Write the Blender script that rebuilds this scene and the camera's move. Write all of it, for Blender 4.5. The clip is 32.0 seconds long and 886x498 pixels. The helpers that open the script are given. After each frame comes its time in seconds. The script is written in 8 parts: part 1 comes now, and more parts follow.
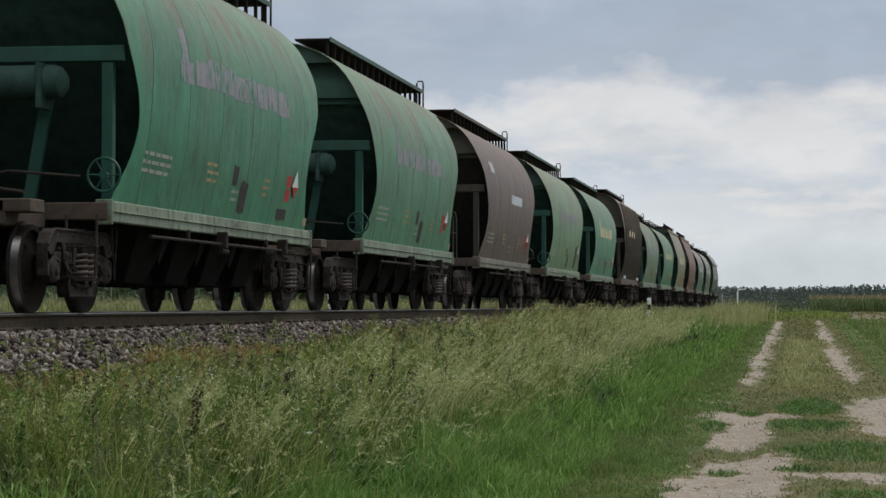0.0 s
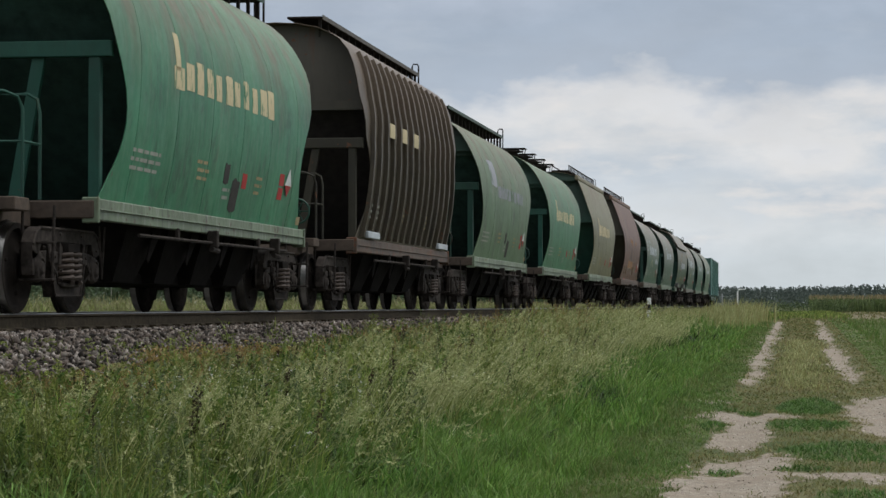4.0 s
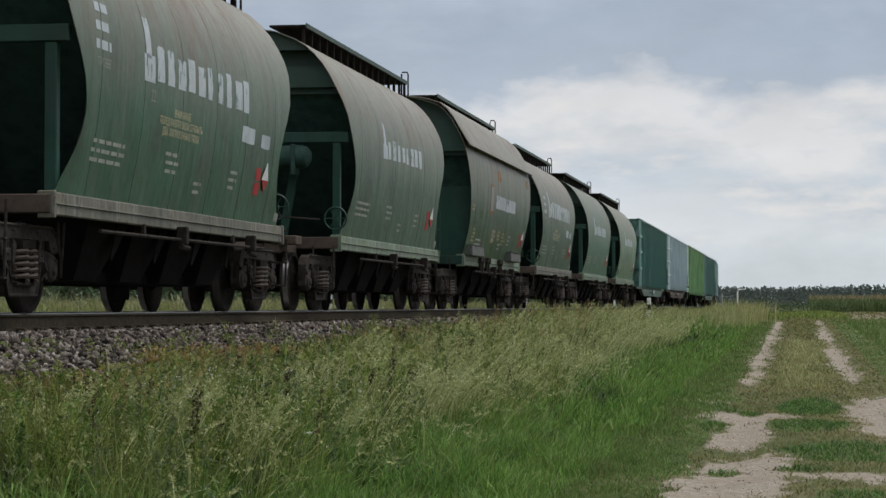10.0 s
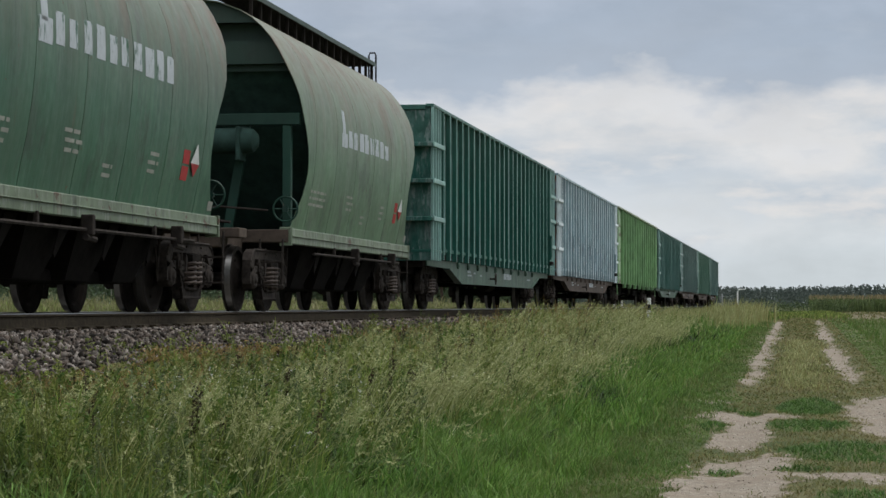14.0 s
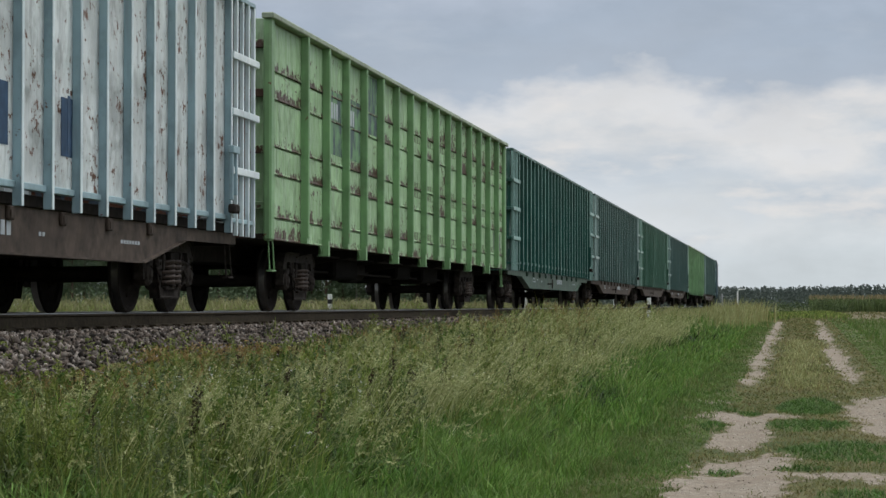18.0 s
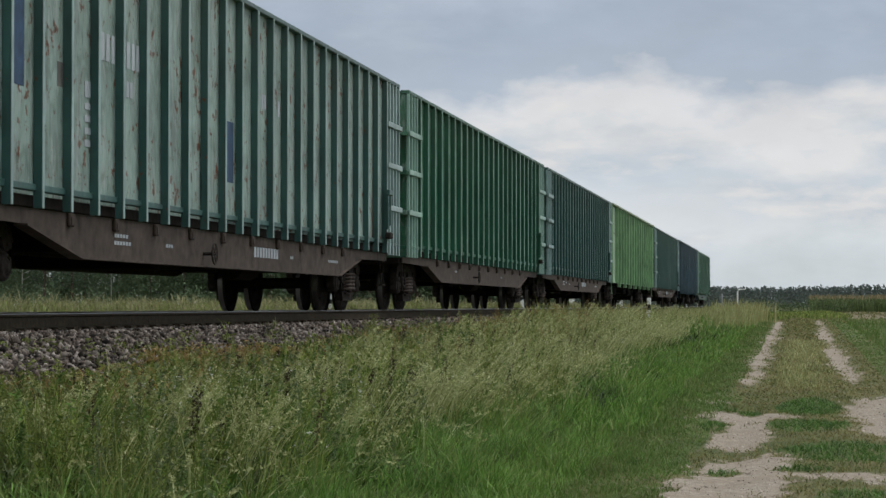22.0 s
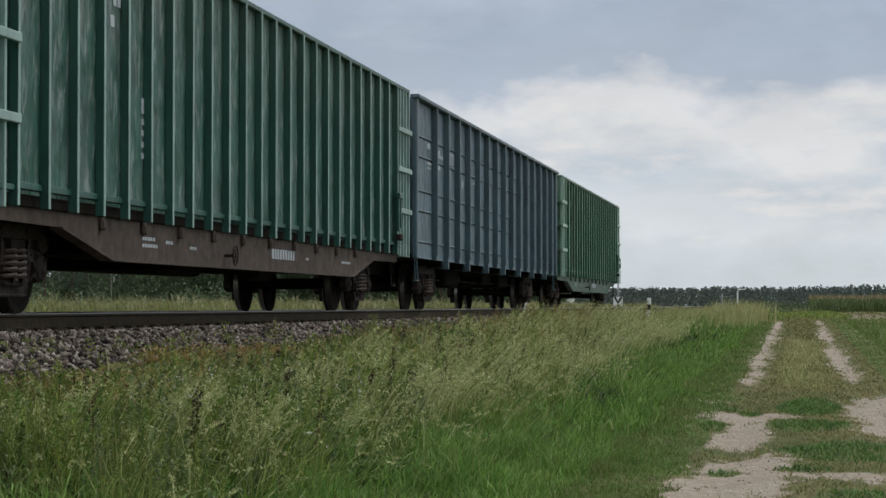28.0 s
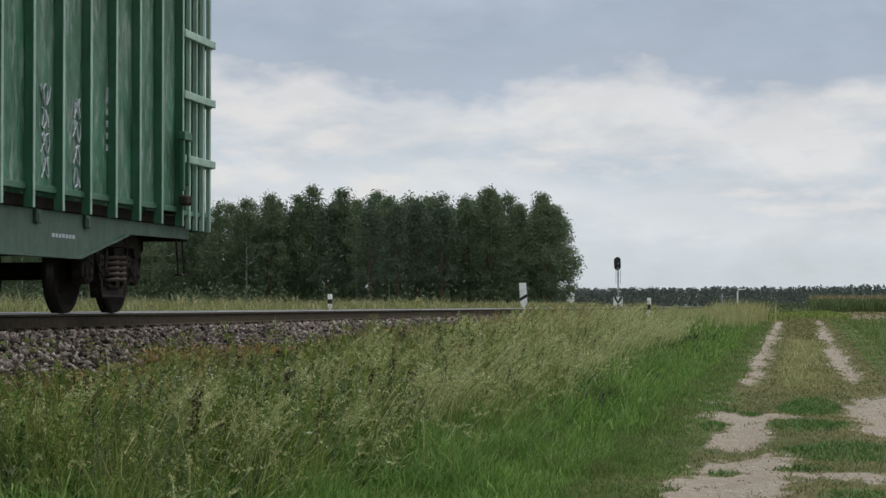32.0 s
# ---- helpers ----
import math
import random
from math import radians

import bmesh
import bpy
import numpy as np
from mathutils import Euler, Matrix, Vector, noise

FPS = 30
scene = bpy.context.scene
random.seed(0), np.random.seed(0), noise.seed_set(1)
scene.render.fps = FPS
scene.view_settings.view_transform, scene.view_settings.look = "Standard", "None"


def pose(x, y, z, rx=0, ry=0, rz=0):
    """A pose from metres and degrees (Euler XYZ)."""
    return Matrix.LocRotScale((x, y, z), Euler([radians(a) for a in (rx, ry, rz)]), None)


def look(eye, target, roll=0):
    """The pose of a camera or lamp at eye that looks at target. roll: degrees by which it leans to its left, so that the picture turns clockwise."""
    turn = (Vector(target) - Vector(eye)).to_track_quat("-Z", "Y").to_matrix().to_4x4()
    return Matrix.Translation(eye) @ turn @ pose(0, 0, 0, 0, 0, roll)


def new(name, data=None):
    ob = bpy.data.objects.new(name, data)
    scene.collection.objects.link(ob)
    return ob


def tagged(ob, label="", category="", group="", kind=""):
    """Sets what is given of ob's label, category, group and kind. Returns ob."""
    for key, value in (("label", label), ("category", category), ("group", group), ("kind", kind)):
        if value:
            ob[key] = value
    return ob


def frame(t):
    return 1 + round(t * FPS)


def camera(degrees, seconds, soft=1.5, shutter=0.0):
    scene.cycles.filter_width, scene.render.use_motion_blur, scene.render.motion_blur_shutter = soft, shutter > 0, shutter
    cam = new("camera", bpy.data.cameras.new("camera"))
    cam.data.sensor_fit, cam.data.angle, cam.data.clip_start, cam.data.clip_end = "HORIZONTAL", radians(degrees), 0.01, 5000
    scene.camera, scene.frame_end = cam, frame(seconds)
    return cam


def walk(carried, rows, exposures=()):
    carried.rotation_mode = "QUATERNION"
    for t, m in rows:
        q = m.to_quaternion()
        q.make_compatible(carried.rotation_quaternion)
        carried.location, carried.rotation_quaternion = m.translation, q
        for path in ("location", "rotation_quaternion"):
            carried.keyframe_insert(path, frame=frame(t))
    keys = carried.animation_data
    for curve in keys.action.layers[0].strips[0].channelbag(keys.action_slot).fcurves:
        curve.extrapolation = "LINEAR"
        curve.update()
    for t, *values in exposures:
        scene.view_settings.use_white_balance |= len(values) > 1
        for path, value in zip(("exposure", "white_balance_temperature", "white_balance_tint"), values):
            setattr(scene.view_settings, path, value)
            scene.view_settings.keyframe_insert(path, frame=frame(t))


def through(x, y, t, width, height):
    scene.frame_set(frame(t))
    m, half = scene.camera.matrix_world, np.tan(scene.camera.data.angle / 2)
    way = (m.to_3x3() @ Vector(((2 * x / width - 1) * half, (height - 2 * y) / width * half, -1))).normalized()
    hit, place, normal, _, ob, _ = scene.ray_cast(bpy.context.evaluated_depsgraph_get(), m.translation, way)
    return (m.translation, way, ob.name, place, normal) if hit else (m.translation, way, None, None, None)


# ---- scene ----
# ---------------------------------------------------------------- camera
RAIL = 1.36                 # rail head above the cart track
CAM_Z = RAIL + 0.079
YAW = 8.80                  # the view turns this far left of the line
cam = camera(21.93, 32.0)
EYE = pose(0, 0, CAM_Z, 90 + 1.424, 0, YAW)
walk(cam, [(0.0, EYE), (32.0, EYE)], exposures=[(0.0, 0.06), (32.0, 0.06)])

# ---------------------------------------------------------------- light
SUN_EL, SUN_AZ = radians(60), radians(52)
world = bpy.data.worlds.new("sky")
scene.world = world
world.use_nodes = True


def link(nt, a, b):
    nt.links.new(a, b)


def build_sky():
    nt = world.node_tree
    n = nt.nodes
    n.clear()
    out = n.new("ShaderNodeOutputWorld")
    bg = n.new("ShaderNodeBackground")
    tc = n.new("ShaderNodeTexCoord")
    sep = n.new("ShaderNodeSeparateXYZ")
    link(nt, tc.outputs["Generated"], sep.inputs[0])
    mp = n.new("ShaderNodeMapping")
    mp.inputs["Scale"].default_value = (1, 1, 2.1)
    mp.inputs["Location"].default_value = (3.1, 0.7, 0.2)
    link(nt, tc.outputs["Generated"], mp.inputs[0])
    big = n.new("ShaderNodeTexNoise")
    big.inputs["Scale"].default_value, big.inputs["Detail"].default_value = 7.5, 6
    big.inputs["Roughness"].default_value = 0.5
    link(nt, mp.outputs[0], big.inputs["Vector"])
    fine = n.new("ShaderNodeTexNoise")
    fine.inputs["Scale"].default_value, fine.inputs["Detail"].default_value = 24, 6
    fine.inputs["Roughness"].default_value = 0.55
    link(nt, mp.outputs[0], fine.inputs["Vector"])
    # height bent by the cloud noise
    a = n.new("ShaderNodeMath"); a.operation = "MULTIPLY_ADD"
    a.inputs[1].default_value = 0.105
    link(nt, big.outputs[0], a.inputs[0]); link(nt, sep.outputs[2], a.inputs[2])
    b = n.new("ShaderNodeMath"); b.operation = "MULTIPLY_ADD"
    b.inputs[1].default_value = 0.034
    link(nt, fine.outputs[0], b.inputs[0]); link(nt, a.outputs[0], b.inputs[2])
    c = n.new("ShaderNodeMath"); c.operation = "SUBTRACT"
    c.inputs[1].default_value = 0.0525 + 0.017
    link(nt, b.outputs[0], c.inputs[0])
    ramp = n.new("ShaderNodeValToRGB")
    els = ramp.color_ramp.elements
    stops = [(0.0, (0.57, 0.63, 0.67)), (0.024, (0.60, 0.655, 0.70)), (0.044, (0.65, 0.685, 0.72)),
             (0.062, (0.57, 0.62, 0.68)), (0.074, (0.70, 0.70, 0.71)), (0.083, (0.67, 0.675, 0.695)),
             (0.093, (0.40, 0.455, 0.54)), (0.115, (0.36, 0.42, 0.51)), (0.150, (0.43, 0.48, 0.57)),
             (0.25, (0.54, 0.59, 0.66)), (0.6, (1.02, 1.05, 1.10)), (1.0, (1.28, 1.31, 1.35))]
    while len(els) < len(stops):
        els.new(0.5)
    for e, (p, col) in zip(els, stops):
        e.position, e.color = p, (*col, 1)
    link(nt, c.outputs[0], ramp.inputs[0])
    # soft lighter and darker patches
    pr = n.new("ShaderNodeMapRange")
    pr.inputs[1].default_value, pr.inputs[2].default_value = 0.3, 0.7
    pr.inputs[3].default_value, pr.inputs[4].default_value = 0.93, 1.07
    link(nt, fine.outputs[0], pr.inputs[0])
    mul = n.new("ShaderNodeMix"); mul.data_type, mul.blend_type = "RGBA", "MULTIPLY"
    mul.inputs[0].default_value = 1
    link(nt, ramp.outputs[0], mul.inputs[6]); link(nt, pr.outputs[0], mul.inputs[7])
    # lit cumulus heads and grey-blue gaps in the low cloud
    def layer(scale, stretch, shift, a, b):
        q = n.new("ShaderNodeMapping")
        q.inputs["Scale"].default_value, q.inputs["Location"].default_value = (1, 1, stretch), shift
        link(nt, tc.outputs["Generated"], q.inputs[0])
        t = n.new("ShaderNodeTexNoise")
        t.inputs["Scale"].default_value, t.inputs["Detail"].default_value, t.inputs["Roughness"].default_value = scale, 8, 0.56
        link(nt, q.outputs[0], t.inputs["Vector"])
        r = n.new("ShaderNodeMapRange")
        r.inputs[1].default_value, r.inputs[2].default_value = a, b
        link(nt, t.outputs[0], r.inputs[0])
        return r.outputs[0]

    def times(a, b):
        t = n.new("ShaderNodeMath"); t.operation = "MULTIPLY"
        link(nt, a, t.inputs[0])
        if isinstance(b, float):
            t.inputs[1].default_value = b
        else:
            link(nt, b, t.inputs[1])
        return t.outputs[0]

    def band(a, b):
        r = n.new("ShaderNodeMapRange")
        r.inputs[1].default_value, r.inputs[2].default_value = a, b
        link(nt, c.outputs[0], r.inputs[0])
        return r.outputs[0]

    def over(f, under, col):
        t = n.new("ShaderNodeMix"); t.data_type = "RGBA"
        link(nt, f, t.inputs[0]); link(nt, under, t.inputs[6])
        t.inputs[7].default_value = (*col, 1)
        return t.outputs[2]
    low = times(band(0.02, 0.045), band(0.094, 0.078))
    tone = over(times(times(layer(9.0, 5.0, (1.3, 2.2, 0.4), 0.48, 0.64), low), 0.62), mul.outputs[2], (0.47, 0.535, 0.615))
    tone = over(times(times(layer(15.0, 3.0, (0.6, 1.1, 2.0), 0.52, 0.62), low), 0.60), tone, (0.79, 0.755, 0.735))
    tone = over(times(times(layer(11.0, 4.5, (2.6, 0.1, 1.0), 0.50, 0.66), band(0.098, 0.115)), 0.40), tone, (0.50, 0.54, 0.60))
    sky = n.new("ShaderNodeTexSky")
    sky.sky_type, sky.sun_disc = "NISHITA", False
    sky.sun_elevation, sky.sun_rotation = SUN_EL, SUN_AZ
    dim = n.new("ShaderNodeMix"); dim.data_type, dim.blend_type = "RGBA", "MULTIPLY"
    dim.inputs[0].default_value = 1
    dim.inputs[7].default_value = (0.1, 0.1, 0.1, 1)
    link(nt, sky.outputs[0], dim.inputs[6])
    mix = n.new("ShaderNodeMix"); mix.data_type = "RGBA"
    mix.inputs[0].default_value = 0.92
    link(nt, dim.outputs[2], mix.inputs[6]); link(nt, tone, mix.inputs[7])
    link(nt, mix.outputs[2], bg.inputs[0])
    bg.inputs[1].default_value = 1.0
    link(nt, bg.outputs[0], out.inputs[0])


build_sky()
sun = new("sun", bpy.data.lights.new("sun", "SUN"))
sun.data.energy, sun.data.angle, sun.data.color = 1.35, radians(30), (1.0, 0.96, 0.9)
sun.matrix_world = look((0, 0, 60), (-math.sin(SUN_AZ) * 40, -math.cos(SUN_AZ) * 40, 60 - 40 * math.tan(SUN_EL)))


# ---------------------------------------------------------------- materials
def srgb(r, g, b):
    return tuple(((v / 255 + 0.055) / 1.055) ** 2.4 if v > 10 else v / 255 / 12.92 for v in (r, g, b))


class Nodes:
    """A small wrapper to write node materials shortly."""

    def __init__(self, name):
        self.mat = bpy.data.materials.new(name)
        self.mat.use_nodes = True
        self.nt = self.mat.node_tree
        self.nt.nodes.clear()
        self.out = self.nt.nodes.new("ShaderNodeOutputMaterial")
        self.bsdf = self.nt.nodes.new("ShaderNodeBsdfPrincipled")
        self.put(self.bsdf.outputs[0], self.out.inputs[0])
        self.tc = self.nt.nodes.new("ShaderNodeTexCoord")

    def put(self, a, b):
        self.nt.links.new(a, b)

    def coords(self, scale=(1, 1, 1), shift=(0, 0, 0), kind="Object"):
        m = self.nt.nodes.new("ShaderNodeMapping")
        m.inputs["Scale"].default_value, m.inputs["Location"].default_value = scale, shift
        self.put(self.tc.outputs[kind], m.inputs[0])
        return m.outputs[0]

    def noise(self, vec, scale, detail=4, rough=0.55):
        t = self.nt.nodes.new("ShaderNodeTexNoise")
        t.inputs["Scale"].default_value, t.inputs["Detail"].default_value = scale, detail
        t.inputs["Roughness"].default_value = rough
        self.put(vec, t.inputs["Vector"])
        return t.outputs[0]

    def range(self, v, a, b, c=0.0, d=1.0):
        t = self.nt.nodes.new("ShaderNodeMapRange")
        for i, x in enumerate((a, b, c, d), 1):
            t.inputs[i].default_value = x
        self.put(v, t.inputs[0])
        return t.outputs[0]

    def math(self, op, a, b):
        t = self.nt.nodes.new("ShaderNodeMath")
        t.operation = op
        for i, v in enumerate((a, b)):
            if isinstance(v, (int, float)):
                t.inputs[i].default_value = v
            else:
                self.put(v, t.inputs[i])
        return t.outputs[0]

    def mix(self, f, a, b, blend="MIX"):
        t = self.nt.nodes.new("ShaderNodeMix")
        t.data_type, t.blend_type = "RGBA", blend
        for i, v in ((0, f), (6, a), (7, b)):
            if isinstance(v, (int, float)):
                t.inputs[i].default_value = v
            elif isinstance(v, tuple):
                t.inputs[i].default_value = (*v[:3], 1)
            else:
                self.put(v, t.inputs[i])
        return t.outputs[2]

    def bump(self, h, strength, dist=0.01):
        t = self.nt.nodes.new("ShaderNodeBump")
        t.inputs["Strength"].default_value, t.inputs["Distance"].default_value = strength, dist
        self.put(h, t.inputs["Height"])
        self.put(t.outputs[0], self.bsdf.inputs["Normal"])

    def random_object(self):
        return self.nt.nodes.new("ShaderNodeObjectInfo").outputs["Random"]

    def random_island(self):
        return self.nt.nodes.new("ShaderNodeNewGeometry").outputs["Random Per Island"]

    def done(self, colour, rough=0.6, metal=0.0, spec=0.5):
        for v, key in ((colour, "Base Color"), (rough, "Roughness")):
            if isinstance(v, tuple):
                self.bsdf.inputs[key].default_value = (*v, 1)
            elif isinstance(v, (int, float)):
                self.bsdf.inputs[key].default_value = v
            else:
                self.put(v, self.bsdf.inputs[key])
        self.bsdf.inputs["Metallic"].default_value = metal
        self.bsdf.inputs["Specular IOR Level"].default_value = spec
        return self.mat


def tint(c, k):
    return tuple(min(1.0, v * k) for v in c)


RUST = (0.085, 0.035, 0.018)
DUST = (0.34, 0.30, 0.25)


def painted(name, base, seed, rust=0.1, dust=0.3, streak=0.3, dark=(0.02, 0.02, 0.02), low=1.2, high=4.4, settle=0.45, rough=0.5, fade=0.0, bead=0.0, drips=None, runs=0.15, soot=DUST, crown=0.0, dent=0.0, scuff=0.4, chalk=0.0, flake=0.0, rusty=RUST):
    """Old wagon paint: faded blotches, rain runs, rust and settled dust near the roof; each plate has its own pattern."""
    m = Nodes(name)
    add = m.nt.nodes.new("ShaderNodeVectorMath")
    add.operation = "ADD"
    shift = m.nt.nodes.new("ShaderNodeVectorMath")
    shift.operation = "SCALE"
    shift.inputs[0].default_value = (31.0 + seed, 57.0, 3.0)
    m.put(m.random_object(), shift.inputs["Scale"])
    m.put(m.tc.outputs["Object"], add.inputs[0])
    m.put(shift.outputs[0], add.inputs[1])

    def at(scale):
        q = m.nt.nodes.new("ShaderNodeMapping")
        q.inputs["Scale"].default_value = scale
        q.inputs["Location"].default_value = (seed * 3.7, seed * 1.9, seed * 5.3)
        m.put(add.outputs[0], q.inputs[0])
        return q.outputs[0]
    big = m.noise(at((1, 1, 1)), 0.9, 3)
    grain = m.noise(at((1, 1, 1)), 9, 5, 0.65)
    run = m.noise(at((1.5, 1.5, 0.16)), 1.4, 4, 0.6)
    drip = m.noise(at((1.9, 1.9, 0.30)) if drips else at((3.0, 3.0, 0.42)), 2.2, 2, 0.5)
    col = m.mix(m.range(big, 0.3, 0.7), tint(base, 0.78), tint(base, 1.25))
    col = m.mix(m.math("MULTIPLY", m.range(grain, 0.35, 0.75), 0.14), col, tint(base, 0.62))
    mid = m.noise(at((1, 1, 0.7)), 2.6, 4, 0.6)
    col = m.mix(m.math("MULTIPLY", m.range(mid, 0.52, 0.68), 0.55), col, tint(base, 0.55))
    col = m.mix(m.math("MULTIPLY", m.random_object(), 0.22), col, tint(base, 0.70))
    if fade:
        wash = m.noise(at((2.2, 2.2, 0.8)), 1.5, 5, 0.65)
        col = m.mix(m.math("MULTIPLY", m.range(wash, 0.48, 0.66), fade), col, tuple(0.62 * v + 0.12 for v in base))
    if chalk:
        # paint gone chalky in upright flakes
        flaky = m.noise(at((3.4, 3.4, 0.9)), 2.2, 6, 0.72)
        col = m.mix(m.math("MULTIPLY", m.range(flaky, 0.53, 0.59), chalk), col, tuple(0.62 * v + 0.17 for v in base))
    if scuff:
        thin = m.noise(at((2.0, 2.0, 0.20)), 1.8, 5, 0.68)
        col = m.mix(m.math("MULTIPLY", m.range(thin, 0.52, 0.70), 0.26 * scuff), col, tint(base, 0.55))
        col = m.mix(m.math("MULTIPLY", m.range(thin, 0.46, 0.30), 0.22 * scuff), col, tuple(0.85 * v + 0.05 for v in base))
        smudge = m.noise(at((1, 1, 0.8)), 1.25, 6, 0.72)
        col = m.mix(m.math("MULTIPLY", m.range(smudge, 0.53, 0.64), 0.85 * scuff), col, tuple(0.30 * v + 0.016 for v in base))
    sep = m.nt.nodes.new("ShaderNodeSeparateXYZ")
    m.put(m.tc.outputs["Object"], sep.inputs[0])
    up = m.range(sep.outputs[2], low + settle * (high - low), high - (0.45 - settle) * 3.0, 0, 1)
    col = m.mix(m.math("MULTIPLY", m.math("ADD", m.math("MULTIPLY", up, 0.8), m.math("MULTIPLY", m.range(run, 0.40, 0.72), runs)), dust), col, soot)
    wet = m.range(drip, 0.60, 0.68)
    if drips:
        wet = m.math("MULTIPLY", m.range(drip, 0.53, 0.57), m.range(m.math("ADD", sep.outputs[2], m.math("MULTIPLY", big, 1.2)), drips[0] + 0.6, drips[1] + 0.6, 1, 0))
    col = m.mix(m.math("MULTIPLY", wet, streak), col, dark)
    col = m.mix(m.math("MULTIPLY", m.range(run, 0.66, 0.74), min(1.0, rust * 2.5)), col, tint(RUST, 1.3))
    if crown:
        # rust washed down from the roof seams
        wash = m.noise(at((0.9, 0.9, 0.22)), 1.7, 5, 0.68)
        col = m.mix(m.math("MULTIPLY", m.math("MULTIPLY", m.range(wash, 0.48, 0.64), m.range(sep.outputs[2], high - 2.0, high - 0.6)), crown), col, (0.155, 0.098, 0.062))
    spread = m.math("ADD", m.math("MULTIPLY", grain, 0.6), m.math("MULTIPLY", m.noise(at((1, 1, 1.6)), 2.2, 6, 0.7), 0.6))
    if bead:
        spread = m.math("ADD", spread, m.math("MULTIPLY", m.range(sep.outputs[2], 0.02, 0.22, 1, 0), bead))
    if flake:
        # some plates have lost far more paint than others
        spread = m.math("ADD", spread, m.range(m.random_object(), 0.35, 1.0, -0.06, flake))
    spots = m.range(spread, 0.80 - rust * 0.4, 0.84 - rust * 0.4)
    rustcol = m.mix(m.noise(at((1, 1, 1)), 30, 3), rusty, tint(rusty, 1.9))
    col = m.mix(spots, col, rustcol)
    shape = m.math("ADD", m.math("ADD", m.math("MULTIPLY", big, 2.0), m.math("MULTIPLY", grain, 0.05)), m.math("MULTIPLY", m.noise(at((2.4, 2.4, 0.30)), 1.3, 3, 0.5), 0.9))
    if dent:
        shape = m.math("ADD", shape, m.math("MULTIPLY", m.noise(at((1, 1, 0.45)), 5.0, 2, 0.5), dent))
    m.bump(shape, 0.7 if dent else 0.45, 0.11 if dent else 0.04)
    return m.done(col, m.range(grain, 0.2, 0.8, rough - 0.03, rough + 0.12), 0, 0.32)


def dusty(name, base, scale=8, rough=0.8, metal=0.0, vary=0.35, bump=0.3, spec=0.3):
    m = Nodes(name)
    n1 = m.noise(m.coords(), scale, 5, 0.6)
    n2 = m.noise(m.coords(), scale * 0.17, 3)
    col = m.mix(m.range(n1, 0.3, 0.7), tint(base, 1 - vary), tint(base, 1 + vary))
    col = m.mix(m.math("MULTIPLY", m.range(n2, 0.45, 0.7), 0.5), col, tint(base, 0.6))
    m.bump(n1, bump, 0.01)
    return m.done(col, rough, metal, spec)


def worn(name, over, base, cover=0.7, scale=5.0, rough=0.7):
    """Paint rubbed off in upright flakes, the older coat showing through."""
    m = Nodes(name)
    n = m.noise(m.coords((1, 1.6, 0.55)), scale, 6, 0.72)
    n2 = m.noise(m.coords(), 1.6, 3)
    at = 0.30 + 0.40 * (1 - cover)
    under = m.mix(n2, tint(base, 0.7), tint(base, 1.15))
    col = m.mix(m.range(m.math("ADD", n, m.math("MULTIPLY", m.math("SUBTRACT", n2, 0.5), 0.35)), at, at + 0.10), under, m.mix(m.noise(m.coords(), 11, 4), tint(over, 0.75), tint(over, 1.15)))
    m.bump(n, 0.15, 0.004)
    return m.done(col, rough, 0, 0.35)


IRON = dusty("grimy_iron", (0.023, 0.0195, 0.017), 9, 0.95, spec=0.08)
CAST = dusty("dusty_cast_steel", (0.036, 0.030, 0.026), 12, 0.9, vary=0.6, spec=0.14)
# near-black base colour for parts below the wagon floors
BLACK_STEEL = dusty("near_black_steel", (0.010, 0.0086, 0.0076), 9, 0.95, spec=0.06)
SPRING = dusty("spring_steel", (0.070, 0.052, 0.042), 14, 0.65)
TREAD = dusty("polished_tread", (0.30, 0.29, 0.275), 20, 0.36, 1.0, 0.1, 0.05)
RAILSIDE = dusty("rusty_rail", (0.058, 0.047, 0.032), 15, 0.9, spec=0.1)
CONCRETE = dusty("grey_concrete", (0.24, 0.23, 0.21), 10, 0.9)
GALV = dusty("galvanised_steel", (0.32, 0.33, 0.34), 20, 0.5, 0.4, 0.15)
TREE_BARK = dusty("pine_bark", (0.085, 0.06, 0.045), 6, 0.9)
BIRCH_BARK = dusty("birch_bark", (0.55, 0.53, 0.48), 5, 0.8)
WHITE = dusty("white_paint", (0.74, 0.75, 0.74), 12, 0.6, 0, 0.08)
BLACK = dusty("black_paint", (0.02, 0.02, 0.02), 12, 0.6, 0, 0.2)
RED = dusty("red_paint", (0.36, 0.032, 0.03), 5, 0.7, 0, 0.2)
CREAM = dusty("worn_cream_lettering", (0.55, 0.47, 0.29), 5, 0.8, 0, 0.12)
PALE = dusty("worn_white_lettering", (0.43, 0.47, 0.50), 5, 0.8, 0, 0.12)
MAUVE = dusty("faded_mauve_spray", (0.16, 0.15, 0.175), 6, 0.8, 0, 0.4)
# repair patches, and the painted recess shade of the brown hoppers
PATCHDARK = dusty("dark_repair_and_shade_paint", (0.035, 0.03, 0.028), 6, 0.7)
PATCHBLUE = dusty("blue_repair_paint", (0.030, 0.065, 0.125), 6, 0.6)
ORANGE = dusty("rust_orange_patch", (0.26, 0.145, 0.070), 5, 0.85, 0, 0.5)


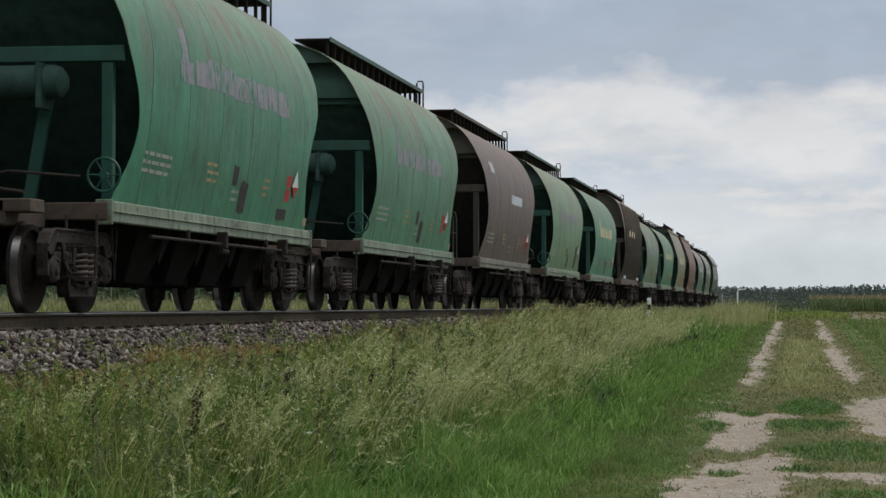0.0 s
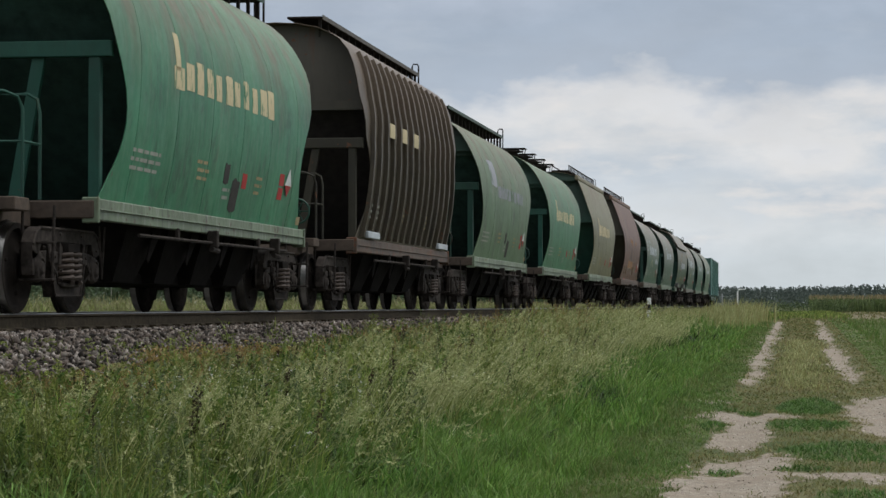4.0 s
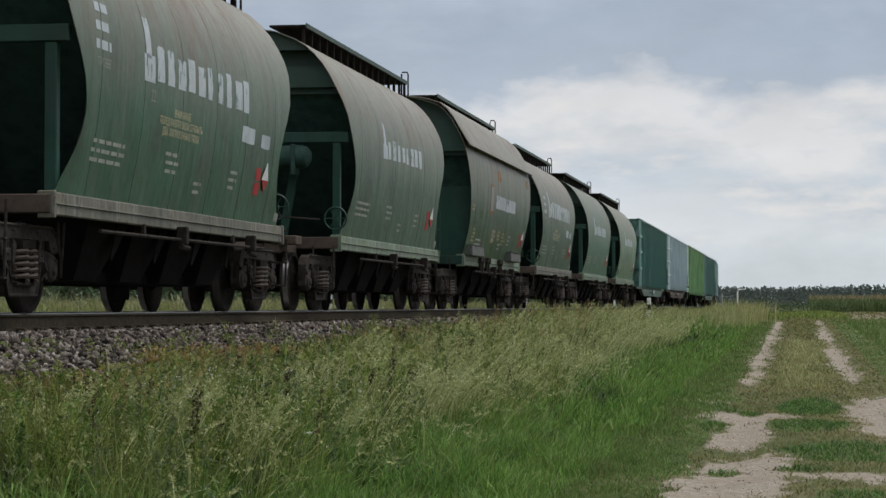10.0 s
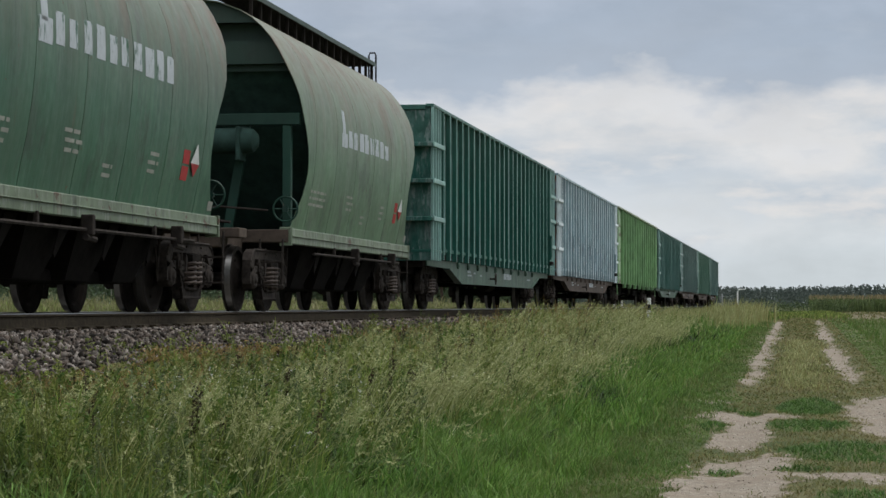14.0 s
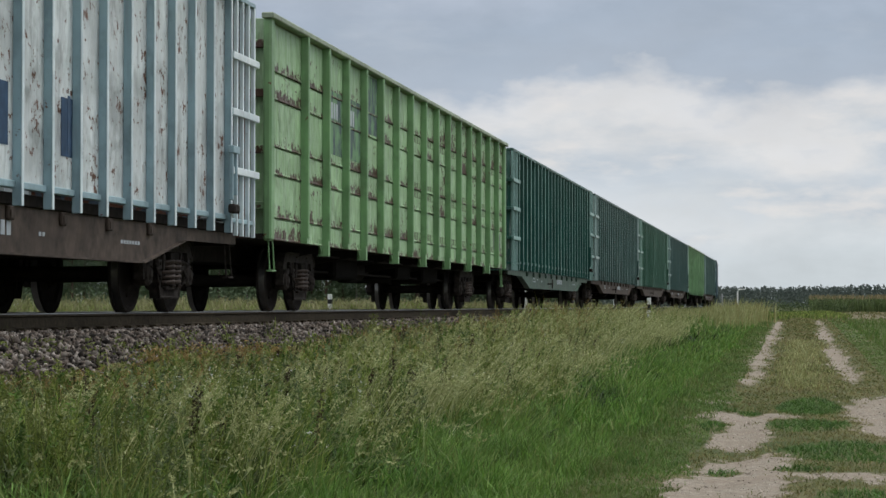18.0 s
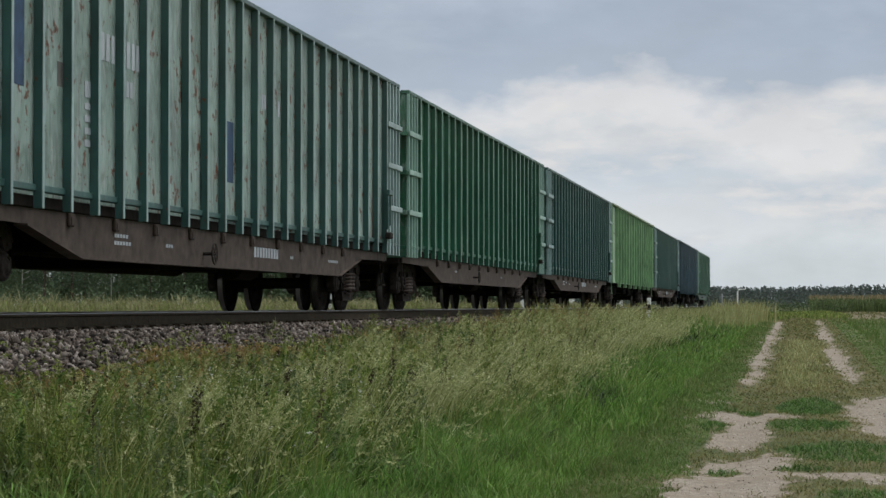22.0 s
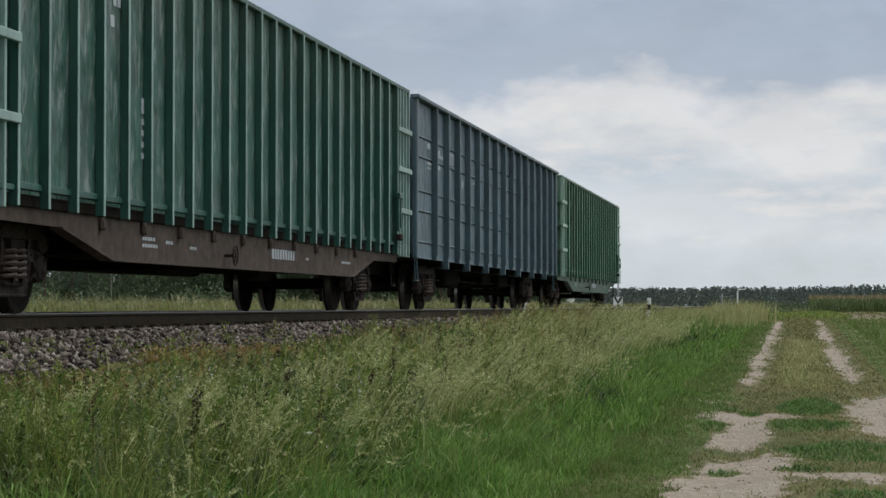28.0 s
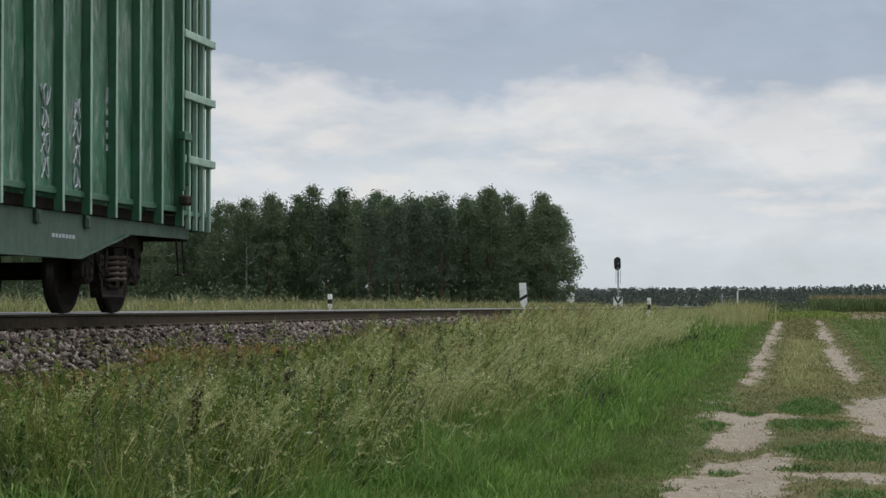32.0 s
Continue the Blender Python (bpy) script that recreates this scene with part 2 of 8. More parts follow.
# ---------------------------------------------------------------- mesh tools
class Shape:
    """Collects corners and faces of one mesh."""

    def __init__(self):
        self.v, self.f = [], []

    def add(self, verts, faces):
        k = len(self.v)
        self.v.extend(tuple(p) for p in verts)
        self.f.extend(tuple(i + k for i in f) for f in faces)
        return self

    def box(self, x0, x1, y0, y1, z0, z1, c=0.008):
        if c <= 0 or min(x1 - x0, y1 - y0, z1 - z0) < 3 * c:
            self.add([(x, y, z) for x in (x0, x1) for y in (y0, y1) for z in (z0, z1)],
                     [(0, 1, 3, 2), (4, 6, 7, 5), (0, 4, 5, 1), (2, 3, 7, 6), (0, 2, 6, 4), (1, 5, 7, 3)])
            return self
        v, idx = [], {}
        lo, hi = (x0, y0, z0), (x1, y1, z1)
        for cx in (0, 1):
            for cy in (0, 1):
                for cz in (0, 1):
                    s = (cx, cy, cz)
                    for ax in range(3):
                        p = [(hi[i] - (0 if i == ax else c)) if s[i] else (lo[i] + (0 if i == ax else c)) for i in range(3)]
                        idx[s, ax] = len(v)
                        v.append(p)
        f = []
        for ax in range(3):
            o = [i for i in range(3) if i != ax]
            for side in (0, 1):
                ring = []
                for a, b in ((0, 0), (1, 0), (1, 1), (0, 1)):
                    s = [0, 0, 0]
                    s[ax], s[o[0]], s[o[1]] = side, a, b
                    ring.append(idx[tuple(s), ax])
                f.append(tuple(ring if (side == 1) == (ax != 1) else ring[::-1]))
        for ax in range(3):
            o = [i for i in range(3) if i != ax]
            for a in (0, 1):
                for b in (0, 1):
                    s0, s1 = [0, 0, 0], [0, 0, 0]
                    s0[o[0]] = s1[o[0]] = a
                    s0[o[1]] = s1[o[1]] = b
                    s1[ax] = 1
                    f.append((idx[tuple(s0), o[0]], idx[tuple(s1), o[0]], idx[tuple(s1), o[1]], idx[tuple(s0), o[1]]))
        for cx in (0, 1):
            for cy in (0, 1):
                for cz in (0, 1):
                    f.append(tuple(idx[(cx, cy, cz), ax] for ax in range(3)))
        return self.add(v, f)

    def prism(self, poly, lo, hi, axis="x"):
        """A flat outline of (a, b) pairs pulled from lo to hi along an axis; x: (y, z), y: (x, z), z: (x, y)."""
        n = len(poly)

        def at(t, a, b):
            return {"x": (t, a, b), "y": (a, t, b), "z": (a, b, t)}[axis]
        v = [at(lo, a, b) for a, b in poly] + [at(hi, a, b) for a, b in poly]
        return self.add(v, [tuple(range(n)), tuple(range(2 * n - 1, n - 1, -1))] + [(i, i + n, (i + 1) % n + n, (i + 1) % n) for i in range(n)])

    def tube(self, pts, r, n=6, caps=True):
        """A round bar along points."""
        pts = [Vector(p) for p in pts]
        v = []
        for i, p in enumerate(pts):
            d = (pts[min(i + 1, len(pts) - 1)] - pts[max(i - 1, 0)]).normalized()
            a = d.cross(Vector((0, 0, 1)) if abs(d.z) < 0.9 else Vector((1, 0, 0))).normalized()
            b = d.cross(a)
            rr = r[i] if isinstance(r, (list, tuple)) else r
            v += [p + rr * (math.cos(2 * math.pi * k / n) * a + math.sin(2 * math.pi * k / n) * b) for k in range(n)]
        f = [(i * n + k, i * n + (k + 1) % n, (i + 1) * n + (k + 1) % n, (i + 1) * n + k) for i in range(len(pts) - 1) for k in range(n)]
        if caps:
            f += [tuple(range(n))[::-1], tuple(range((len(pts) - 1) * n, len(pts) * n))]
        return self.add(v, f)

    def lathe(self, prof, centre, n=28, axis="x"):
        """Turns (distance along the axis, radius) pairs round an axis through centre."""
        v = []
        for a, r in prof:
            for k in range(n):
                t = 2 * math.pi * k / n
                c, s = r * math.cos(t), r * math.sin(t)
                q = {"x": (a, c, s), "y": (c, a, s), "z": (c, s, a)}[axis]
                v.append([q[i] + centre[i] for i in range(3)])
        f = [(i * n + k, i * n + (k + 1) % n, (i + 1) * n + (k + 1) % n, (i + 1) * n + k) for i in range(len(prof) - 1) for k in range(n)]
        f += [tuple(range(n)), tuple(range((len(prof) - 1) * n, len(prof) * n))]
        return self.add(v, f)

    def ring(self, centre, radius, r, n=24, m=6, axis="y"):
        v = []
        for k in range(n):
            t = 2 * math.pi * k / n
            for j in range(m):
                w = 2 * math.pi * j / m
                d, h = radius + r * math.cos(w), r * math.sin(w)
                q = {"x": (h, d * math.cos(t), d * math.sin(t)), "y": (d * math.cos(t), h, d * math.sin(t)), "z": (d * math.cos(t), d * math.sin(t), h)}[axis]
                v.append([q[i] + centre[i] for i in range(3)])
        return self.add(v, [(k * m + j, k * m + (j + 1) % m, ((k + 1) % n) * m + (j + 1) % m, ((k + 1) % n) * m + j) for k in range(n) for j in range(m)])

    def sheet(self, prof, y0, y1, thick=0.010, cuts=1, cut0=None, cut1=None):
        """A bent plate with the outline prof of (x, z) pairs, from y0 to y1; it grows inwards."""
        n = len(prof)
        inner = []
        for i, (x, z) in enumerate(prof):
            a, b = prof[max(i - 1, 0)], prof[min(i + 1, n - 1)]
            dx, dz = b[0] - a[0], b[1] - a[1]
            l = math.hypot(dx, dz)
            inner.append((x - thick * dz / l, z + thick * dx / l))
        def row(k):
            return [((y0 + (cut0(z) if cut0 else 0)) * (1 - k / cuts) + (y1 - (cut1(z) if cut1 else 0)) * k / cuts) for _, z in prof]
        rows = [row(k) for k in range(cuts + 1)]
        v = [(x, y, z) for r in rows for y, (x, z) in zip(r, prof)] + [(x, y, z) for r in rows for y, (x, z) in zip(r, inner)]
        o = n * (cuts + 1)
        f = []
        for k in range(cuts):
            for i in range(n - 1):
                a, b = k * n + i, (k + 1) * n + i
                f.append((a, a + 1, b + 1, b))
                f.append((a + o, b + o, b + 1 + o, a + 1 + o))
        for k in (0, cuts):
            for i in range(n - 1):
                a = k * n + i
                f.append((a, a + o, a + 1 + o, a + 1))
        for k in range(cuts):
            for i in (0, n - 1):
                a, b = k * n + i, (k + 1) * n + i
                f.append((a, b, b + o, a + o))
        return self.add(v, f)

    def mesh(self, name, material, smooth=True):
        me = bpy.data.meshes.new(name)
        me.from_pydata(self.v, [], self.f)
        bm = bmesh.new()
        bm.from_mesh(me)
        bmesh.ops.recalc_face_normals(bm, faces=bm.faces)
        bm.to_mesh(me)
        bm.free()
        if smooth:
            me.shade_smooth()
            me.set_sharp_from_angle(angle=radians(32))
        me.materials.append(material)
        return me


def part(name, shape, material, parent, label=""):
    """One mesh object under a thing or under a part."""
    ob = new(name, shape if isinstance(shape, bpy.types.Mesh) else shape.mesh(name, material))
    if ob.data.materials[0] is not material:
        ob.material_slots[0].link = "OBJECT"
        ob.material_slots[0].material = material
    ob.parent = parent
    if label:
        tagged(ob, label)
    return ob


def thing(name, label, category, group=""):
    return tagged(new(name), label, category, group)


def setting(name, shape, material, label, category, kind="structure"):
    return tagged(new(name, shape if isinstance(shape, bpy.types.Mesh) else shape.mesh(name, material)), label, category, kind=kind)


def soup(name, verts, quads, tris, material):
    """A mesh from big arrays: corners (n, 3), quads (m, 4), triangles (k, 3)."""
    me = bpy.data.meshes.new(name)
    nq, ntr = len(quads), len(tris)
    me.vertices.add(len(verts))
    me.vertices.foreach_set("co", np.ascontiguousarray(verts, dtype=np.float32).ravel())
    loops = np.concatenate([np.asarray(quads, dtype=np.int32).ravel(), np.asarray(tris, dtype=np.int32).ravel()])
    me.loops.add(len(loops))
    me.loops.foreach_set("vertex_index", loops)
    me.polygons.add(nq + ntr)
    starts = np.concatenate([np.arange(nq) * 4, nq * 4 + np.arange(ntr) * 3]).astype(np.int32)
    me.polygons.foreach_set("loop_start", starts)
    me.update(calc_edges=True)
    me.materials.append(material)
    return me


# ---------------------------------------------------------------- the line
TRACK_X = -8.88
BEND_Y, BEND_R = 205.0, 600.0


def on_line(s, side=0.0):
    """Place and heading at s metres along the line, side metres towards the cart track."""
    if s <= BEND_Y:
        return TRACK_X + side, s, 0.0
    a = (s - BEND_Y) / BEND_R
    return TRACK_X - BEND_R * (1 - math.cos(a)) + side * math.cos(a), BEND_Y + (BEND_R + side) * math.sin(a), a


def swept(prof, s0, s1, steps):
    """A closed outline of (side, z) carried along the line."""
    sh = Shape()
    n = len(prof)
    v = []
    for s in steps:
        for side, z in prof:
            x, y, _ = on_line(s, side)
            v.append((x, y, z))
    f = [(k * n + i, k * n + (i + 1) % n, (k + 1) * n + (i + 1) % n, (k + 1) * n + i) for k in range(len(steps) - 1) for i in range(n)]
    f += [tuple(range(n)), tuple(range((len(steps) - 1) * n, len(steps) * n))]
    return sh.add(v, f)


def smooth(a, b, t):
    t = min(1.0, max(0.0, (t - a) / (b - a)))
    return t * t * (3 - 2 * t)


def ground_z(x, y):
    """Height of the ground: the cart track, the bank of the line, the fields."""
    road = 0.72 * smooth(16, 135, y)
    bank = 0.80 + 0.10 * smooth(30, 120, y)
    z = road + (bank - road) * smooth(-2.6, -6.3, x)
    z += (1.08 - bank) * smooth(-11.0, -13.5, x)
    z += 0.05 * (noise.noise(Vector((x * 0.35, y * 0.2, 0))) + 0.5 * noise.noise(Vector((x * 1.3, y * 0.9, 4))))
    if -1.6 < x < 2.2:
        for c in (-0.65, 1.0):
            z -= 0.05 * math.exp(-((x - c) / 0.28) ** 2)
    return z


CLUMPS = ((0.15, 32.2, 0.50, 2.6), (0.12, 27.0, 0.55, 1.3), (0.50, 23.0, 0.78, 1.6), (0.06, 20.4, 0.28, 0.4), (-0.66, 20.2, 0.16, 0.45), (0.50, 17.3, 0.42, 0.9), (-0.62, 30.9, 0.17, 0.7), (-0.95, 31.6, 0.20, 0.6), (-0.98, 26.9, 0.20, 0.8))
BARES = ((-1.22, 33.6, 0.34, 0.7), (-0.62, 29.5, 0.64, 1.5), (-0.60, 26.0, 0.34, 2.6), (-0.48, 19.5, 0.56, 3.3), (-0.18, 22.3, 0.30, 0.8), (1.15, 31.6, 0.60, 3.8), (1.10, 26.4, 0.50, 1.5), (0.60, 19.5, 0.62, 0.75), (1.4, 21.0, 0.5, 1.5), (-0.4, 15.5, 0.6, 2.0))


def bare(x, y):
    """How far the sandy soil lies open, 0 to 1."""
    n1 = noise.noise(Vector((x * 1.4, y * 0.45, 1.7)))
    n2 = noise.noise(Vector((x * 5.0, y * 2.2, 7.1)))
    n3 = noise.noise(Vector((x * 0.5, y * 0.13, 3.1)))
    n4 = noise.noise(Vector((x * 10.0, y * 3.6, 2.6)))
    wob = 0.45 * n1 + 0.40 * n2 + 0.35 * n4
    b = 0.0
    for c, w in ((-0.90, 0.34), (1.0, 0.28)):
        d = 1 - abs(x - c + 0.14 * n3) / w
        b = max(b, 0.34 + 0.42 * d + 0.75 * wob + 0.25 * n3)
    b *= 0.25 + 0.75 * smooth(36, 44, y)
    for cx, cy, hw, hd in BARES:
        b = max(b, smooth(1.45, 0.45, math.hypot((x - cx) / hw, (y - cy) / hd) - 0.75 * wob) + 0.20 * n4)
    for cx, cy, hw, hd in CLUMPS:
        b = min(b, smooth(0.65, 1.15, math.hypot((x - cx) / hw, (y - cy) / hd) - 0.75 * wob))
    return max(0.0, min(1.0, b)) * smooth(140, 110, y)


# ---------------------------------------------------------------- ground materials
def ground_material():
    m = Nodes("meadow_soil")
    p = m.coords(kind="Object")
    n1 = m.noise(p, 0.35, 4)
    n2 = m.noise(p, 6, 5, 0.65)
    grass = m.mix(m.range(n1, 0.35, 0.65), (0.060, 0.085, 0.024), (0.135, 0.125, 0.055))
    grass = m.mix(m.math("MULTIPLY", m.range(n2, 0.4, 0.7), 0.6), grass, (0.035, 0.045, 0.014))
    n3 = m.noise(p, 14, 6, 0.7)
    sand = m.mix(m.range(n3, 0.3, 0.75), (0.155, 0.131, 0.100), (0.385, 0.345, 0.282))
    sand = m.mix(m.math("MULTIPLY", m.range(m.noise(p, 2.4, 5, 0.7), 0.42, 0.66), 0.75), sand, (0.225, 0.180, 0.135))
    sand = m.mix(m.math("MULTIPLY", m.range(m.noise(p, 46, 4, 0.7), 0.57, 0.68), 0.42), sand, (0.11, 0.09, 0.07))
    sand = m.mix(m.math("MULTIPLY", m.range(m.noise(p, 38, 4, 0.7), 0.60, 0.70), 0.4), sand, (0.48, 0.43, 0.37))
    sand = m.mix(m.math("MULTIPLY", m.range(m.noise(p, 1.3, 4), 0.45, 0.7), 0.5), sand, (0.20, 0.155, 0.12))
    att = m.nt.nodes.new("ShaderNodeAttribute")
    att.attribute_name = "bare"
    edge = m.range(m.math("ADD", att.outputs["Fac"], m.math("ADD", m.math("MULTIPLY", m.math("SUBTRACT", n2, 0.5), 0.7), m.math("MULTIPLY", m.math("SUBTRACT", n3, 0.5), 0.6))), 0.34, 0.60)
    soil = m.range(edge, 0.25, 0.95)
    sand = m.mix(soil, (0.135, 0.108, 0.072), sand)
    m.bump(m.math("ADD", n3, m.math("MULTIPLY", n2, 0.8)), 0.6, 0.03)
    return m.done(m.mix(edge, grass, sand), 0.95, 0, 0.2)


def grid_mesh(name, xs, ys, zf, bf, material):
    nx, ny = len(xs), len(ys)
    v = np.array([(x, y, zf(x, y)) for y in ys for x in xs], dtype=np.float32)
    j, i = np.mgrid[0:ny - 1, 0:nx - 1]
    a = (j * nx + i).ravel()
    me = soup(name, v, np.stack([a, a + 1, a + nx + 1, a + nx], 1), np.zeros((0, 3), int), material)
    me.shade_smooth()
    if bf:
        at = me.attributes.new("bare", "FLOAT", "POINT")
        at.data.foreach_set("value", np.array([bf(x, y) for y in ys for x in xs], dtype=np.float32))
    return me


def steps(*pieces):
    out = []
    for a, b, d in pieces:
        n = max(1, round((b - a) / d))
        out += [a + (b - a) * k / n for k in range(n)]
    return out + [pieces[-1][1]]


def build_ground():
    soil = ground_material()
    xs = steps((-2500, -300, 400), (-300, -60, 30), (-60, -14, 4), (-14, -2.0, 0.5), (-2.0, 3.0, 0.10), (3.0, 30, 3), (30, 300, 30), (300, 2500, 400))
    ys = steps((-400, 0, 50), (0, 14, 2), (14, 40, 0.16), (40, 110, 0.8), (110, 300, 8), (300, 900, 60), (900, 4500, 600))
    setting("ground", grid_mesh("ground", xs, ys, ground_z, bare, soil), soil, "grassy ground with a sandy cart track along the railway", "ground")


def stone_material(name="ballast_stone", light=1.0):
    m = Nodes(name)
    r = m.random_island()
    c = m.mix(m.range(r, 0.30, 0.62), tint((0.014, 0.011, 0.009), light), tint((0.120, 0.098, 0.082), light))
    c = m.mix(m.range(r, 0.62, 0.80), c, tint((0.190, 0.155, 0.130), light))
    c = m.mix(m.range(r, 0.80, 0.95), c, tint((0.36, 0.325, 0.29), light))
    t = m.nt.nodes.new("ShaderNodeMath")
    t.operation = "FRACT"
    m.put(m.math("MULTIPLY", r, 53.1), t.inputs[0])
    c = m.mix(m.math("MULTIPLY", m.range(t.outputs[0], 0.6, 0.9), 0.4), c, (0.15, 0.108, 0.080))
    n = m.noise(m.coords(), 25, 4)
    c = m.mix(m.math("MULTIPLY", m.range(n, 0.4, 0.7), 0.45), c, (0.045, 0.040, 0.033))
    m.bump(n, 0.4, 0.005)
    return m.done(c, 0.9, 0, 0.3)


def pebble_material():
    m = Nodes("track_pebble")
    c = m.mix(m.random_island(), (0.24, 0.20, 0.16), (0.52, 0.46, 0.39))
    m.bump(m.noise(m.coords(), 60, 3), 0.3, 0.002)
    return m.done(c, 0.9, 0, 0.3)


def stone_single():
    m = Nodes("single_stone")
    c = m.mix(m.random_object(), (0.030, 0.026, 0.022), (0.22, 0.195, 0.165))
    n = m.noise(m.coords(), 25, 4)
    c = m.mix(m.math("MULTIPLY", m.range(n, 0.4, 0.7), 0.6), c, (0.09, 0.075, 0.07))
    m.bump(n, 0.4, 0.005)
    return m.done(c, 0.9, 0, 0.3)


SHOULDER = ((-3.9, 0.55), (-2.2, RAIL - 0.26), (-1.9, RAIL - 0.24), (1.55, RAIL - 0.24), (1.85, RAIL - 0.27), (3.7, 0.45))


def bed_z(side):
    for (a, za), (b, zb) in zip(SHOULDER, SHOULDER[1:]):
        if a <= side <= b:
            return za + (zb - za) * (side - a) / (b - a)
    return 0.4


def build_line():
    along = steps((-30, 205, 5), (205, 620, 8))
    # bed coloured near black so the gaps between loose stones look shaded
    bed = dusty("shade_dark_bed", (0.020, 0.017, 0.014), 18, 0.95)
    line = setting("ballast", swept(list(SHOULDER) + [(3.7, 0.0), (-3.9, 0.0)], -30, 620, along), bed, "crushed stone ballast bed, coloured dark as shade between stones", "ballast")
    # rails: foot, web and head, with a polished running face
    for k, side in enumerate((0.797, -0.797)):
        foot = RAIL - 0.18
        prof = [(-0.075, foot), (0.075, foot), (0.072, foot + 0.014), (0.010, foot + 0.034), (0.010, foot + 0.135), (0.036, foot + 0.145),
                (0.037, foot + 0.168), (-0.037, foot + 0.168), (-0.036, foot + 0.145), (-0.010, foot + 0.135), (-0.010, foot + 0.034), (-0.072, foot + 0.014)]
        rail = setting("rail", swept([(side + a, z) for a, z in prof], -30, 620, along), RAILSIDE, "rusty steel rail with a worn bright head", "rail")
        head = swept([(side + a, z) for a, z in ((-0.036, foot + 0.1685), (0.036, foot + 0.1685), (0.033, RAIL - 0.003), (0.022, RAIL), (-0.022, RAIL), (-0.033, RAIL - 0.003))], -30, 620, along)
        part("rail_head", head, TREAD, rail, "bright worn running face")
    sleeper = Shape().prism([(-1.35, 0), (1.35, 0), (1.35, 0.11), (1.30, 0.13), (0.95, 0.13), (0.5, 0.10), (-0.5, 0.10), (-0.95, 0.13), (-1.30, 0.13), (-1.35, 0.11)], -0.13, 0.13, "y").mesh("sleeper", CONCRETE)
    tie = Shape().box(-0.06, 0.06, -0.06, 0.06, 0, 0.035, 0.008).mesh("rail_clip", RAILSIDE)
    for k in range(230):
        s = 8 + k * 0.55
        ob = part("sleeper", sleeper, CONCRETE, line)
        ob.location = (TRACK_X, s, RAIL - 0.32)
        if s < 60:
            for side in (0.90, 0.70):
                c = part("rail_clip", tie, RAILSIDE, ob)
                c.location = (side, 0, 0.13)
    return line


def rock(rng):
    """A small broken stone, about one across."""
    pts = []
    for z, n, r in ((-0.34, 3, 0.34), (0.02, 4, 0.56), (0.32, 3, 0.32)):
        o = rng.random() * 6
        pts += [(r * (0.7 + 0.5 * rng.random()) * math.cos(o + 2 * math.pi * i / n), r * (0.7 + 0.5 * rng.random()) * math.sin(o + 2 * math.pi * i / n), z + 0.12 * (rng.random() - 0.5)) for i in range(n)]
    bm = bmesh.new()
    for p in pts:
        bm.verts.new(p)
    bmesh.ops.convex_hull(bm, input=bm.verts)
    bmesh.ops.triangulate(bm, faces=bm.faces)
    v = np.array([x.co[:] for x in bm.verts])
    bm.verts.index_update()
    f = np.array([[x.index for x in q.verts] for q in bm.faces])
    bm.free()
    return v, f


def scatter(kinds, places, scales, name, material, squash=None):
    """Joins many turned copies of a few small meshes."""
    rng = np.random.default_rng(len(places))
    vs, fs, k = [], [], 0
    for p, s in zip(places, scales):
        v, f = kinds[rng.integers(len(kinds))]
        q = rng.normal(size=4)
        w, x, y, z = q / np.linalg.norm(q)
        m = np.array([[1 - 2 * (y * y + z * z), 2 * (x * y - z * w), 2 * (x * z + y * w)], [2 * (x * y + z * w), 1 - 2 * (x * x + z * z), 2 * (y * z - x * w)], [2 * (x * z - y * w), 2 * (y * z + x * w), 1 - 2 * (x * x + y * y)]])
        vs.append((v * (1.15, 0.85, 0.6)) @ m.T * s + p)
        fs.append(f + k)
        k += len(v)
    return soup(name, np.concatenate(vs), np.zeros((0, 4), int), np.concatenate(fs), material)


def build_stones(line):
    rng = random.Random(5)
    nrng = np.random.default_rng(5)
    kinds = [rock(rng) for _ in range(9)]
    pl, sc = [], []
    for a, b, n in ((17, 32, 20000), (32, 60, 14000), (60, 120, 7000)):
        s = a + (b - a) * nrng.random(n)
        side = 0.93 + 2.35 * nrng.random(n)
        size = (0.040 + 0.050 * nrng.random(n) ** 2) * (1 if a < 30 else 1.3 if a < 60 else 1.9)
        for y, d, r in zip(s, side, size):
            pl.append((TRACK_X + d, y, bed_z(d) - 0.004 + 0.045 * nrng.random() ** 2))
            sc.append(r)
    tagged(new("ballast_stones", scatter(kinds, pl, sc, "ballast_stones", stone_material())), "loose grey and pinkish crushed stones of the ballast", "stones", kind="stuff")
    pl, sc = [], []
    while len(pl) < 2200:
        x, y = -1.6 + 4.2 * nrng.random(), 15 + 24 * nrng.random()
        if bare(x, y) > 0.45:
            pl.append((x, y, ground_z(x, y) + 0.003))
            sc.append(0.008 + 0.034 * nrng.random() ** 5)
    tagged(new("track_pebbles", scatter(kinds, pl, sc, "track_pebbles", pebble_material())), "small pale pebbles on the sandy cart track", "pebbles", kind="stuff")
    single = stone_single()
    meshes = [soup("stone", v, np.zeros((0, 4), int), f, single) for v, f in kinds]
    for k in range(300):
        d = 1.75 + 1.3 * rng.random()
        ob = part("stone", meshes[k % 9], single, line)
        ob.location = (TRACK_X + d, 19.5 + 12 * rng.random(), bed_z(d) + 0.03)
        ob.scale = (0.045 + 0.040 * rng.random(),) * 3
        ob.rotation_euler = (rng.random() * 6, rng.random() * 6, rng.random() * 6)


# ---------------------------------------------------------------- wagon parts
STORE = {}


def stored(key, make, material, smooth_it=True):
    if key not in STORE:
        STORE[key] = make().mesh(key, material, smooth_it)
    return STORE[key]


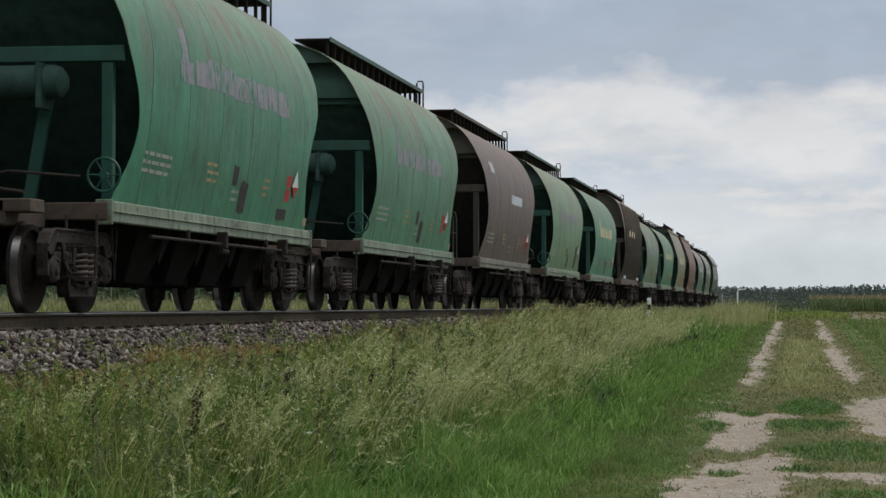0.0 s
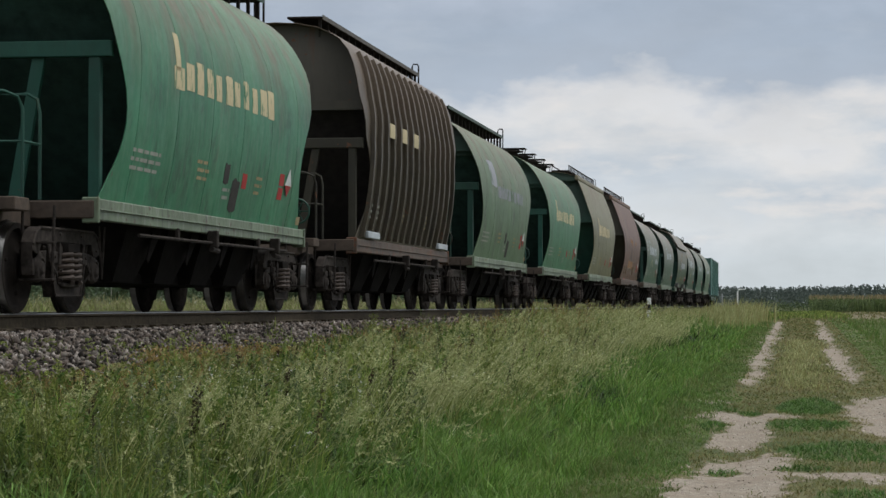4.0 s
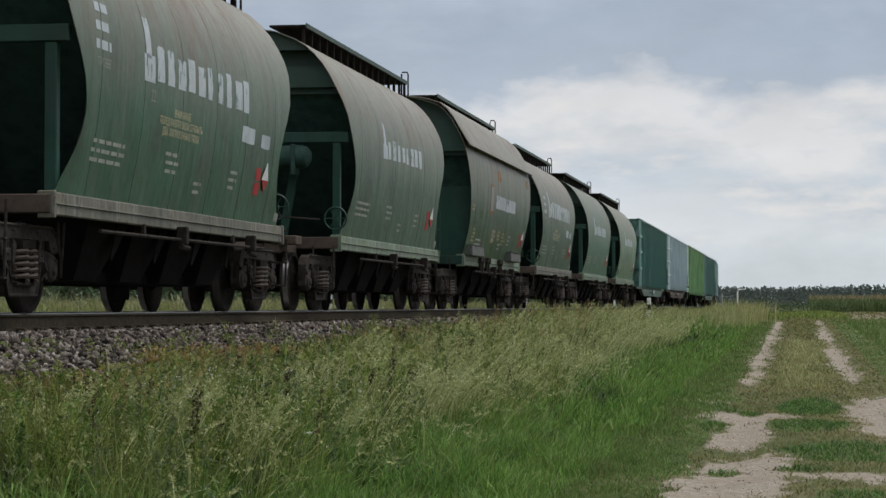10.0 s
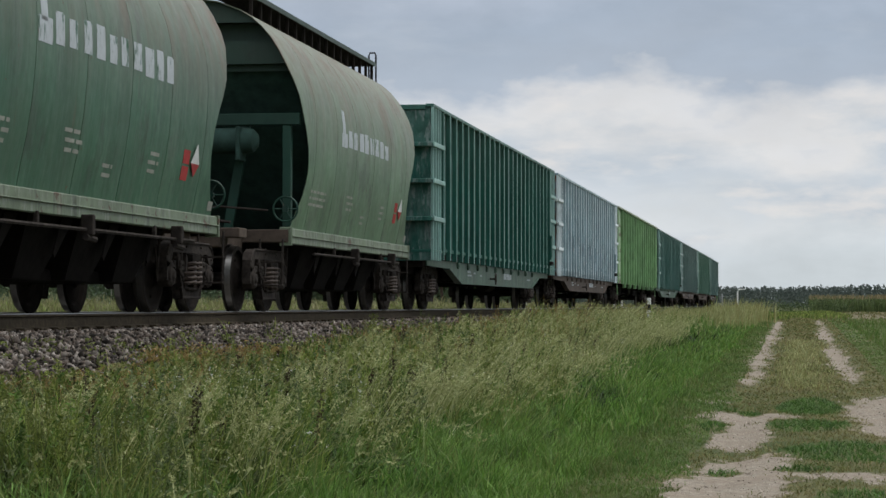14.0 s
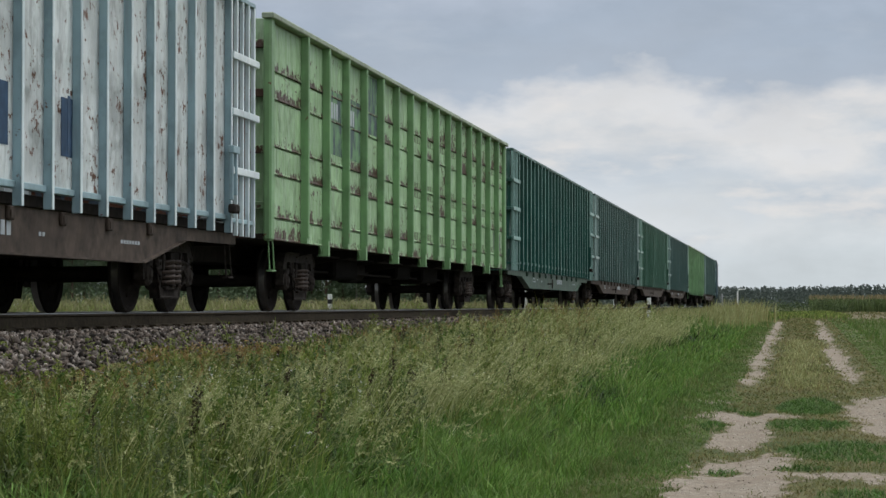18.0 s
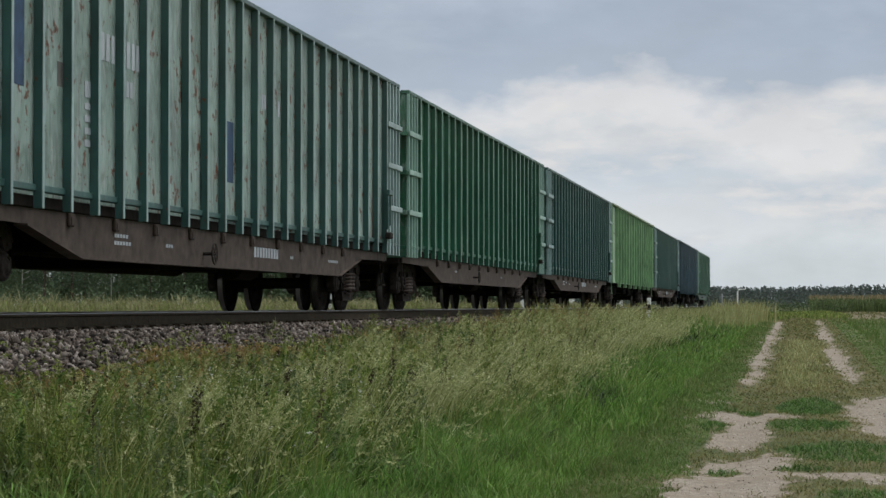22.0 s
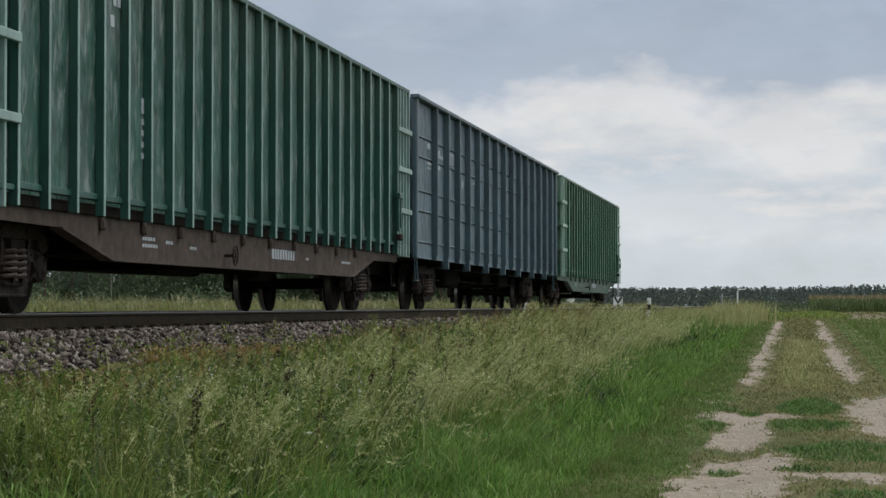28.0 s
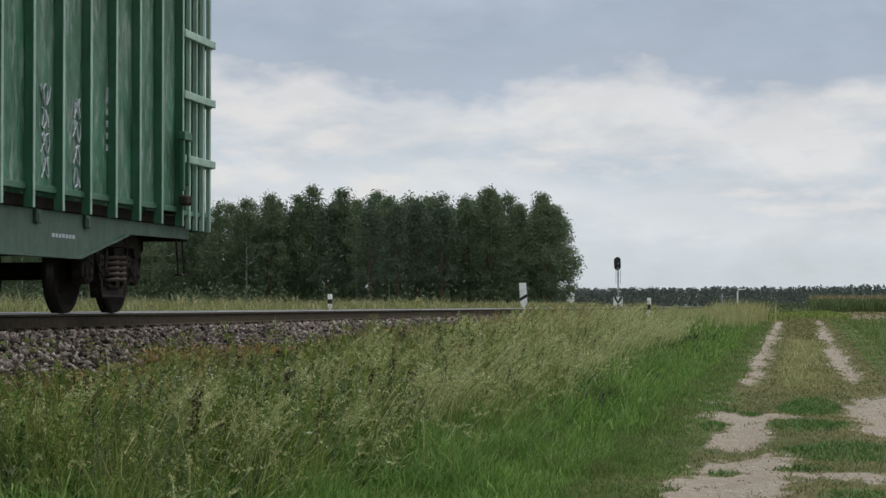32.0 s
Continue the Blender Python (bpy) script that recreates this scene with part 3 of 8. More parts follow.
def wheelset_mesh():
    sh = Shape()
    for sgn in (1, -1):
        o = 0.797 * sgn
        prof = [(-0.065, 0.10), (-0.075, 0.13), (-0.03, 0.16), (-0.012, 0.20), (-0.015, 0.36), (-0.05, 0.40), (-0.055, 0.45), (-0.062, 0.498), (-0.045, 0.506), (-0.030, 0.498), (-0.020, 0.480), (0.065, 0.474),
                (0.072, 0.468), (0.072, 0.415), (0.030, 0.385), (0.018, 0.345), (0.028, 0.20), (0.055, 0.16), (0.10, 0.14), (0.10, 0.085)]
        sh.lathe([(a * sgn, r) for a, r in prof], (o, 0, 0), 36, "x")
    sh.lathe([(-1.12, 0.065), (-0.9, 0.075), (-0.75, 0.095), (0, 0.085), (0.75, 0.095), (0.9, 0.075), (1.12, 0.065)], (0, 0, 0), 14, "x")
    # balance marks and bosses make the turning seen
    for k in range(3):
        t = 2 * math.pi * k / 3
        for sgn in (1, -1):
            sh.lathe([(0.82 * sgn, 0.028), (0.845 * sgn, 0.020)], (0, 0.27 * math.cos(t), 0.27 * math.sin(t)), 8, "x")
    me = sh.mesh("wheelset", IRON)
    me.materials.append(TREAD)
    for p in me.polygons:
        r = math.hypot(p.center[1], p.center[2])
        if r > 0.470 and len(p.vertices) == 4 and abs(p.normal[0]) < 0.4:
            p.material_index = 1
    return me


def side_frame_shape():
    """Cast side frame: arched top, spring seat, two columns and pedestals (y along, z up)."""
    sh = Shape()
    x0, x1 = 0.98, 1.10
    sh.prism([(-1.14, 0.56), (-1.15, 0.74), (-1.06, 0.85), (-0.90, 0.905), (0.90, 0.905), (1.06, 0.85), (1.15, 0.74), (1.14, 0.56), (0.94, 0.60), (0.84, 0.76), (-0.84, 0.76), (-0.94, 0.60)], x0, x1)
    sh.prism([(-0.66, 0.76), (-0.54, 0.76), (-0.34, 0.30), (0.34, 0.30), (0.54, 0.76), (0.66, 0.76), (0.44, 0.17), (-0.44, 0.17)], x0, x1)
    for sg in (-1, 1):
        sh.box(x0 + 0.01, x1 - 0.01, min(sg * 0.27, sg * 0.40), max(sg * 0.27, sg * 0.40), 0.29, 0.80, 0.012)
        sh.prism([(sg * 0.70, 0.66), (sg * 0.74, 0.36), (sg * 0.80, 0.36), (sg * 0.82, 0.64)], x0, x1)
        sh.prism([(sg * 1.06, 0.64), (sg * 1.07, 0.40), (sg * 1.13, 0.40), (sg * 1.14, 0.66)], x0, x1)
        sh.box(x1 - 0.02, x1 + 0.035, min(sg * 0.42, sg * 0.60), max(sg * 0.42, sg * 0.60), 0.52, 0.66, 0.015)
    sh.box(x0 - 0.05, x1 + 0.05, -0.27, 0.27, 0.28, 0.32, 0.01)
    # cast lips, wedge plates and bolt heads
    sh.tube([(x1, -1.14, 0.72), (x1, -1.05, 0.84), (x1, -0.90, 0.895), (x1, 0.90, 0.895), (x1, 1.05, 0.84), (x1, 1.14, 0.72)], 0.020, 6)
    sh.tube([(x1, -0.65, 0.74), (x1, -0.44, 0.185), (x1, 0.44, 0.185), (x1, 0.65, 0.74)], 0.020, 6)
    sh.tube([(x1, -0.53, 0.74), (x1, -0.34, 0.32), (x1, 0.34, 0.32), (x1, 0.53, 0.74)], 0.014, 5)
    for sg in (-1, 1):
        sh.prism([(sg * 0.24, 0.70), (sg * 0.30, 0.52), (sg * 0.36, 0.52), (sg * 0.34, 0.76)], x1 - 0.03, x1 + 0.03)
        for yy, zz in ((0.33, 0.36), (0.33, 0.46), (0.36, 0.84), (0.9, 0.69), (0.52, 0.60)):
            sh.lathe([(x1 + 0.035, 0.020), (x1 + 0.055, 0.016)], (0, sg * yy, zz), 6, "x")
        sh.tube([(x1 + 0.02, sg * 0.62, 0.55), (x1 + 0.06, sg * 0.60, 0.44), (x1 + 0.02, sg * 0.54, 0.34), (x1 - 0.05, sg * 0.50, 0.30)], 0.018, 6)
    return sh


def spring_shape():
    pts = [(0.126 * math.cos(t), 0.126 * math.sin(t), 0.325 + 0.062 * t / 6.283) for t in [k * 6.283 / 12 for k in range(61)]]
    return Shape().tube(pts, 0.024, 6)


def mirrored(shape):
    out = Shape()
    out.add([(-x, y, z) for x, y, z in shape.v], [f[::-1] for f in shape.f])
    return out


WHEELS = []


def bogie(wagon, y):
    bol = part("bogie", stored("bolster", lambda: Shape().prism([(-1.18, 0.66), (1.18, 0.66), (1.18, 0.74), (0.4, 0.86), (-0.4, 0.86), (-1.18, 0.74)], -0.2, 0.2, "y").lathe([(0.80, 0.28), (0.93, 0.28)], (0, 0, 0), 18, "z"), IRON), IRON, wagon, "two-axle cast steel bogie caked in grime")
    bol.location = (0, y, 0)
    for sg, key in ((1, "side_frame"), (-1, "side_frame_off")):
        part("side_frame", stored(key, lambda: side_frame_shape() if sg > 0 else mirrored(side_frame_shape()), CAST), CAST, bol, "dusty cast side frame")
        for dy in (-0.135, 0.135):
            part("spring", stored("spring", spring_shape, SPRING), SPRING, bol, "coil spring").location = (1.075 * sg, dy, 0)
    for dy in (-0.925, 0.925):
        if "wheelset" not in STORE:
            STORE["wheelset"] = wheelset_mesh()
        w = part("wheelset", STORE["wheelset"], IRON, bol, "steel wheels with bright treads on an axle")
        w.location = (0, dy, 0.474)
        WHEELS.append((w, wagon))
        for sg in (1, -1):
            b = part("axle_box", stored("axle_box%d" % sg, lambda: Shape().lathe([(sg * 0.93, 0.13), (sg * 0.96, 0.155), (sg * 1.09, 0.155), (sg * 1.125, 0.13), (sg * 1.135, 0.10), (sg * 1.115, 0.09), (sg * 1.15, 0.05)], (0, 0, 0), 18, "x").box(min(sg * 0.95, sg * 1.10), max(sg * 0.95, sg * 1.10), -0.17, 0.17, 0.02, 0.17, 0.02), CAST), CAST, bol)
            b.location = (0, dy, 0.474)
    part("brake_beam", stored("brake_beam", lambda: Shape().tube([(-0.95, -0.42, 0.42), (0, -0.30, 0.42), (0.95, -0.42, 0.42)], 0.035, 6).tube([(-0.95, 0.42, 0.42), (0, 0.30, 0.42), (0.95, 0.42, 0.42)], 0.035, 6).box(0.74, 0.86, -0.46, -0.40, 0.30, 0.60).box(0.74, 0.86, 0.40, 0.46, 0.30, 0.60), IRON), IRON, bol)
    return bol


def coupler(wagon, y, sg):
    part("coupler", stored("coupler%d" % sg, lambda: Shape().box(-0.09, 0.09, min(0, sg * 0.55), max(0, sg * 0.55), 0.96, 1.14, 0.02).prism([(-0.21, sg * 0.52), (0.23, sg * 0.52), (0.26, sg * 0.80), (0.10, sg * 0.88), (0.02, sg * 0.74), (-0.20, sg * 0.78)], 0.90, 1.20, "z"), IRON), IRON, wagon).location = (0, y, 0)
    part("brake_hose", stored("hose%d" % sg, lambda: Shape().tube([(0.32, 0, 0.98), (0.33, sg * 0.15, 0.80), (0.30, sg * 0.40, 0.55), (0.24, sg * 0.62, 0.52), (0.16, sg * 0.78, 0.62)], 0.024, 6), IRON), IRON, wagon).location = (0, y, 0)


def step_ladder(wagon, x, y, z0, z1, paint, lean=0.06):
    def make():
        sh = Shape()
        for dx in (-0.17, 0.17):
            sh.tube([(dx, 0, 0), (dx, -lean, z0 - z1)], 0.016, 6)
        for k in range(1, 3):
            t = k / 2.0
            sh.box(-0.19, 0.19, -lean * t - 0.05, -lean * t + 0.05, (z0 - z1) * t - 0.012, (z0 - z1) * t + 0.012, 0.004)
        return sh
    part("step_ladder", stored("step_ladder%.2f%.2f" % (z0, z1), make, IRON), paint, wagon).location = (x, y, z1)


def stirrup(wagon, x, y, z0, z1, paint):
    """A bent flat-bar step below the corner of a wagon."""
    def make():
        return Shape().tube([(0, -0.15, 0), (0.02, -0.12, z0 - z1), (0.02, 0.16, z0 - z1), (0, 0.12, 0)], 0.013, 6).box(-0.03, 0.05, -0.12, 0.16, z0 - z1 - 0.012, z0 - z1 + 0.010, 0.004)
    part("step_stirrup", stored("stirrup%.2f%.2f" % (z0, z1), make, GALV), paint, wagon, "thin bent step iron").location = (x, y, z1)


# -------------------------------------------------------- rounded grain hopper
PROF = [(1.395, 1.22), (1.44, 1.45), (1.505, 1.75), (1.56, 2.1), (1.593, 2.45), (1.606, 2.75), (1.60, 3.0), (1.572, 3.22), (1.515, 3.45), (1.43, 3.66), (1.325, 3.87), (1.205, 4.06), (1.06, 4.23), (0.90, 4.37)]
ROOF = PROF[-1:] + [(0.72, 4.48), (0.38, 4.61), (0.0, 4.66)]
BODY = 5.05
LOWER = [p for p in PROF if p[1] < 3.1]
TALL = LOWER + [(1.612, 3.22), (1.60, 3.45), (1.56, 3.66), (1.515, 3.95), (1.45, 4.22), (1.36, 4.44), (1.21, 4.63), (1.0, 4.77)]
TALL_ROOF = TALL[-1:] + [(0.75, 4.88), (0.40, 4.95), (0.0, 4.97)]
PITCHED = LOWER + [(1.56, 3.25), (1.475, 3.55), (1.335, 3.99), (1.19, 4.36), (1.075, 4.62), (0.98, 4.77)]
PITCHED_ROOF = PITCHED[-1:] + [(0.70, 4.86), (0.40, 4.91), (0.0, 4.93)]
BARREL = [(1.41, 1.22), (1.48, 1.45), (1.56, 1.75), (1.63, 2.1), (1.675, 2.45), (1.695, 2.75), (1.69, 3.0), (1.675, 3.25), (1.64, 3.5), (1.57, 3.75), (1.45, 4.0), (1.32, 4.22), (1.17, 4.42), (1.0, 4.56)]
BARREL_ROOF = BARREL[-1:] + [(0.72, 4.66), (0.40, 4.74), (0.0, 4.77)]
PROFILES = {}


def end_cut(z):
    """The side plates' ends swing back at half height and reach out below the roof."""
    if 1.25 < z < 2.95:
        return 0.56 * math.sin(math.pi * (z - 1.25) / 1.70)
    return -0.40 * smooth(2.95, 3.75, z)


def barrel_cut(z):
    """The barrel wagon's side plates reach out further the higher they go."""
    return float(np.interp(z, [1.22, 1.8, 2.1, 2.5, 2.9, 3.4, 3.7], [0.56, 0.51, 0.41, 0.18, 0.0, -0.24, -0.30]))


def x_at(prof, z):
    for (xa, za), (xb, zb) in zip(prof, prof[1:]):
        if za <= z <= zb:
            return xa + (xb - xa) * (z - za) / (zb - za)
    return prof[-1][0]


def outline(z0, z1, lift=0.0, prof=None):
    """The stretch of the side's outline between two heights."""
    n = max(2, int((z1 - z0) / 0.09) + 1)
    out = []
    for k in range(n + 1):
        z = z0 + (z1 - z0) * k / n
        for (xa, za), (xb, zb) in zip(prof or PROF, (prof or PROF)[1:]):
            if za <= z <= zb + 1e-6:
                x = xa + (xb - xa) * (z - za) / (zb - za)
                l = math.hypot(xb - xa, zb - za)
                out.append((x + lift * (zb - za) / l, z - lift * (xb - xa) / l))
                break
    return out


def fine(prof):
    """The outline with more points along the tall lower part."""
    out = []
    for (xa, za), (xb, zb) in zip(prof, prof[1:]):
        n = max(1, int((zb - za) / 0.13))
        out += [(xa + (xb - xa) * k / n, za + (zb - za) * k / n) for k in range(n)]
    return out + prof[-1:]


def side_panel(width, prof, cut, first, last):
    return Shape().sheet(fine(prof) if first or last else prof, -width / 2 + 0.007, width / 2 - 0.007, 0.010, 1, cut if first else None, cut if last else None)


def end_arch(y, sg, prof, crest, low, high=9.0):
    """An upright end plate below the roof's arch, from the height low up, cut off flat at high."""
    half = [(x_at(prof, low) - 0.014, low)] + [(x - 0.014, z - 0.01) for x, z in prof if low < z < high]
    if high < prof[-1][1]:
        half += [(x_at(prof, high) - 0.014, high), (0.0, high)]
    else:
        half += [(x, z - 0.012) for x, z in crest[1:]]
    return Shape().prism(half + [(-x, z) for x, z in half[::-1] if x > 0.001], min(y, y + sg * 0.03), max(y, y + sg * 0.03), "y")


def slope_plate(prof, sg, y_top, top, y_foot):
    """The sloping end sheet of the hold, as wide as the body at each height."""
    rows = []
    for k in range(9):
        z = 1.18 + (top - 1.18) * k / 8
        rows.append((max(1.36, x_at(prof, z) - 0.03) if z > 1.25 else 1.36, sg * (y_foot + (y_top - y_foot) * k / 8), z))
    v = [p for hw, y, z in rows for p in ((-hw, y, z), (hw, y, z), (hw, y - sg * 0.03, z), (-hw, y - sg * 0.03, z))]
    f = [(4 * k + i, 4 * k + (i + 1) % 4, 4 * k + 4 + (i + 1) % 4, 4 * k + 4 + i) for k in range(8) for i in range(4)]
    return Shape().add(v, f + [(0, 1, 2, 3), (32, 33, 34, 35)])


def hopper(paint, sill_paint, frame_paint, end="rail", eaves=False, ribbed=False, board="long", hatches=0, closed=False, label="", roof_paint=None, tall=False, shade=None):
    w = thing("grain_hopper_wagon", label, "hopper wagon", "freight wagons of the train")
    roof_paint = roof_paint or paint
    pitched = tall
    tall = 3 if closed else 1 if ribbed else 2 if pitched else 0
    body, cut = (5.76, barrel_cut) if closed else (BODY, end_cut)
    prof, crest = ((PROF, ROOF), (TALL, TALL_ROOF), (PITCHED, PITCHED_ROOF), (BARREL, BARREL_ROOF))[tall]
    PROFILES[w.name] = prof
    up = crest[-1][1] - 4.60
    over = (0.40, 0.0, 0.40, 0.28)[tall]
    seams = [y * body / BODY for y in (-BODY, -4.06, -2.43, -0.80, 0.83, 2.46, 4.09, BODY)]
    for k, (ya, yb) in enumerate(zip(seams, seams[1:])):
        first, last = k == 0, k == len(seams) - 2
        part("side_panel", stored("side_panel%d%d%d" % (tall, first, last), lambda: side_panel(yb - ya, prof, cut, first, last), paint), paint, w).location = (0, (ya + yb) / 2, 0)
    if ribbed:
        for k in range(15):
            part("side_rib", stored("side_rib", lambda: Shape().sheet(outline(1.28, 4.45, 0.075, TALL), -0.05, 0.05, 0.075), paint), paint, w).location = (0, -4.62 + 9.24 * k / 14, 0)
    part("far_side", stored("far_side%d" % tall, lambda: mirrored(Shape().sheet(prof, -body, body, 0.010)), paint), paint, w)
    part("inner_shell", stored("inner_shell%d" % tall, lambda: Shape().sheet(fine([(x - 0.016, z - 0.004) for x, z in prof]), -body + 0.02, body - 0.02, 0.006, 1, cut, cut), IRON), IRON, w, "dark steel behind the welded seams")
    part("roof", stored("roof%d" % tall, lambda: Shape().sheet(crest + [(-x, z) for x, z in crest[::-1][1:]], -body - over, body + over, 0.010), paint), roof_paint, w)
    for sg in (-1, 1):
        bands = {0: ((0.22, 4.30, 9.0), (-0.10, 3.60, 4.32)), 1: ((-0.30, 3.55, 9.0),), 2: ((0.26, 4.60, 9.0), (-0.04, 3.26, 4.62)), 3: ((-0.10, 3.55, 9.0),)}[tall]
        for q, (out, low, high) in enumerate(bands):
            part("end_plate", stored("end_plate%d%d%d" % (sg, tall, q), lambda: end_arch(sg * (body + out), sg, prof, crest, low, high), paint), frame_paint, w)
        if closed:
            def full_end():
                half = [(x - 0.03, z) for x, z in prof] + [(x, z - 0.02) for x, z in crest[1:]]
                return Shape().prism(half + [(-x, z) for x, z in half[::-1][1:]], min(sg * (body - 0.66), sg * (body - 0.70)), max(sg * (body - 0.66), sg * (body - 0.70)), "y")
            part("end_wall", stored("full_end%d" % sg, full_end, frame_paint), frame_paint, w)
        top, foot = ((3.64, 2.3), (3.56, 2.3), (3.20, 1.25), (3.56, 1.4))[tall]
        back = (0.13, 0.30, 0.22, 0.30)[tall]
        # recess shade is put into the sheet's colour, except on pitched wagons
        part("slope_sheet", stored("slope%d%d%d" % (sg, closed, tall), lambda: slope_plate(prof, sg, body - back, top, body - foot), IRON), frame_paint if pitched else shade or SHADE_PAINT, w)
        beams = ((3.70, 4.04, -0.10, 0.06), (3.46, 3.62, -0.30, -0.18), (3.10, 3.30, -0.20, 0.02), (3.46, 3.62, -0.30, -0.18))[tall]
        b0, b1 = sorted((sg * (body + beams[2]), sg * (body + beams[3])))
        part("top_beam", stored("top_beam%d%d" % (sg, tall), lambda: Shape().prism([(-x_at(prof, beams[0]) + 0.02, beams[0]), (x_at(prof, beams[0]) - 0.02, beams[0]), (x_at(prof, beams[1]) - 0.02, beams[1]), (-x_at(prof, beams[1]) + 0.02, beams[1])], b0, b1, "y"), paint), frame_paint, w)
        if not closed and not pitched:
            part("cross_beam", stored("cross_beam%d" % sg, lambda: Shape().box(-1.53, 1.53, min(sg * 4.86, sg * 4.98), max(sg * 4.86, sg * 4.98), 2.79, 2.97, 0.012), paint), frame_paint, w)
            for x in (-1.33, 1.33):
                part("end_post", stored("end_post%d" % sg, lambda: Shape().box(-0.065, 0.065, min(sg * 4.84, sg * 4.96), max(sg * 4.84, sg * 4.96), 1.20, 2.79, 0.01), paint), frame_paint, w).location = (x, 0, 0)
            for sx in (-1, 1):
                part("brace", stored("brace%d%d" % (sg, sx), lambda: Shape().prism([(sx * 0.62, 2.79), (sx * 0.76, 2.79), (sx * 0.48, 1.2), (sx * 0.34, 1.2)], min(sg * 4.86, sg * 4.93), max(sg * 4.86, sg * 4.93), "y"), paint), frame_paint, w)
        # end platform
        part("end_beam", stored("end_beam%d" % sg, lambda: Shape().box(-1.42, 1.42, min(sg * 5.05, sg * 5.24), max(sg * 5.05, sg * 5.24), 1.02, 1.215, 0.012), IRON), frame_paint if closed else PLATFORM, w)
        part("platform", stored("platform%d" % sg, lambda: Shape().box(-0.72, 0.72, min(sg * 5.24, sg * 6.55), max(sg * 5.24, sg * 6.55), 0.92, 1.20, 0.02).box(-1.0, 1.0, min(sg * 6.10, sg * 6.55), max(sg * 6.10, sg * 6.55), 1.06, 1.20, 0.012), IRON), PLATFORM, w, "rusty brown end platform")
        coupler(w, sg * 6.50, sg)
        bogie(w, sg * 5.15)
        kind = end if sg < 0 else ("wheel" if end == "rail" else "rail")
        if kind == "rail":
            def rail_make():
                s2 = Shape()
                for yy in (0.0, -0.55):
                    s2.tube([(0.98, yy, 1.2), (0.98, yy, 2.12), (0.94, yy - 0.04, 2.24), (0.80, yy - 0.06, 2.30), (-0.2, yy - 0.06, 2.30)] if yy < 0 else [(0.98, yy, 1.2), (0.98, yy, 2.12), (0.95, yy, 2.26), (0.84, yy, 2.32), (0.35, yy, 2.32), (0.35, yy, 1.2)], 0.019, 6)
                s2.tube([(0.98, 0, 1.78), (0.98, -0.55, 1.78)], 0.016, 6)
                s2.tube([(0.98, -0.55, 1.78), (-0.2, -0.61, 1.78)], 0.016, 6)
                s2.tube([(-0.2, -0.61, 1.2), (-0.2, -0.61, 2.30)], 0.016, 6)
                if sg > 0:
                    s2.v = [(x, -y2, z) for x, y2, z in s2.v]
                return s2
            part("handrail", stored("handrail%d" % sg, rail_make, frame_paint), frame_paint, w).location = (0, sg * 5.72, 0)
            step_ladder(w, 1.10, sg * 6.10, 0.35, 1.12, CAST)
        else:
            def wheel_make():
                return Shape().ring((0, 0, 0), 0.185, 0.015, 22, 6, "y")
            hw = part("brake_handwheel", stored("handwheel", wheel_make, frame_paint), frame_paint, w)
            hw.location = (1.36, sg * 5.16, 1.52)
            part("hub", stored("handwheel_hub", lambda: Shape().lathe([(-0.03, 0.05), (0.12, 0.03)], (0, 0, 0), 10, "y"), frame_paint), frame_paint, hw)
            for k in range(6):
                part("spoke", stored("handwheel_spoke", lambda: Shape().tube([(0.04, 0, 0), (0.184, 0, 0)], 0.010, 5), frame_paint), frame_paint, hw).rotation_euler = (0, math.pi * k / 3, 0)
            # the tank's colour carries the shade of the recess too
            part("air_tank", stored("air_tank", lambda: Shape().lathe([(-0.75, 0.02), (-0.73, 0.10), (-0.67, 0.17), (-0.58, 0.19), (0.58, 0.19), (0.67, 0.17), (0.73, 0.10), (0.75, 0.02)], (0, 0, 0), 22, "x").box(-0.5, -0.44, -0.21, 0.21, -0.30, 0.20).box(0.44, 0.5, -0.21, 0.21, -0.30, 0.20), frame_paint), SHADE_PAINT, w, "steel air reservoir, its green darkened as recess shade").location = (0.22, sg * 5.22, 2.54)
            part("brake_rigging", stored("rigging%d" % sg, lambda: Shape().tube([(1.1, sg * 5.2, 1.5), (0.4, sg * 5.5, 1.55), (-0.6, sg * 5.5, 1.42)], 0.02, 6).tube([(0.7, sg * 5.9, 1.30), (-0.8, sg * 5.6, 1.5)], 0.025, 6).box(-0.2, 0.25, min(sg * 5.4, sg * 5.9), max(sg * 5.4, sg * 5.9), 1.2, 1.42, 0.03), IRON), CAST, w)
            step_ladder(w, 1.25, sg * 5.60, 0.38, 1.06, CAST)
    # side sills
    for sg in (1, -1):
        x0, x1 = sorted((sg * 1.37, sg * 1.45))
        part("side_sill", stored("side_sill%d" % sg, lambda: Shape().box(x0, x1, -5.16, 5.16, 1.00, 1.235, 0.012).box(min(sg * 1.30, sg * 1.475), max(sg * 1.30, sg * 1.475), -5.16, 5.16, 1.11, 1.125, 0.004), sill_paint), sill_paint, w, "pale painted side sill streaked with rust")
        for yy in (-5.19, 5.19):
            part("corner_plate", stored("corner_plate%d" % sg, lambda: Shape().box(min(sg * 1.28, sg * 1.47), max(sg * 1.28, sg * 1.47), -0.03, 0.03, 0.97, 1.25, 0.01), sill_paint), sill_paint, w).location = (0, yy, 0)
    part("centre_sill", stored("centre_sill", lambda: Shape().box(-0.30, 0.30, -6.5, 6.5, 0.80, 1.10, 0.01), BLACK_STEEL), BLACK_STEEL, w)
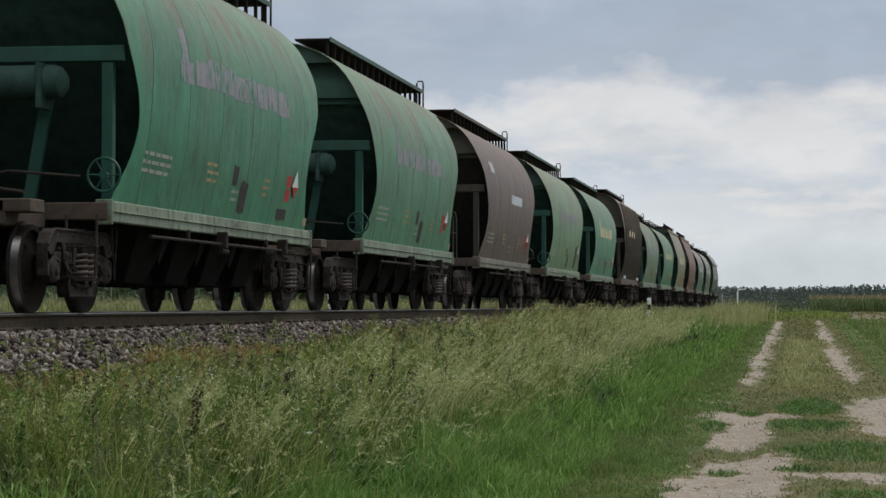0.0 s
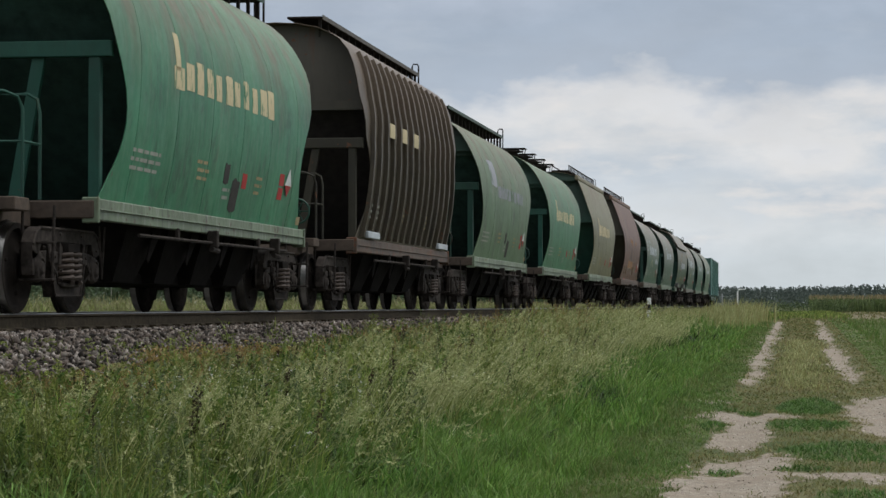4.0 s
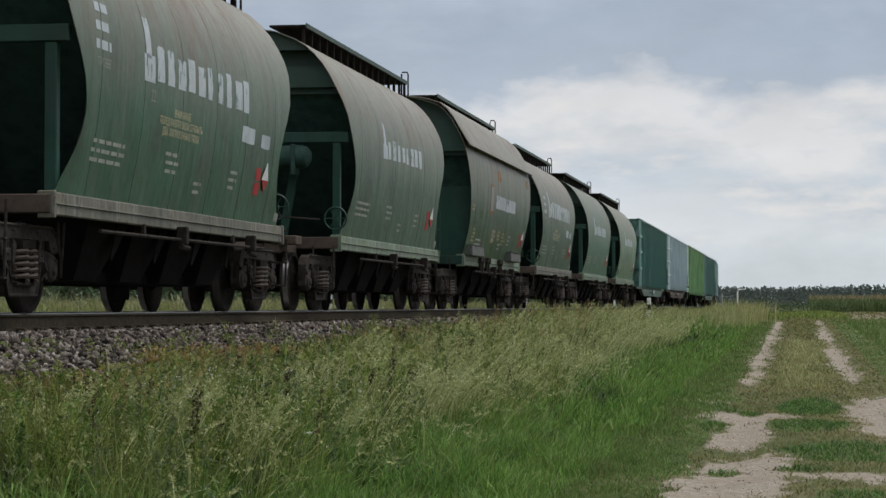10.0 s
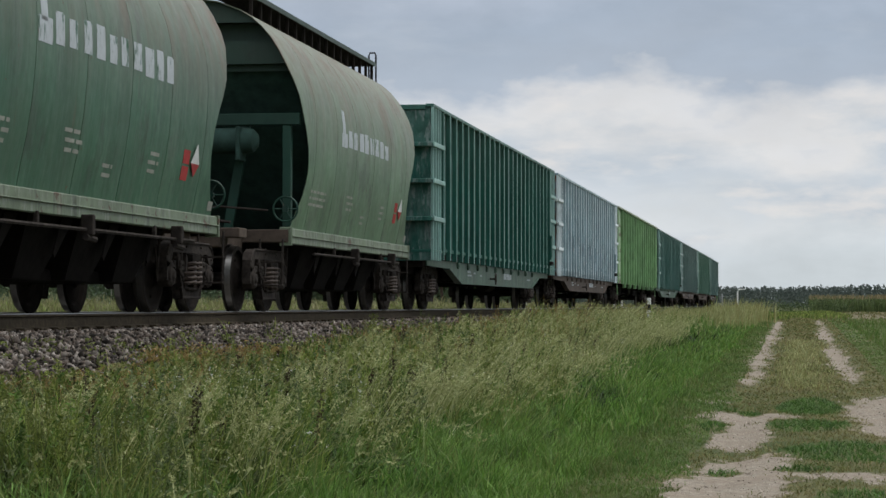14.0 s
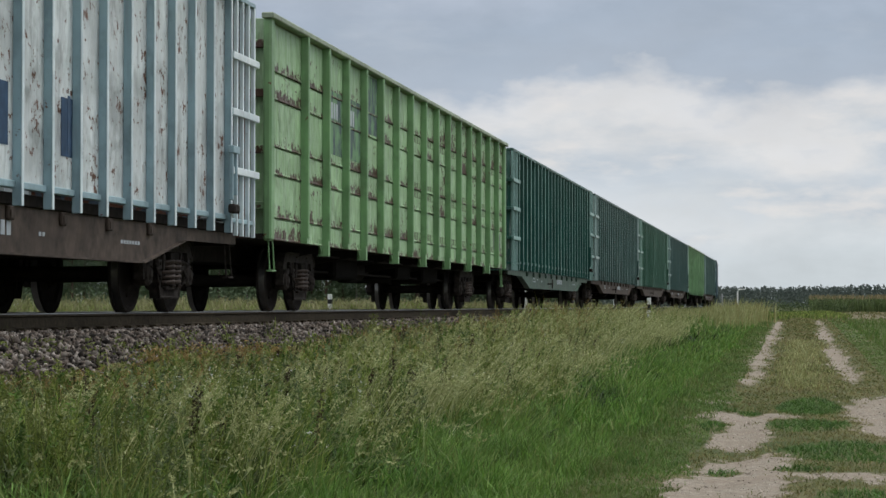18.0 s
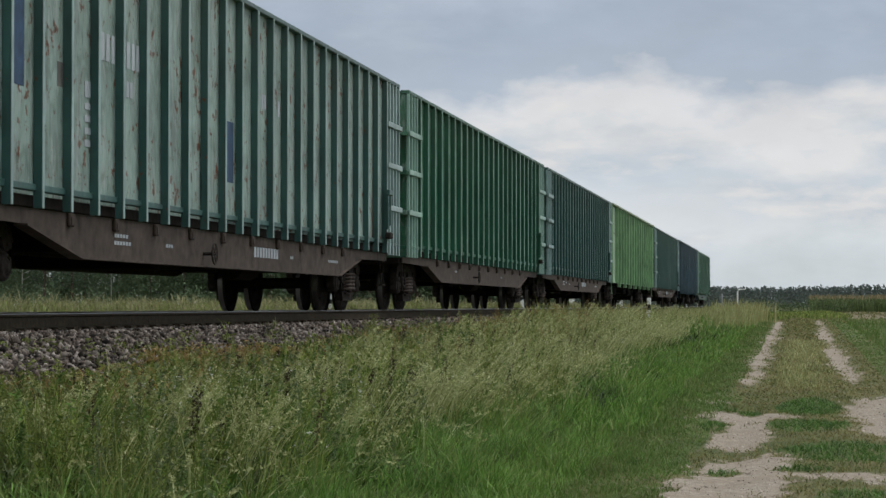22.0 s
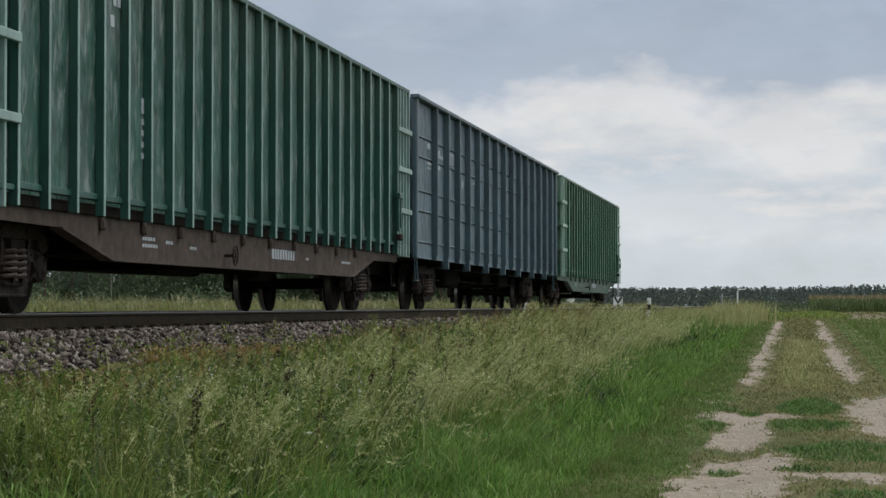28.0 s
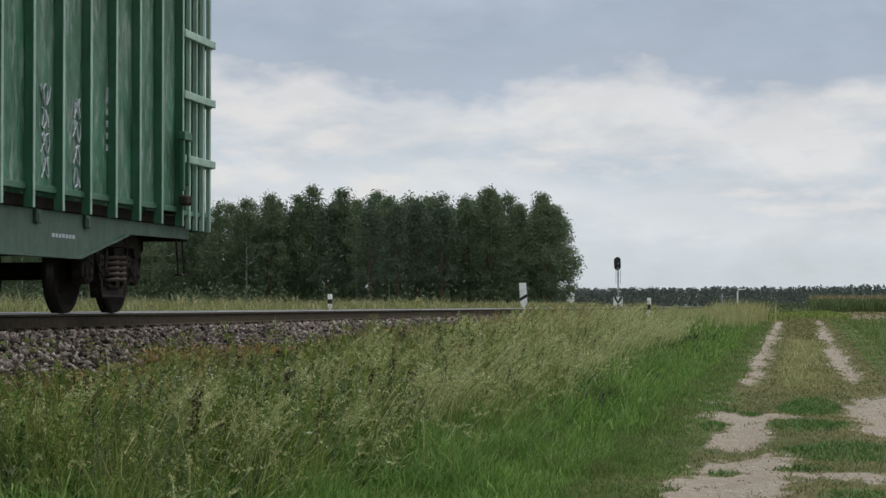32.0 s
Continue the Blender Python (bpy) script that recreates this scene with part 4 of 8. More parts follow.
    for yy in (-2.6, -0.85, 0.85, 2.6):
        part("discharge_chute", stored("chute", lambda: Shape().add([(-1.3, -0.78, 1.2), (1.3, -0.78, 1.2), (1.3, 0.78, 1.2), (-1.3, 0.78, 1.2), (-0.95, -0.42, 0.36), (0.95, -0.42, 0.36), (0.95, 0.42, 0.36), (-0.95, 0.42, 0.36)], [(0, 1, 2, 3), (4, 7, 6, 5), (0, 4, 5, 1), (1, 5, 6, 2), (2, 6, 7, 3), (3, 7, 4, 0)]), BLACK_STEEL), BLACK_STEEL, w).location = (0, yy, 0)
        part("chute_brace", stored("chute_brace", lambda: Shape().prism([(-0.05, 1.0), (0.34, 1.0), (-0.28, 0.58), (-0.32, 0.62)], 1.22, 1.24), BLACK_STEEL), BLACK_STEEL, w).location = (0, yy + 0.35, 0)
    part("discharge_gate", stored("discharge_gate", lambda: Shape().box(-0.80, 0.80, -3.2, 3.2, 0.34, 0.48, 0.02).box(-0.5, 0.5, -3.9, 3.9, 0.48, 0.80, 0.02), BLACK_STEEL), BLACK_STEEL, w)
    for yy in (-3.75, 3.75):
        part("rod_hanger", stored("rod_hanger", lambda: Shape().tube([(1.05, -0.10, 0.98), (1.05, 0.0, 0.38)], 0.014, 5).tube([(1.05, 0.12, 0.98), (1.05, 0.0, 0.38)], 0.014, 5), CAST), CAST, w).location = (0, yy, 0)
    part("control_rod", stored("control_rod", lambda: Shape().tube([(1.50, -3.8, 0.88), (1.50, 3.8, 0.88)], 0.022, 6).box(1.42, 1.47, -2.0, -1.94, 0.86, 1.02).box(1.42, 1.47, 2.2, 2.26, 0.86, 1.02).box(1.42, 1.47, 3.4, 3.46, 0.86, 1.02), CAST), CAST, w)
    for yy in (-0.5, 3.0):
        part("rod_bracket", stored("rod_bracket", lambda: Shape().box(1.44, 1.58, -0.05, 0.05, 0.82, 1.04, 0.012).tube([(1.52, -0.12, 0.80), (1.52, 0.22, 0.78)], 0.035, 7), CAST), CAST, w).location = (0, yy, 0)
    # roof gear
    if hatches:
        for k in range(hatches):
            yy = -3.9 + 7.8 * k / (hatches - 1)
            part("roof_hatch", stored("roof_hatch", lambda: Shape().lathe([(4.46, 0.30), (4.66, 0.30), (4.67, 0.42), (4.71, 0.42), (4.73, 0.30)], (0, 0, 0), 18, "z").box(-0.20, 0.54, -0.30, 0.30, 4.76, 4.785, 0.008).tube([(0.44, 0.30, 4.50), (0.48, 0.28, 4.765)], 0.014, 5).tube([(0.44, -0.30, 4.50), (0.48, -0.28, 4.765)], 0.014, 5), IRON), IRON, w).location = (0.25, yy, up)
    if board == "long":
        part("running_board", stored("running_board", lambda: Shape().box(0.16, 0.78, -4.85, 5.30, 4.68, 4.72, 0.012), IRON), IRON, w, "dark roof walkway grating").location = (0, 0, up)
        part("walkway_edge", stored("walkway_edge", lambda: Shape().box(0.785, 0.80, -4.85, 5.30, 4.665, 4.745, 0.004), CAST), frame_paint, w).location = (0, 0, up)
        for k in range(17):
            part("walkway_leg", stored("walkway_leg", lambda: Shape().box(0.70, 0.75, -0.03, 0.03, 4.36, 4.68, 0.005), IRON), IRON, w).location = (0, -4.75 + 9.95 * k / 16, up)
        part("roof_hoop", stored("roof_hoop", lambda: Shape().tube([(0.78, 5.36, 4.36), (0.78, 5.36, 4.90), (0.76, 5.36, 4.95), (0.66, 5.36, 4.95), (0.64, 5.36, 4.90), (0.64, 5.36, 4.40)], 0.018, 6), IRON), IRON, w).location = (0, 0, up)
    elif board == "lattice":
        part("running_board", stored("lattice_board", lambda: Shape().box(0.10, 0.74, -5.3, 4.9, 4.60, 4.66, 0.008).tube([(0.74, -5.3, 4.82), (0.74, 4.9, 4.82)], 0.022, 6).tube([(0.12, -5.3, 4.82), (0.12, 4.9, 4.82)], 0.022, 6), IRON), IRON, w, "dark roof walkway with a low rail").location = (0, 0, up)
        for k in range(20):
            part("walkway_leg", stored("lattice_leg", lambda: Shape().tube([(0.74, 0, 4.4), (0.74, 0, 4.82)], 0.018, 6), IRON), IRON, w).location = (0, -5.25 + 10.1 * k / 19, up)
        part("roof_lip", stored("roof_lip", lambda: Shape().box(0.97, 1.10, -body - 0.42, body + 0.42, 4.62, 4.79, 0.03), paint), roof_paint, w, "raised edge of the roof sheet")
        part("roof_hoop", stored("lattice_hoop", lambda: Shape().tube([(0.78, 5.0, 4.36), (0.78, 5.0, 4.86), (0.70, 5.0, 4.92), (0.62, 5.0, 4.86), (0.62, 5.0, 4.40)], 0.016, 6), IRON), IRON, w).location = (0, 0.25, up)
    if eaves:
        part("roof_eave", stored("roof_eave", lambda: Shape().sheet([(1.735, 3.655), (1.61, 3.86), (1.495, 4.06), (1.37, 4.27), (1.22, 4.47), (1.04, 4.62), (0.72, 4.72), (0, 4.82)], -body - 0.30, body + 0.30, 0.025), paint), roof_paint, w, "overhanging sheet metal roof")
        for yy in (-2.85, -2.5, -1.7, -1.35, 0.62, 0.95):
            part("sill_toggle", stored("sill_toggle", lambda: Shape().box(1.46, 1.56, -0.08, 0.08, 1.10, 1.24, 0.02).box(1.47, 1.53, -0.04, 0.04, 0.84, 1.12, 0.015).tube([(1.52, 0.0, 0.90), (1.55, 0.08, 0.80), (1.50, 0.16, 0.84)], 0.022, 6), CAST), CAST, w).location = (0, yy, 0)
        for yy, half in ((-4.0, 0.96), (3.15, 1.0)):
            part("hopper_box", Shape().box(1.40, 1.62, yy - half, yy + half, 1.22, 1.46, 0.02).box(1.40, 1.635, yy - half, yy + half, 1.46, 1.475, 0.005), PATCHGREY, w)
    return w


def decal(w, name, material, y0, y1, z0, z1, label="", lift=0.0035):
    """A painted patch on the rounded side, proud of the plate."""
    return part(name, Shape().sheet(outline(z0, z1, lift, PROFILES.get(w.name)), y0, y1, 0.002, 1), material, w, label)


def ragged(w, name, material, y0, y1, z0, z1, label=""):
    """A patch of paint with an uneven edge, dabbed on in strokes."""
    rng = random.Random(int(y0 * 100 + z0 * 1000) + 7)
    prof = PROFILES.get(w.name) or PROF
    n, m = max(5, int((y1 - y0) / 0.11)), max(3, int((z1 - z0) / 0.08))
    a = min(0.05, 0.10 * (z1 - z0))
    cols = [(y0 + (y1 - y0) * k / n, z0 + a * rng.random() + (0.35 * a if k in (0, n) else 0), z1 - a * rng.random() - (0.35 * a if k in (0, n) else 0)) for k in range(n + 1)]
    front = [(x_at(prof, lo + (hi - lo) * r / m) + 0.004, y, lo + (hi - lo) * r / m) for y, lo, hi in cols for r in range(m + 1)]
    q = m + 1
    o = len(front)
    f = []
    for k in range(n):
        for r in range(m):
            i = k * q + r
            f += [(i, i + q, i + q + 1, i + 1), (i + o, i + 1 + o, i + q + 1 + o, i + q + o)]
        for i in (k * q, k * q + m):
            f.append((i, i + q, i + q + o, i + o))
    for k in (0, n):
        f += [(k * q + r, k * q + r + 1, k * q + r + 1 + o, k * q + r + o) for r in range(m)]
    part(name, Shape().add(front + [(x - 0.002, y, z) for x, y, z in front], f), material, w, label)


def bars(w, material, y0, y1, z0, z1, count, fill=0.62, name="letter_bar", ramp=0.25, label=""):
    """A big word that cannot be read: a row of bars, the first one taller."""
    rng = random.Random(int(y0 * 100 + z0 * 1000) + count)
    d = (y1 - y0) / count
    h = z1 - z0
    decal(w, name, material, y0 + 0.10 * d, y0 + 0.55 * d, z0 + 0.5 * h, z1 + ramp, label)
    decal(w, name, material, y0 - 0.08 * d, y0 + 0.86 * d, z0 - 0.03, z0 + 0.62 * h, label)
    for k in range(1, count):
        wide = fill * (0.72 + 0.42 * rng.random())
        low, top = z0 + (rng.random() - 0.4) * 0.10 * h, z1 - rng.random() * 0.22 * h
        a = y0 + d * (k + 0.1 * rng.random())
        decal(w, name, material, a, a + d * wide, low, top, label)
        if rng.random() < 0.4 and fill < 0.9:
            decal(w, name, material, a + 0.12 * d * wide, a + 0.86 * d * wide, top, top + 0.05 * h, label)


def stamp(w, material, y0, y1, z1, lines, step=0.10, size=0.042):
    """Small stencilled lines, one bar a line."""
    rng = random.Random(int(y0 * 100 + z1 * 1000))
    for k in range(lines):
        a, b = y0 + 0.15 * rng.random() * (y1 - y0), y1 - 0.3 * rng.random() * (y1 - y0)
        while a < b - 0.05:
            e = min(b, a + 0.12 + 0.25 * rng.random())
            decal(w, "stencil_line", material, a, e, z1 - step * k - size, z1 - step * k)
            a = e + 0.05


def lettering(w, text, y, z, size, material, curved=True, plane=1.472, label=""):
    """Painted words that can be read, laid on a wagon's side."""
    cu = bpy.data.curves.new("words", "FONT")
    cu.body = text
    cu.size = size
    cu.align_x = "CENTER"
    cu.space_line = 0.95
    cu.resolution_u = 2
    ob = bpy.data.objects.new("words", cu)
    me = bpy.data.meshes.new_from_object(ob)
    bpy.data.objects.remove(ob)
    bpy.data.curves.remove(cu)
    for v in me.vertices:
        a, b = v.co.x, z + v.co.y
        x = plane
        if curved:
            for (xa, za), (xb, zb) in zip(PROF, PROF[1:]):
                if za <= b <= zb:
                    x = xa + (xb - xa) * (b - za) / (zb - za) + 0.008
        v.co = (x, y + a, b)
    me.materials.clear()
    me.materials.append(material)
    part("lettering", me, material, w, label)


def hazard(w, y, z):
    """Red and white dangerous goods placard: a plate and a diamond."""
    decal(w, "placard", RED, y - 0.34, y - 0.05, z - 0.22, z - 0.05, "red warning plate")
    decal(w, "placard", RED, y - 0.34, y - 0.05, z - 0.02, z + 0.15, "red warning plate")
    o = outline(z - 0.24, z + 0.26, 0.0, PROFILES[w.name])
    x = max(a for a, _ in o)
    lean = math.atan2(o[-1][0] - o[0][0], o[-1][1] - o[0][1])
    mid = sum(a for a, _ in o) / len(o)
    for name, h, mat, label in (("placard_top", 0.24, WHITE, "white half of the warning diamond"), ("placard_bottom", -0.16, RED, "red half of the warning diamond")):
        sh = Shape().prism([(y - 0.02, 0.0), (y + 0.17, h), (y + 0.36, 0.0)], 0.0, 0.006, "x")
        sh.v = [(mid + a + 0.016 + c * math.tan(lean), b, z + c) for a, b, c in sh.v]
        part(name, sh, mat, w, label)


# -------------------------------------------------------- high-sided chip wagon
TOP = 4.17


def belly(half, sg):
    return [(-half, 1.045), (half, 1.045), (half, 0.905), (half - 2.75, 0.885), (half - 4.5, 0.59), (-half + 4.5, 0.59), (-half + 2.75, 0.885), (-half, 0.905)]


def chip_wagon(length, paint, rib_paint, frame_paint, label, bar_paint=None, end_paint=None, edge_paint=None):
    """A container-like body with close ribs and caged ends on a fish-bellied flat frame."""
    w = thing("chip_wagon", label, "freight wagon", "freight wagons of the train")
    h = length / 2
    cage = 1.35
    bar_paint, edge_paint = bar_paint or rib_paint, edge_paint or rib_paint
    for sg in (1, -1):
        a, b = sorted((sg * 1.48, sg * 1.51))
        part("side_wall", stored("chip_wall%d%.1f" % (sg, length), lambda: Shape().box(a, b, -h + cage, h - cage, 1.22, TOP - 0.03, 0.006), paint), paint, w)
        c, d = sorted((sg * 1.12, sg * 1.15))
        for ey in (-1, 1):
            e0, e1 = sorted((ey * (h - cage), ey * (h - 0.05)))
            part("end_bay_wall", stored("bay%d%d%.1f" % (sg, ey, length), lambda: Shape().box(c, d, e0, e1, 1.16, TOP - 0.03, 0.006), paint), end_paint or paint, w)
            f0, f1 = sorted((ey * (h - cage), ey * (h - cage + 0.03)))
            part("bay_back", stored("bay_back%d%d%.1f" % (sg, ey, length), lambda: Shape().box(min(c, sg * 1.48), max(d, sg * 1.48), f0, f1, 1.16, TOP - 0.03, 0), paint), paint, w)
        t0, t1 = sorted((sg * 1.43, sg * 1.60))
        part("top_rail", stored("chip_top%d%.1f" % (sg, length), lambda: Shape().box(t0, t1, -h, h, TOP - 0.05, TOP + 0.02, 0.01), rib_paint), rib_paint, w)
        part("bottom_rail", stored("chip_bot%d%.1f" % (sg, length), lambda: Shape().box(min(sg * 1.46, sg * 1.545), max(sg * 1.46, sg * 1.545), -h + cage, h - cage, 1.20, 1.27, 0.008), rib_paint), rib_paint, w)
        n = 24
        ys = [(-h + cage) + (2 * (h - cage)) * k / (n - 1) for k in range(n)]
        ys += [0.42]
        rib = stored("rib%d" % sg, lambda: Shape().box(min(sg * 1.51, sg * 1.60), max(sg * 1.51, sg * 1.60), -0.024, 0.028, 1.03, TOP - 0.04, 0.006), rib_paint)
        for yy in (ys if sg > 0 else ys[::3]):
            part("rib", rib, rib_paint, w).location = (0, yy, 0)
            if sg > 0:
                part("rib_edge", stored("rib_edge", lambda: Shape().box(1.601, 1.611, -0.030, 0.030, 1.03, TOP - 0.045, 0.003), edge_paint), edge_paint, w).location = (0, yy, 0)
        if sg > 0:
            for ey in (-1, 1):
                for q in (0.04, 0.36, 0.68, 1.00):
                    part("cage_rib", stored("cage_rib", lambda: Shape().box(1.545, 1.60, -0.030, 0.030, 1.00, TOP - 0.04, 0.006), rib_paint), edge_paint, w).location = (0, ey * (h - q), 0)
                part("cage_sill", stored("cage_sill%d%.1f" % (ey, length), lambda: Shape().box(1.14, 1.58, min(ey * (h - 0.02), ey * (h - cage)), max(ey * (h - 0.02), ey * (h - cage)), 1.17, 1.23, 0.008), rib_paint), rib_paint, w)
                part("end_cap", stored("end_cap%d%.1f" % (ey, length), lambda: Shape().box(-1.42, 1.425, min(ey * (h - 0.01), ey * (h - cage)), max(ey * (h - 0.01), ey * (h - cage)), TOP - 0.10, TOP + 0.005, 0.01), paint), rib_paint, w)
                for z in (1.85, 2.62, 3.36):
                    q0, q1 = sorted((ey * (h + 0.09), ey * (h - cage)))
                    part("cage_bar", stored("cage_bar%d%.2f%.1f" % (ey, z, length), lambda: Shape().box(1.60, 1.635, q0, q1, z - 0.048, z + 0.048, 0.008), bar_paint), bar_paint, w, "pale horizontal step bar")
                if ey < 0:
                    continue
                lock = part("door_lock", stored("door_lock", lambda: Shape().box(1.60, 1.68, -0.17, 0.17, 2.06, 2.16, 0.01).box(1.61, 1.66, -0.15, -0.08, 1.45, 2.08, 0.01).box(1.61, 1.66, 0.07, 0.13, 1.52, 2.08, 0.01), rib_paint), rib_paint, w, "door lock lever on the cage")
                lock.location = (0, ey * (h - cage - 0.02), 0)
                part("latch", stored("lock_latch", lambda: Shape().box(1.60, 1.70, -0.16, 0.10, 1.28, 1.40, 0.02).tube([(1.66, -0.1, 1.36), (1.70, 0.0, 1.30), (1.66, 0.16, 1.34)], 0.016, 5), CAST), CAST, lock, "dark latch")
    for ey in (-1, 1):
        e0, e1 = sorted((ey * (h - 0.08), ey * (h - 0.04)))
        part("end_wall", stored("chip_end%d%.1f" % (ey, length), lambda: Shape().box(-1.50, 1.53, e0, e1, 1.00, TOP - 0.03, 0.006), paint), end_paint or paint, w)
        for z in (1.85, 2.62, 3.36):
            s0, s1 = sorted((ey * (h - 0.05), ey * (h + 0.16)))
            part("end_shelf", stored("end_shelf%d%.2f%.1f" % (ey, z, length), lambda: Shape().box(-1.52, 1.58, s0, s1, z - 0.05, z + 0.04, 0.01), paint), paint, w)
        for x in (-1.53, -0.5, 0.5):
            part("end_post", stored("chip_post%d%.1f" % (ey, length), lambda: Shape().box(-0.06, 0.06, min(ey * (h - 0.04), ey * (h + 0.06)), max(ey * (h - 0.04), ey * (h + 0.06)), 1.05, TOP - 0.04, 0.01), paint), paint, w).location = (x, 0, 0)
    part("chip_floor", stored("chip_floor%.1f" % length, lambda: Shape().box(-1.45, 1.45, -h + 0.05, h - 0.05, 1.048, 1.168, 0.01), IRON), IRON, w)
    for sg in (1, -1):
        a, b = sorted((sg * 1.38, sg * 1.41))
        part("frame_side", stored("belly%d%.1f" % (sg, length), lambda: Shape().prism(belly(h - 0.35, sg), a, b).prism([(y, z - 0.02) if z < 1 else (y, z) for y, z in belly(h - 0.35, sg)[3:7]] + [(y, z + 0.0) for y, z in belly(h - 0.35, sg)[3:7][::-1]], a - 0.06, b + 0.06), frame_paint), frame_paint, w, "dull grey-brown fish-bellied frame")
    for k in range(10):
        part("stake_pocket", stored("stake_pocket", lambda: Shape().box(1.41, 1.455, -0.075, 0.075, 0.90, 1.04, 0.012).box(1.455, 1.465, -0.05, 0.05, 0.92, 1.0, 0.004), CAST), frame_paint, w).location = (0, -7.2 + 1.6 * k, 0)
    part("centre_sill", stored("flat_sill%.1f" % length, lambda: Shape().box(-0.35, 0.35, -h + 0.2, h - 0.2, 0.78, 1.08, 0.01), IRON), IRON, w)
    for key, y0, y1, z0, z1 in (("a", -2.2, -1.0, 0.55, 0.95), ("b", 0.8, 2.4, 0.60, 1.0), ("c", -6.4, -4.6, 0.66, 1.05), ("d", 4.4, 6.4, 0.62, 1.05), ("e", -11.0, -7.6, 0.72, 1.06), ("f", 7.6, 11.0, 0.72, 1.06)):
        part("cross_frame", stored("flat_cross_" + key, lambda: Shape().box(-0.95, 0.95, y0, y1, z0, z1, 0.04), BLACK_STEEL), BLACK_STEEL, w)
    hw = part("brake_handwheel", stored("frame_handwheel", lambda: Shape().ring((0, 0, 0), 0.13, 0.011, 20, 6, "x"), CAST), CAST, w)
    hw.location = (1.56, -1.75, 0.74)
    part("hub", stored("frame_hub", lambda: Shape().lathe([(-0.16, 0.022), (0.02, 0.022)], (0, 0, 0), 8, "x"), CAST), CAST, hw)
    for k in range(3):
        part("spoke", stored("frame_spoke", lambda: Shape().box(-0.006, 0.006, -0.128, 0.128, -0.010, 0.010, 0.002), CAST), CAST, hw).rotation_euler = (math.pi * k / 3, 0, 0)
    part("pull_rod", stored("flat_rod", lambda: Shape().tube([(0.9, -7, 0.62), (0.9, 7, 0.62)], 0.02, 6), IRON), IRON, w)
    part("air_tank", stored("flat_tank", lambda: Shape().lathe([(-0.6, 0.05), (-0.55, 0.2), (0.55, 0.2), (0.6, 0.05)], (0.6, 3.4, 0.66), 14, "y"), IRON), IRON, w)
    for ey in (-1, 1):
        bogie(w, ey * 9.2)
        coupler(w, ey * (h - 0.45), ey)
        stirrup(w, 1.36, ey * (h - 0.62), 0.46, 0.90, CAST)
        q0, q1 = sorted((ey * (h - 0.55), ey * (h - 0.2)))
        part("end_beam", stored("flat_end%d%.1f" % (ey, length), lambda: Shape().box(-1.36, 1.36, q0, q1, 0.88, 1.046, 0.015), IRON), IRON, w)
    return w


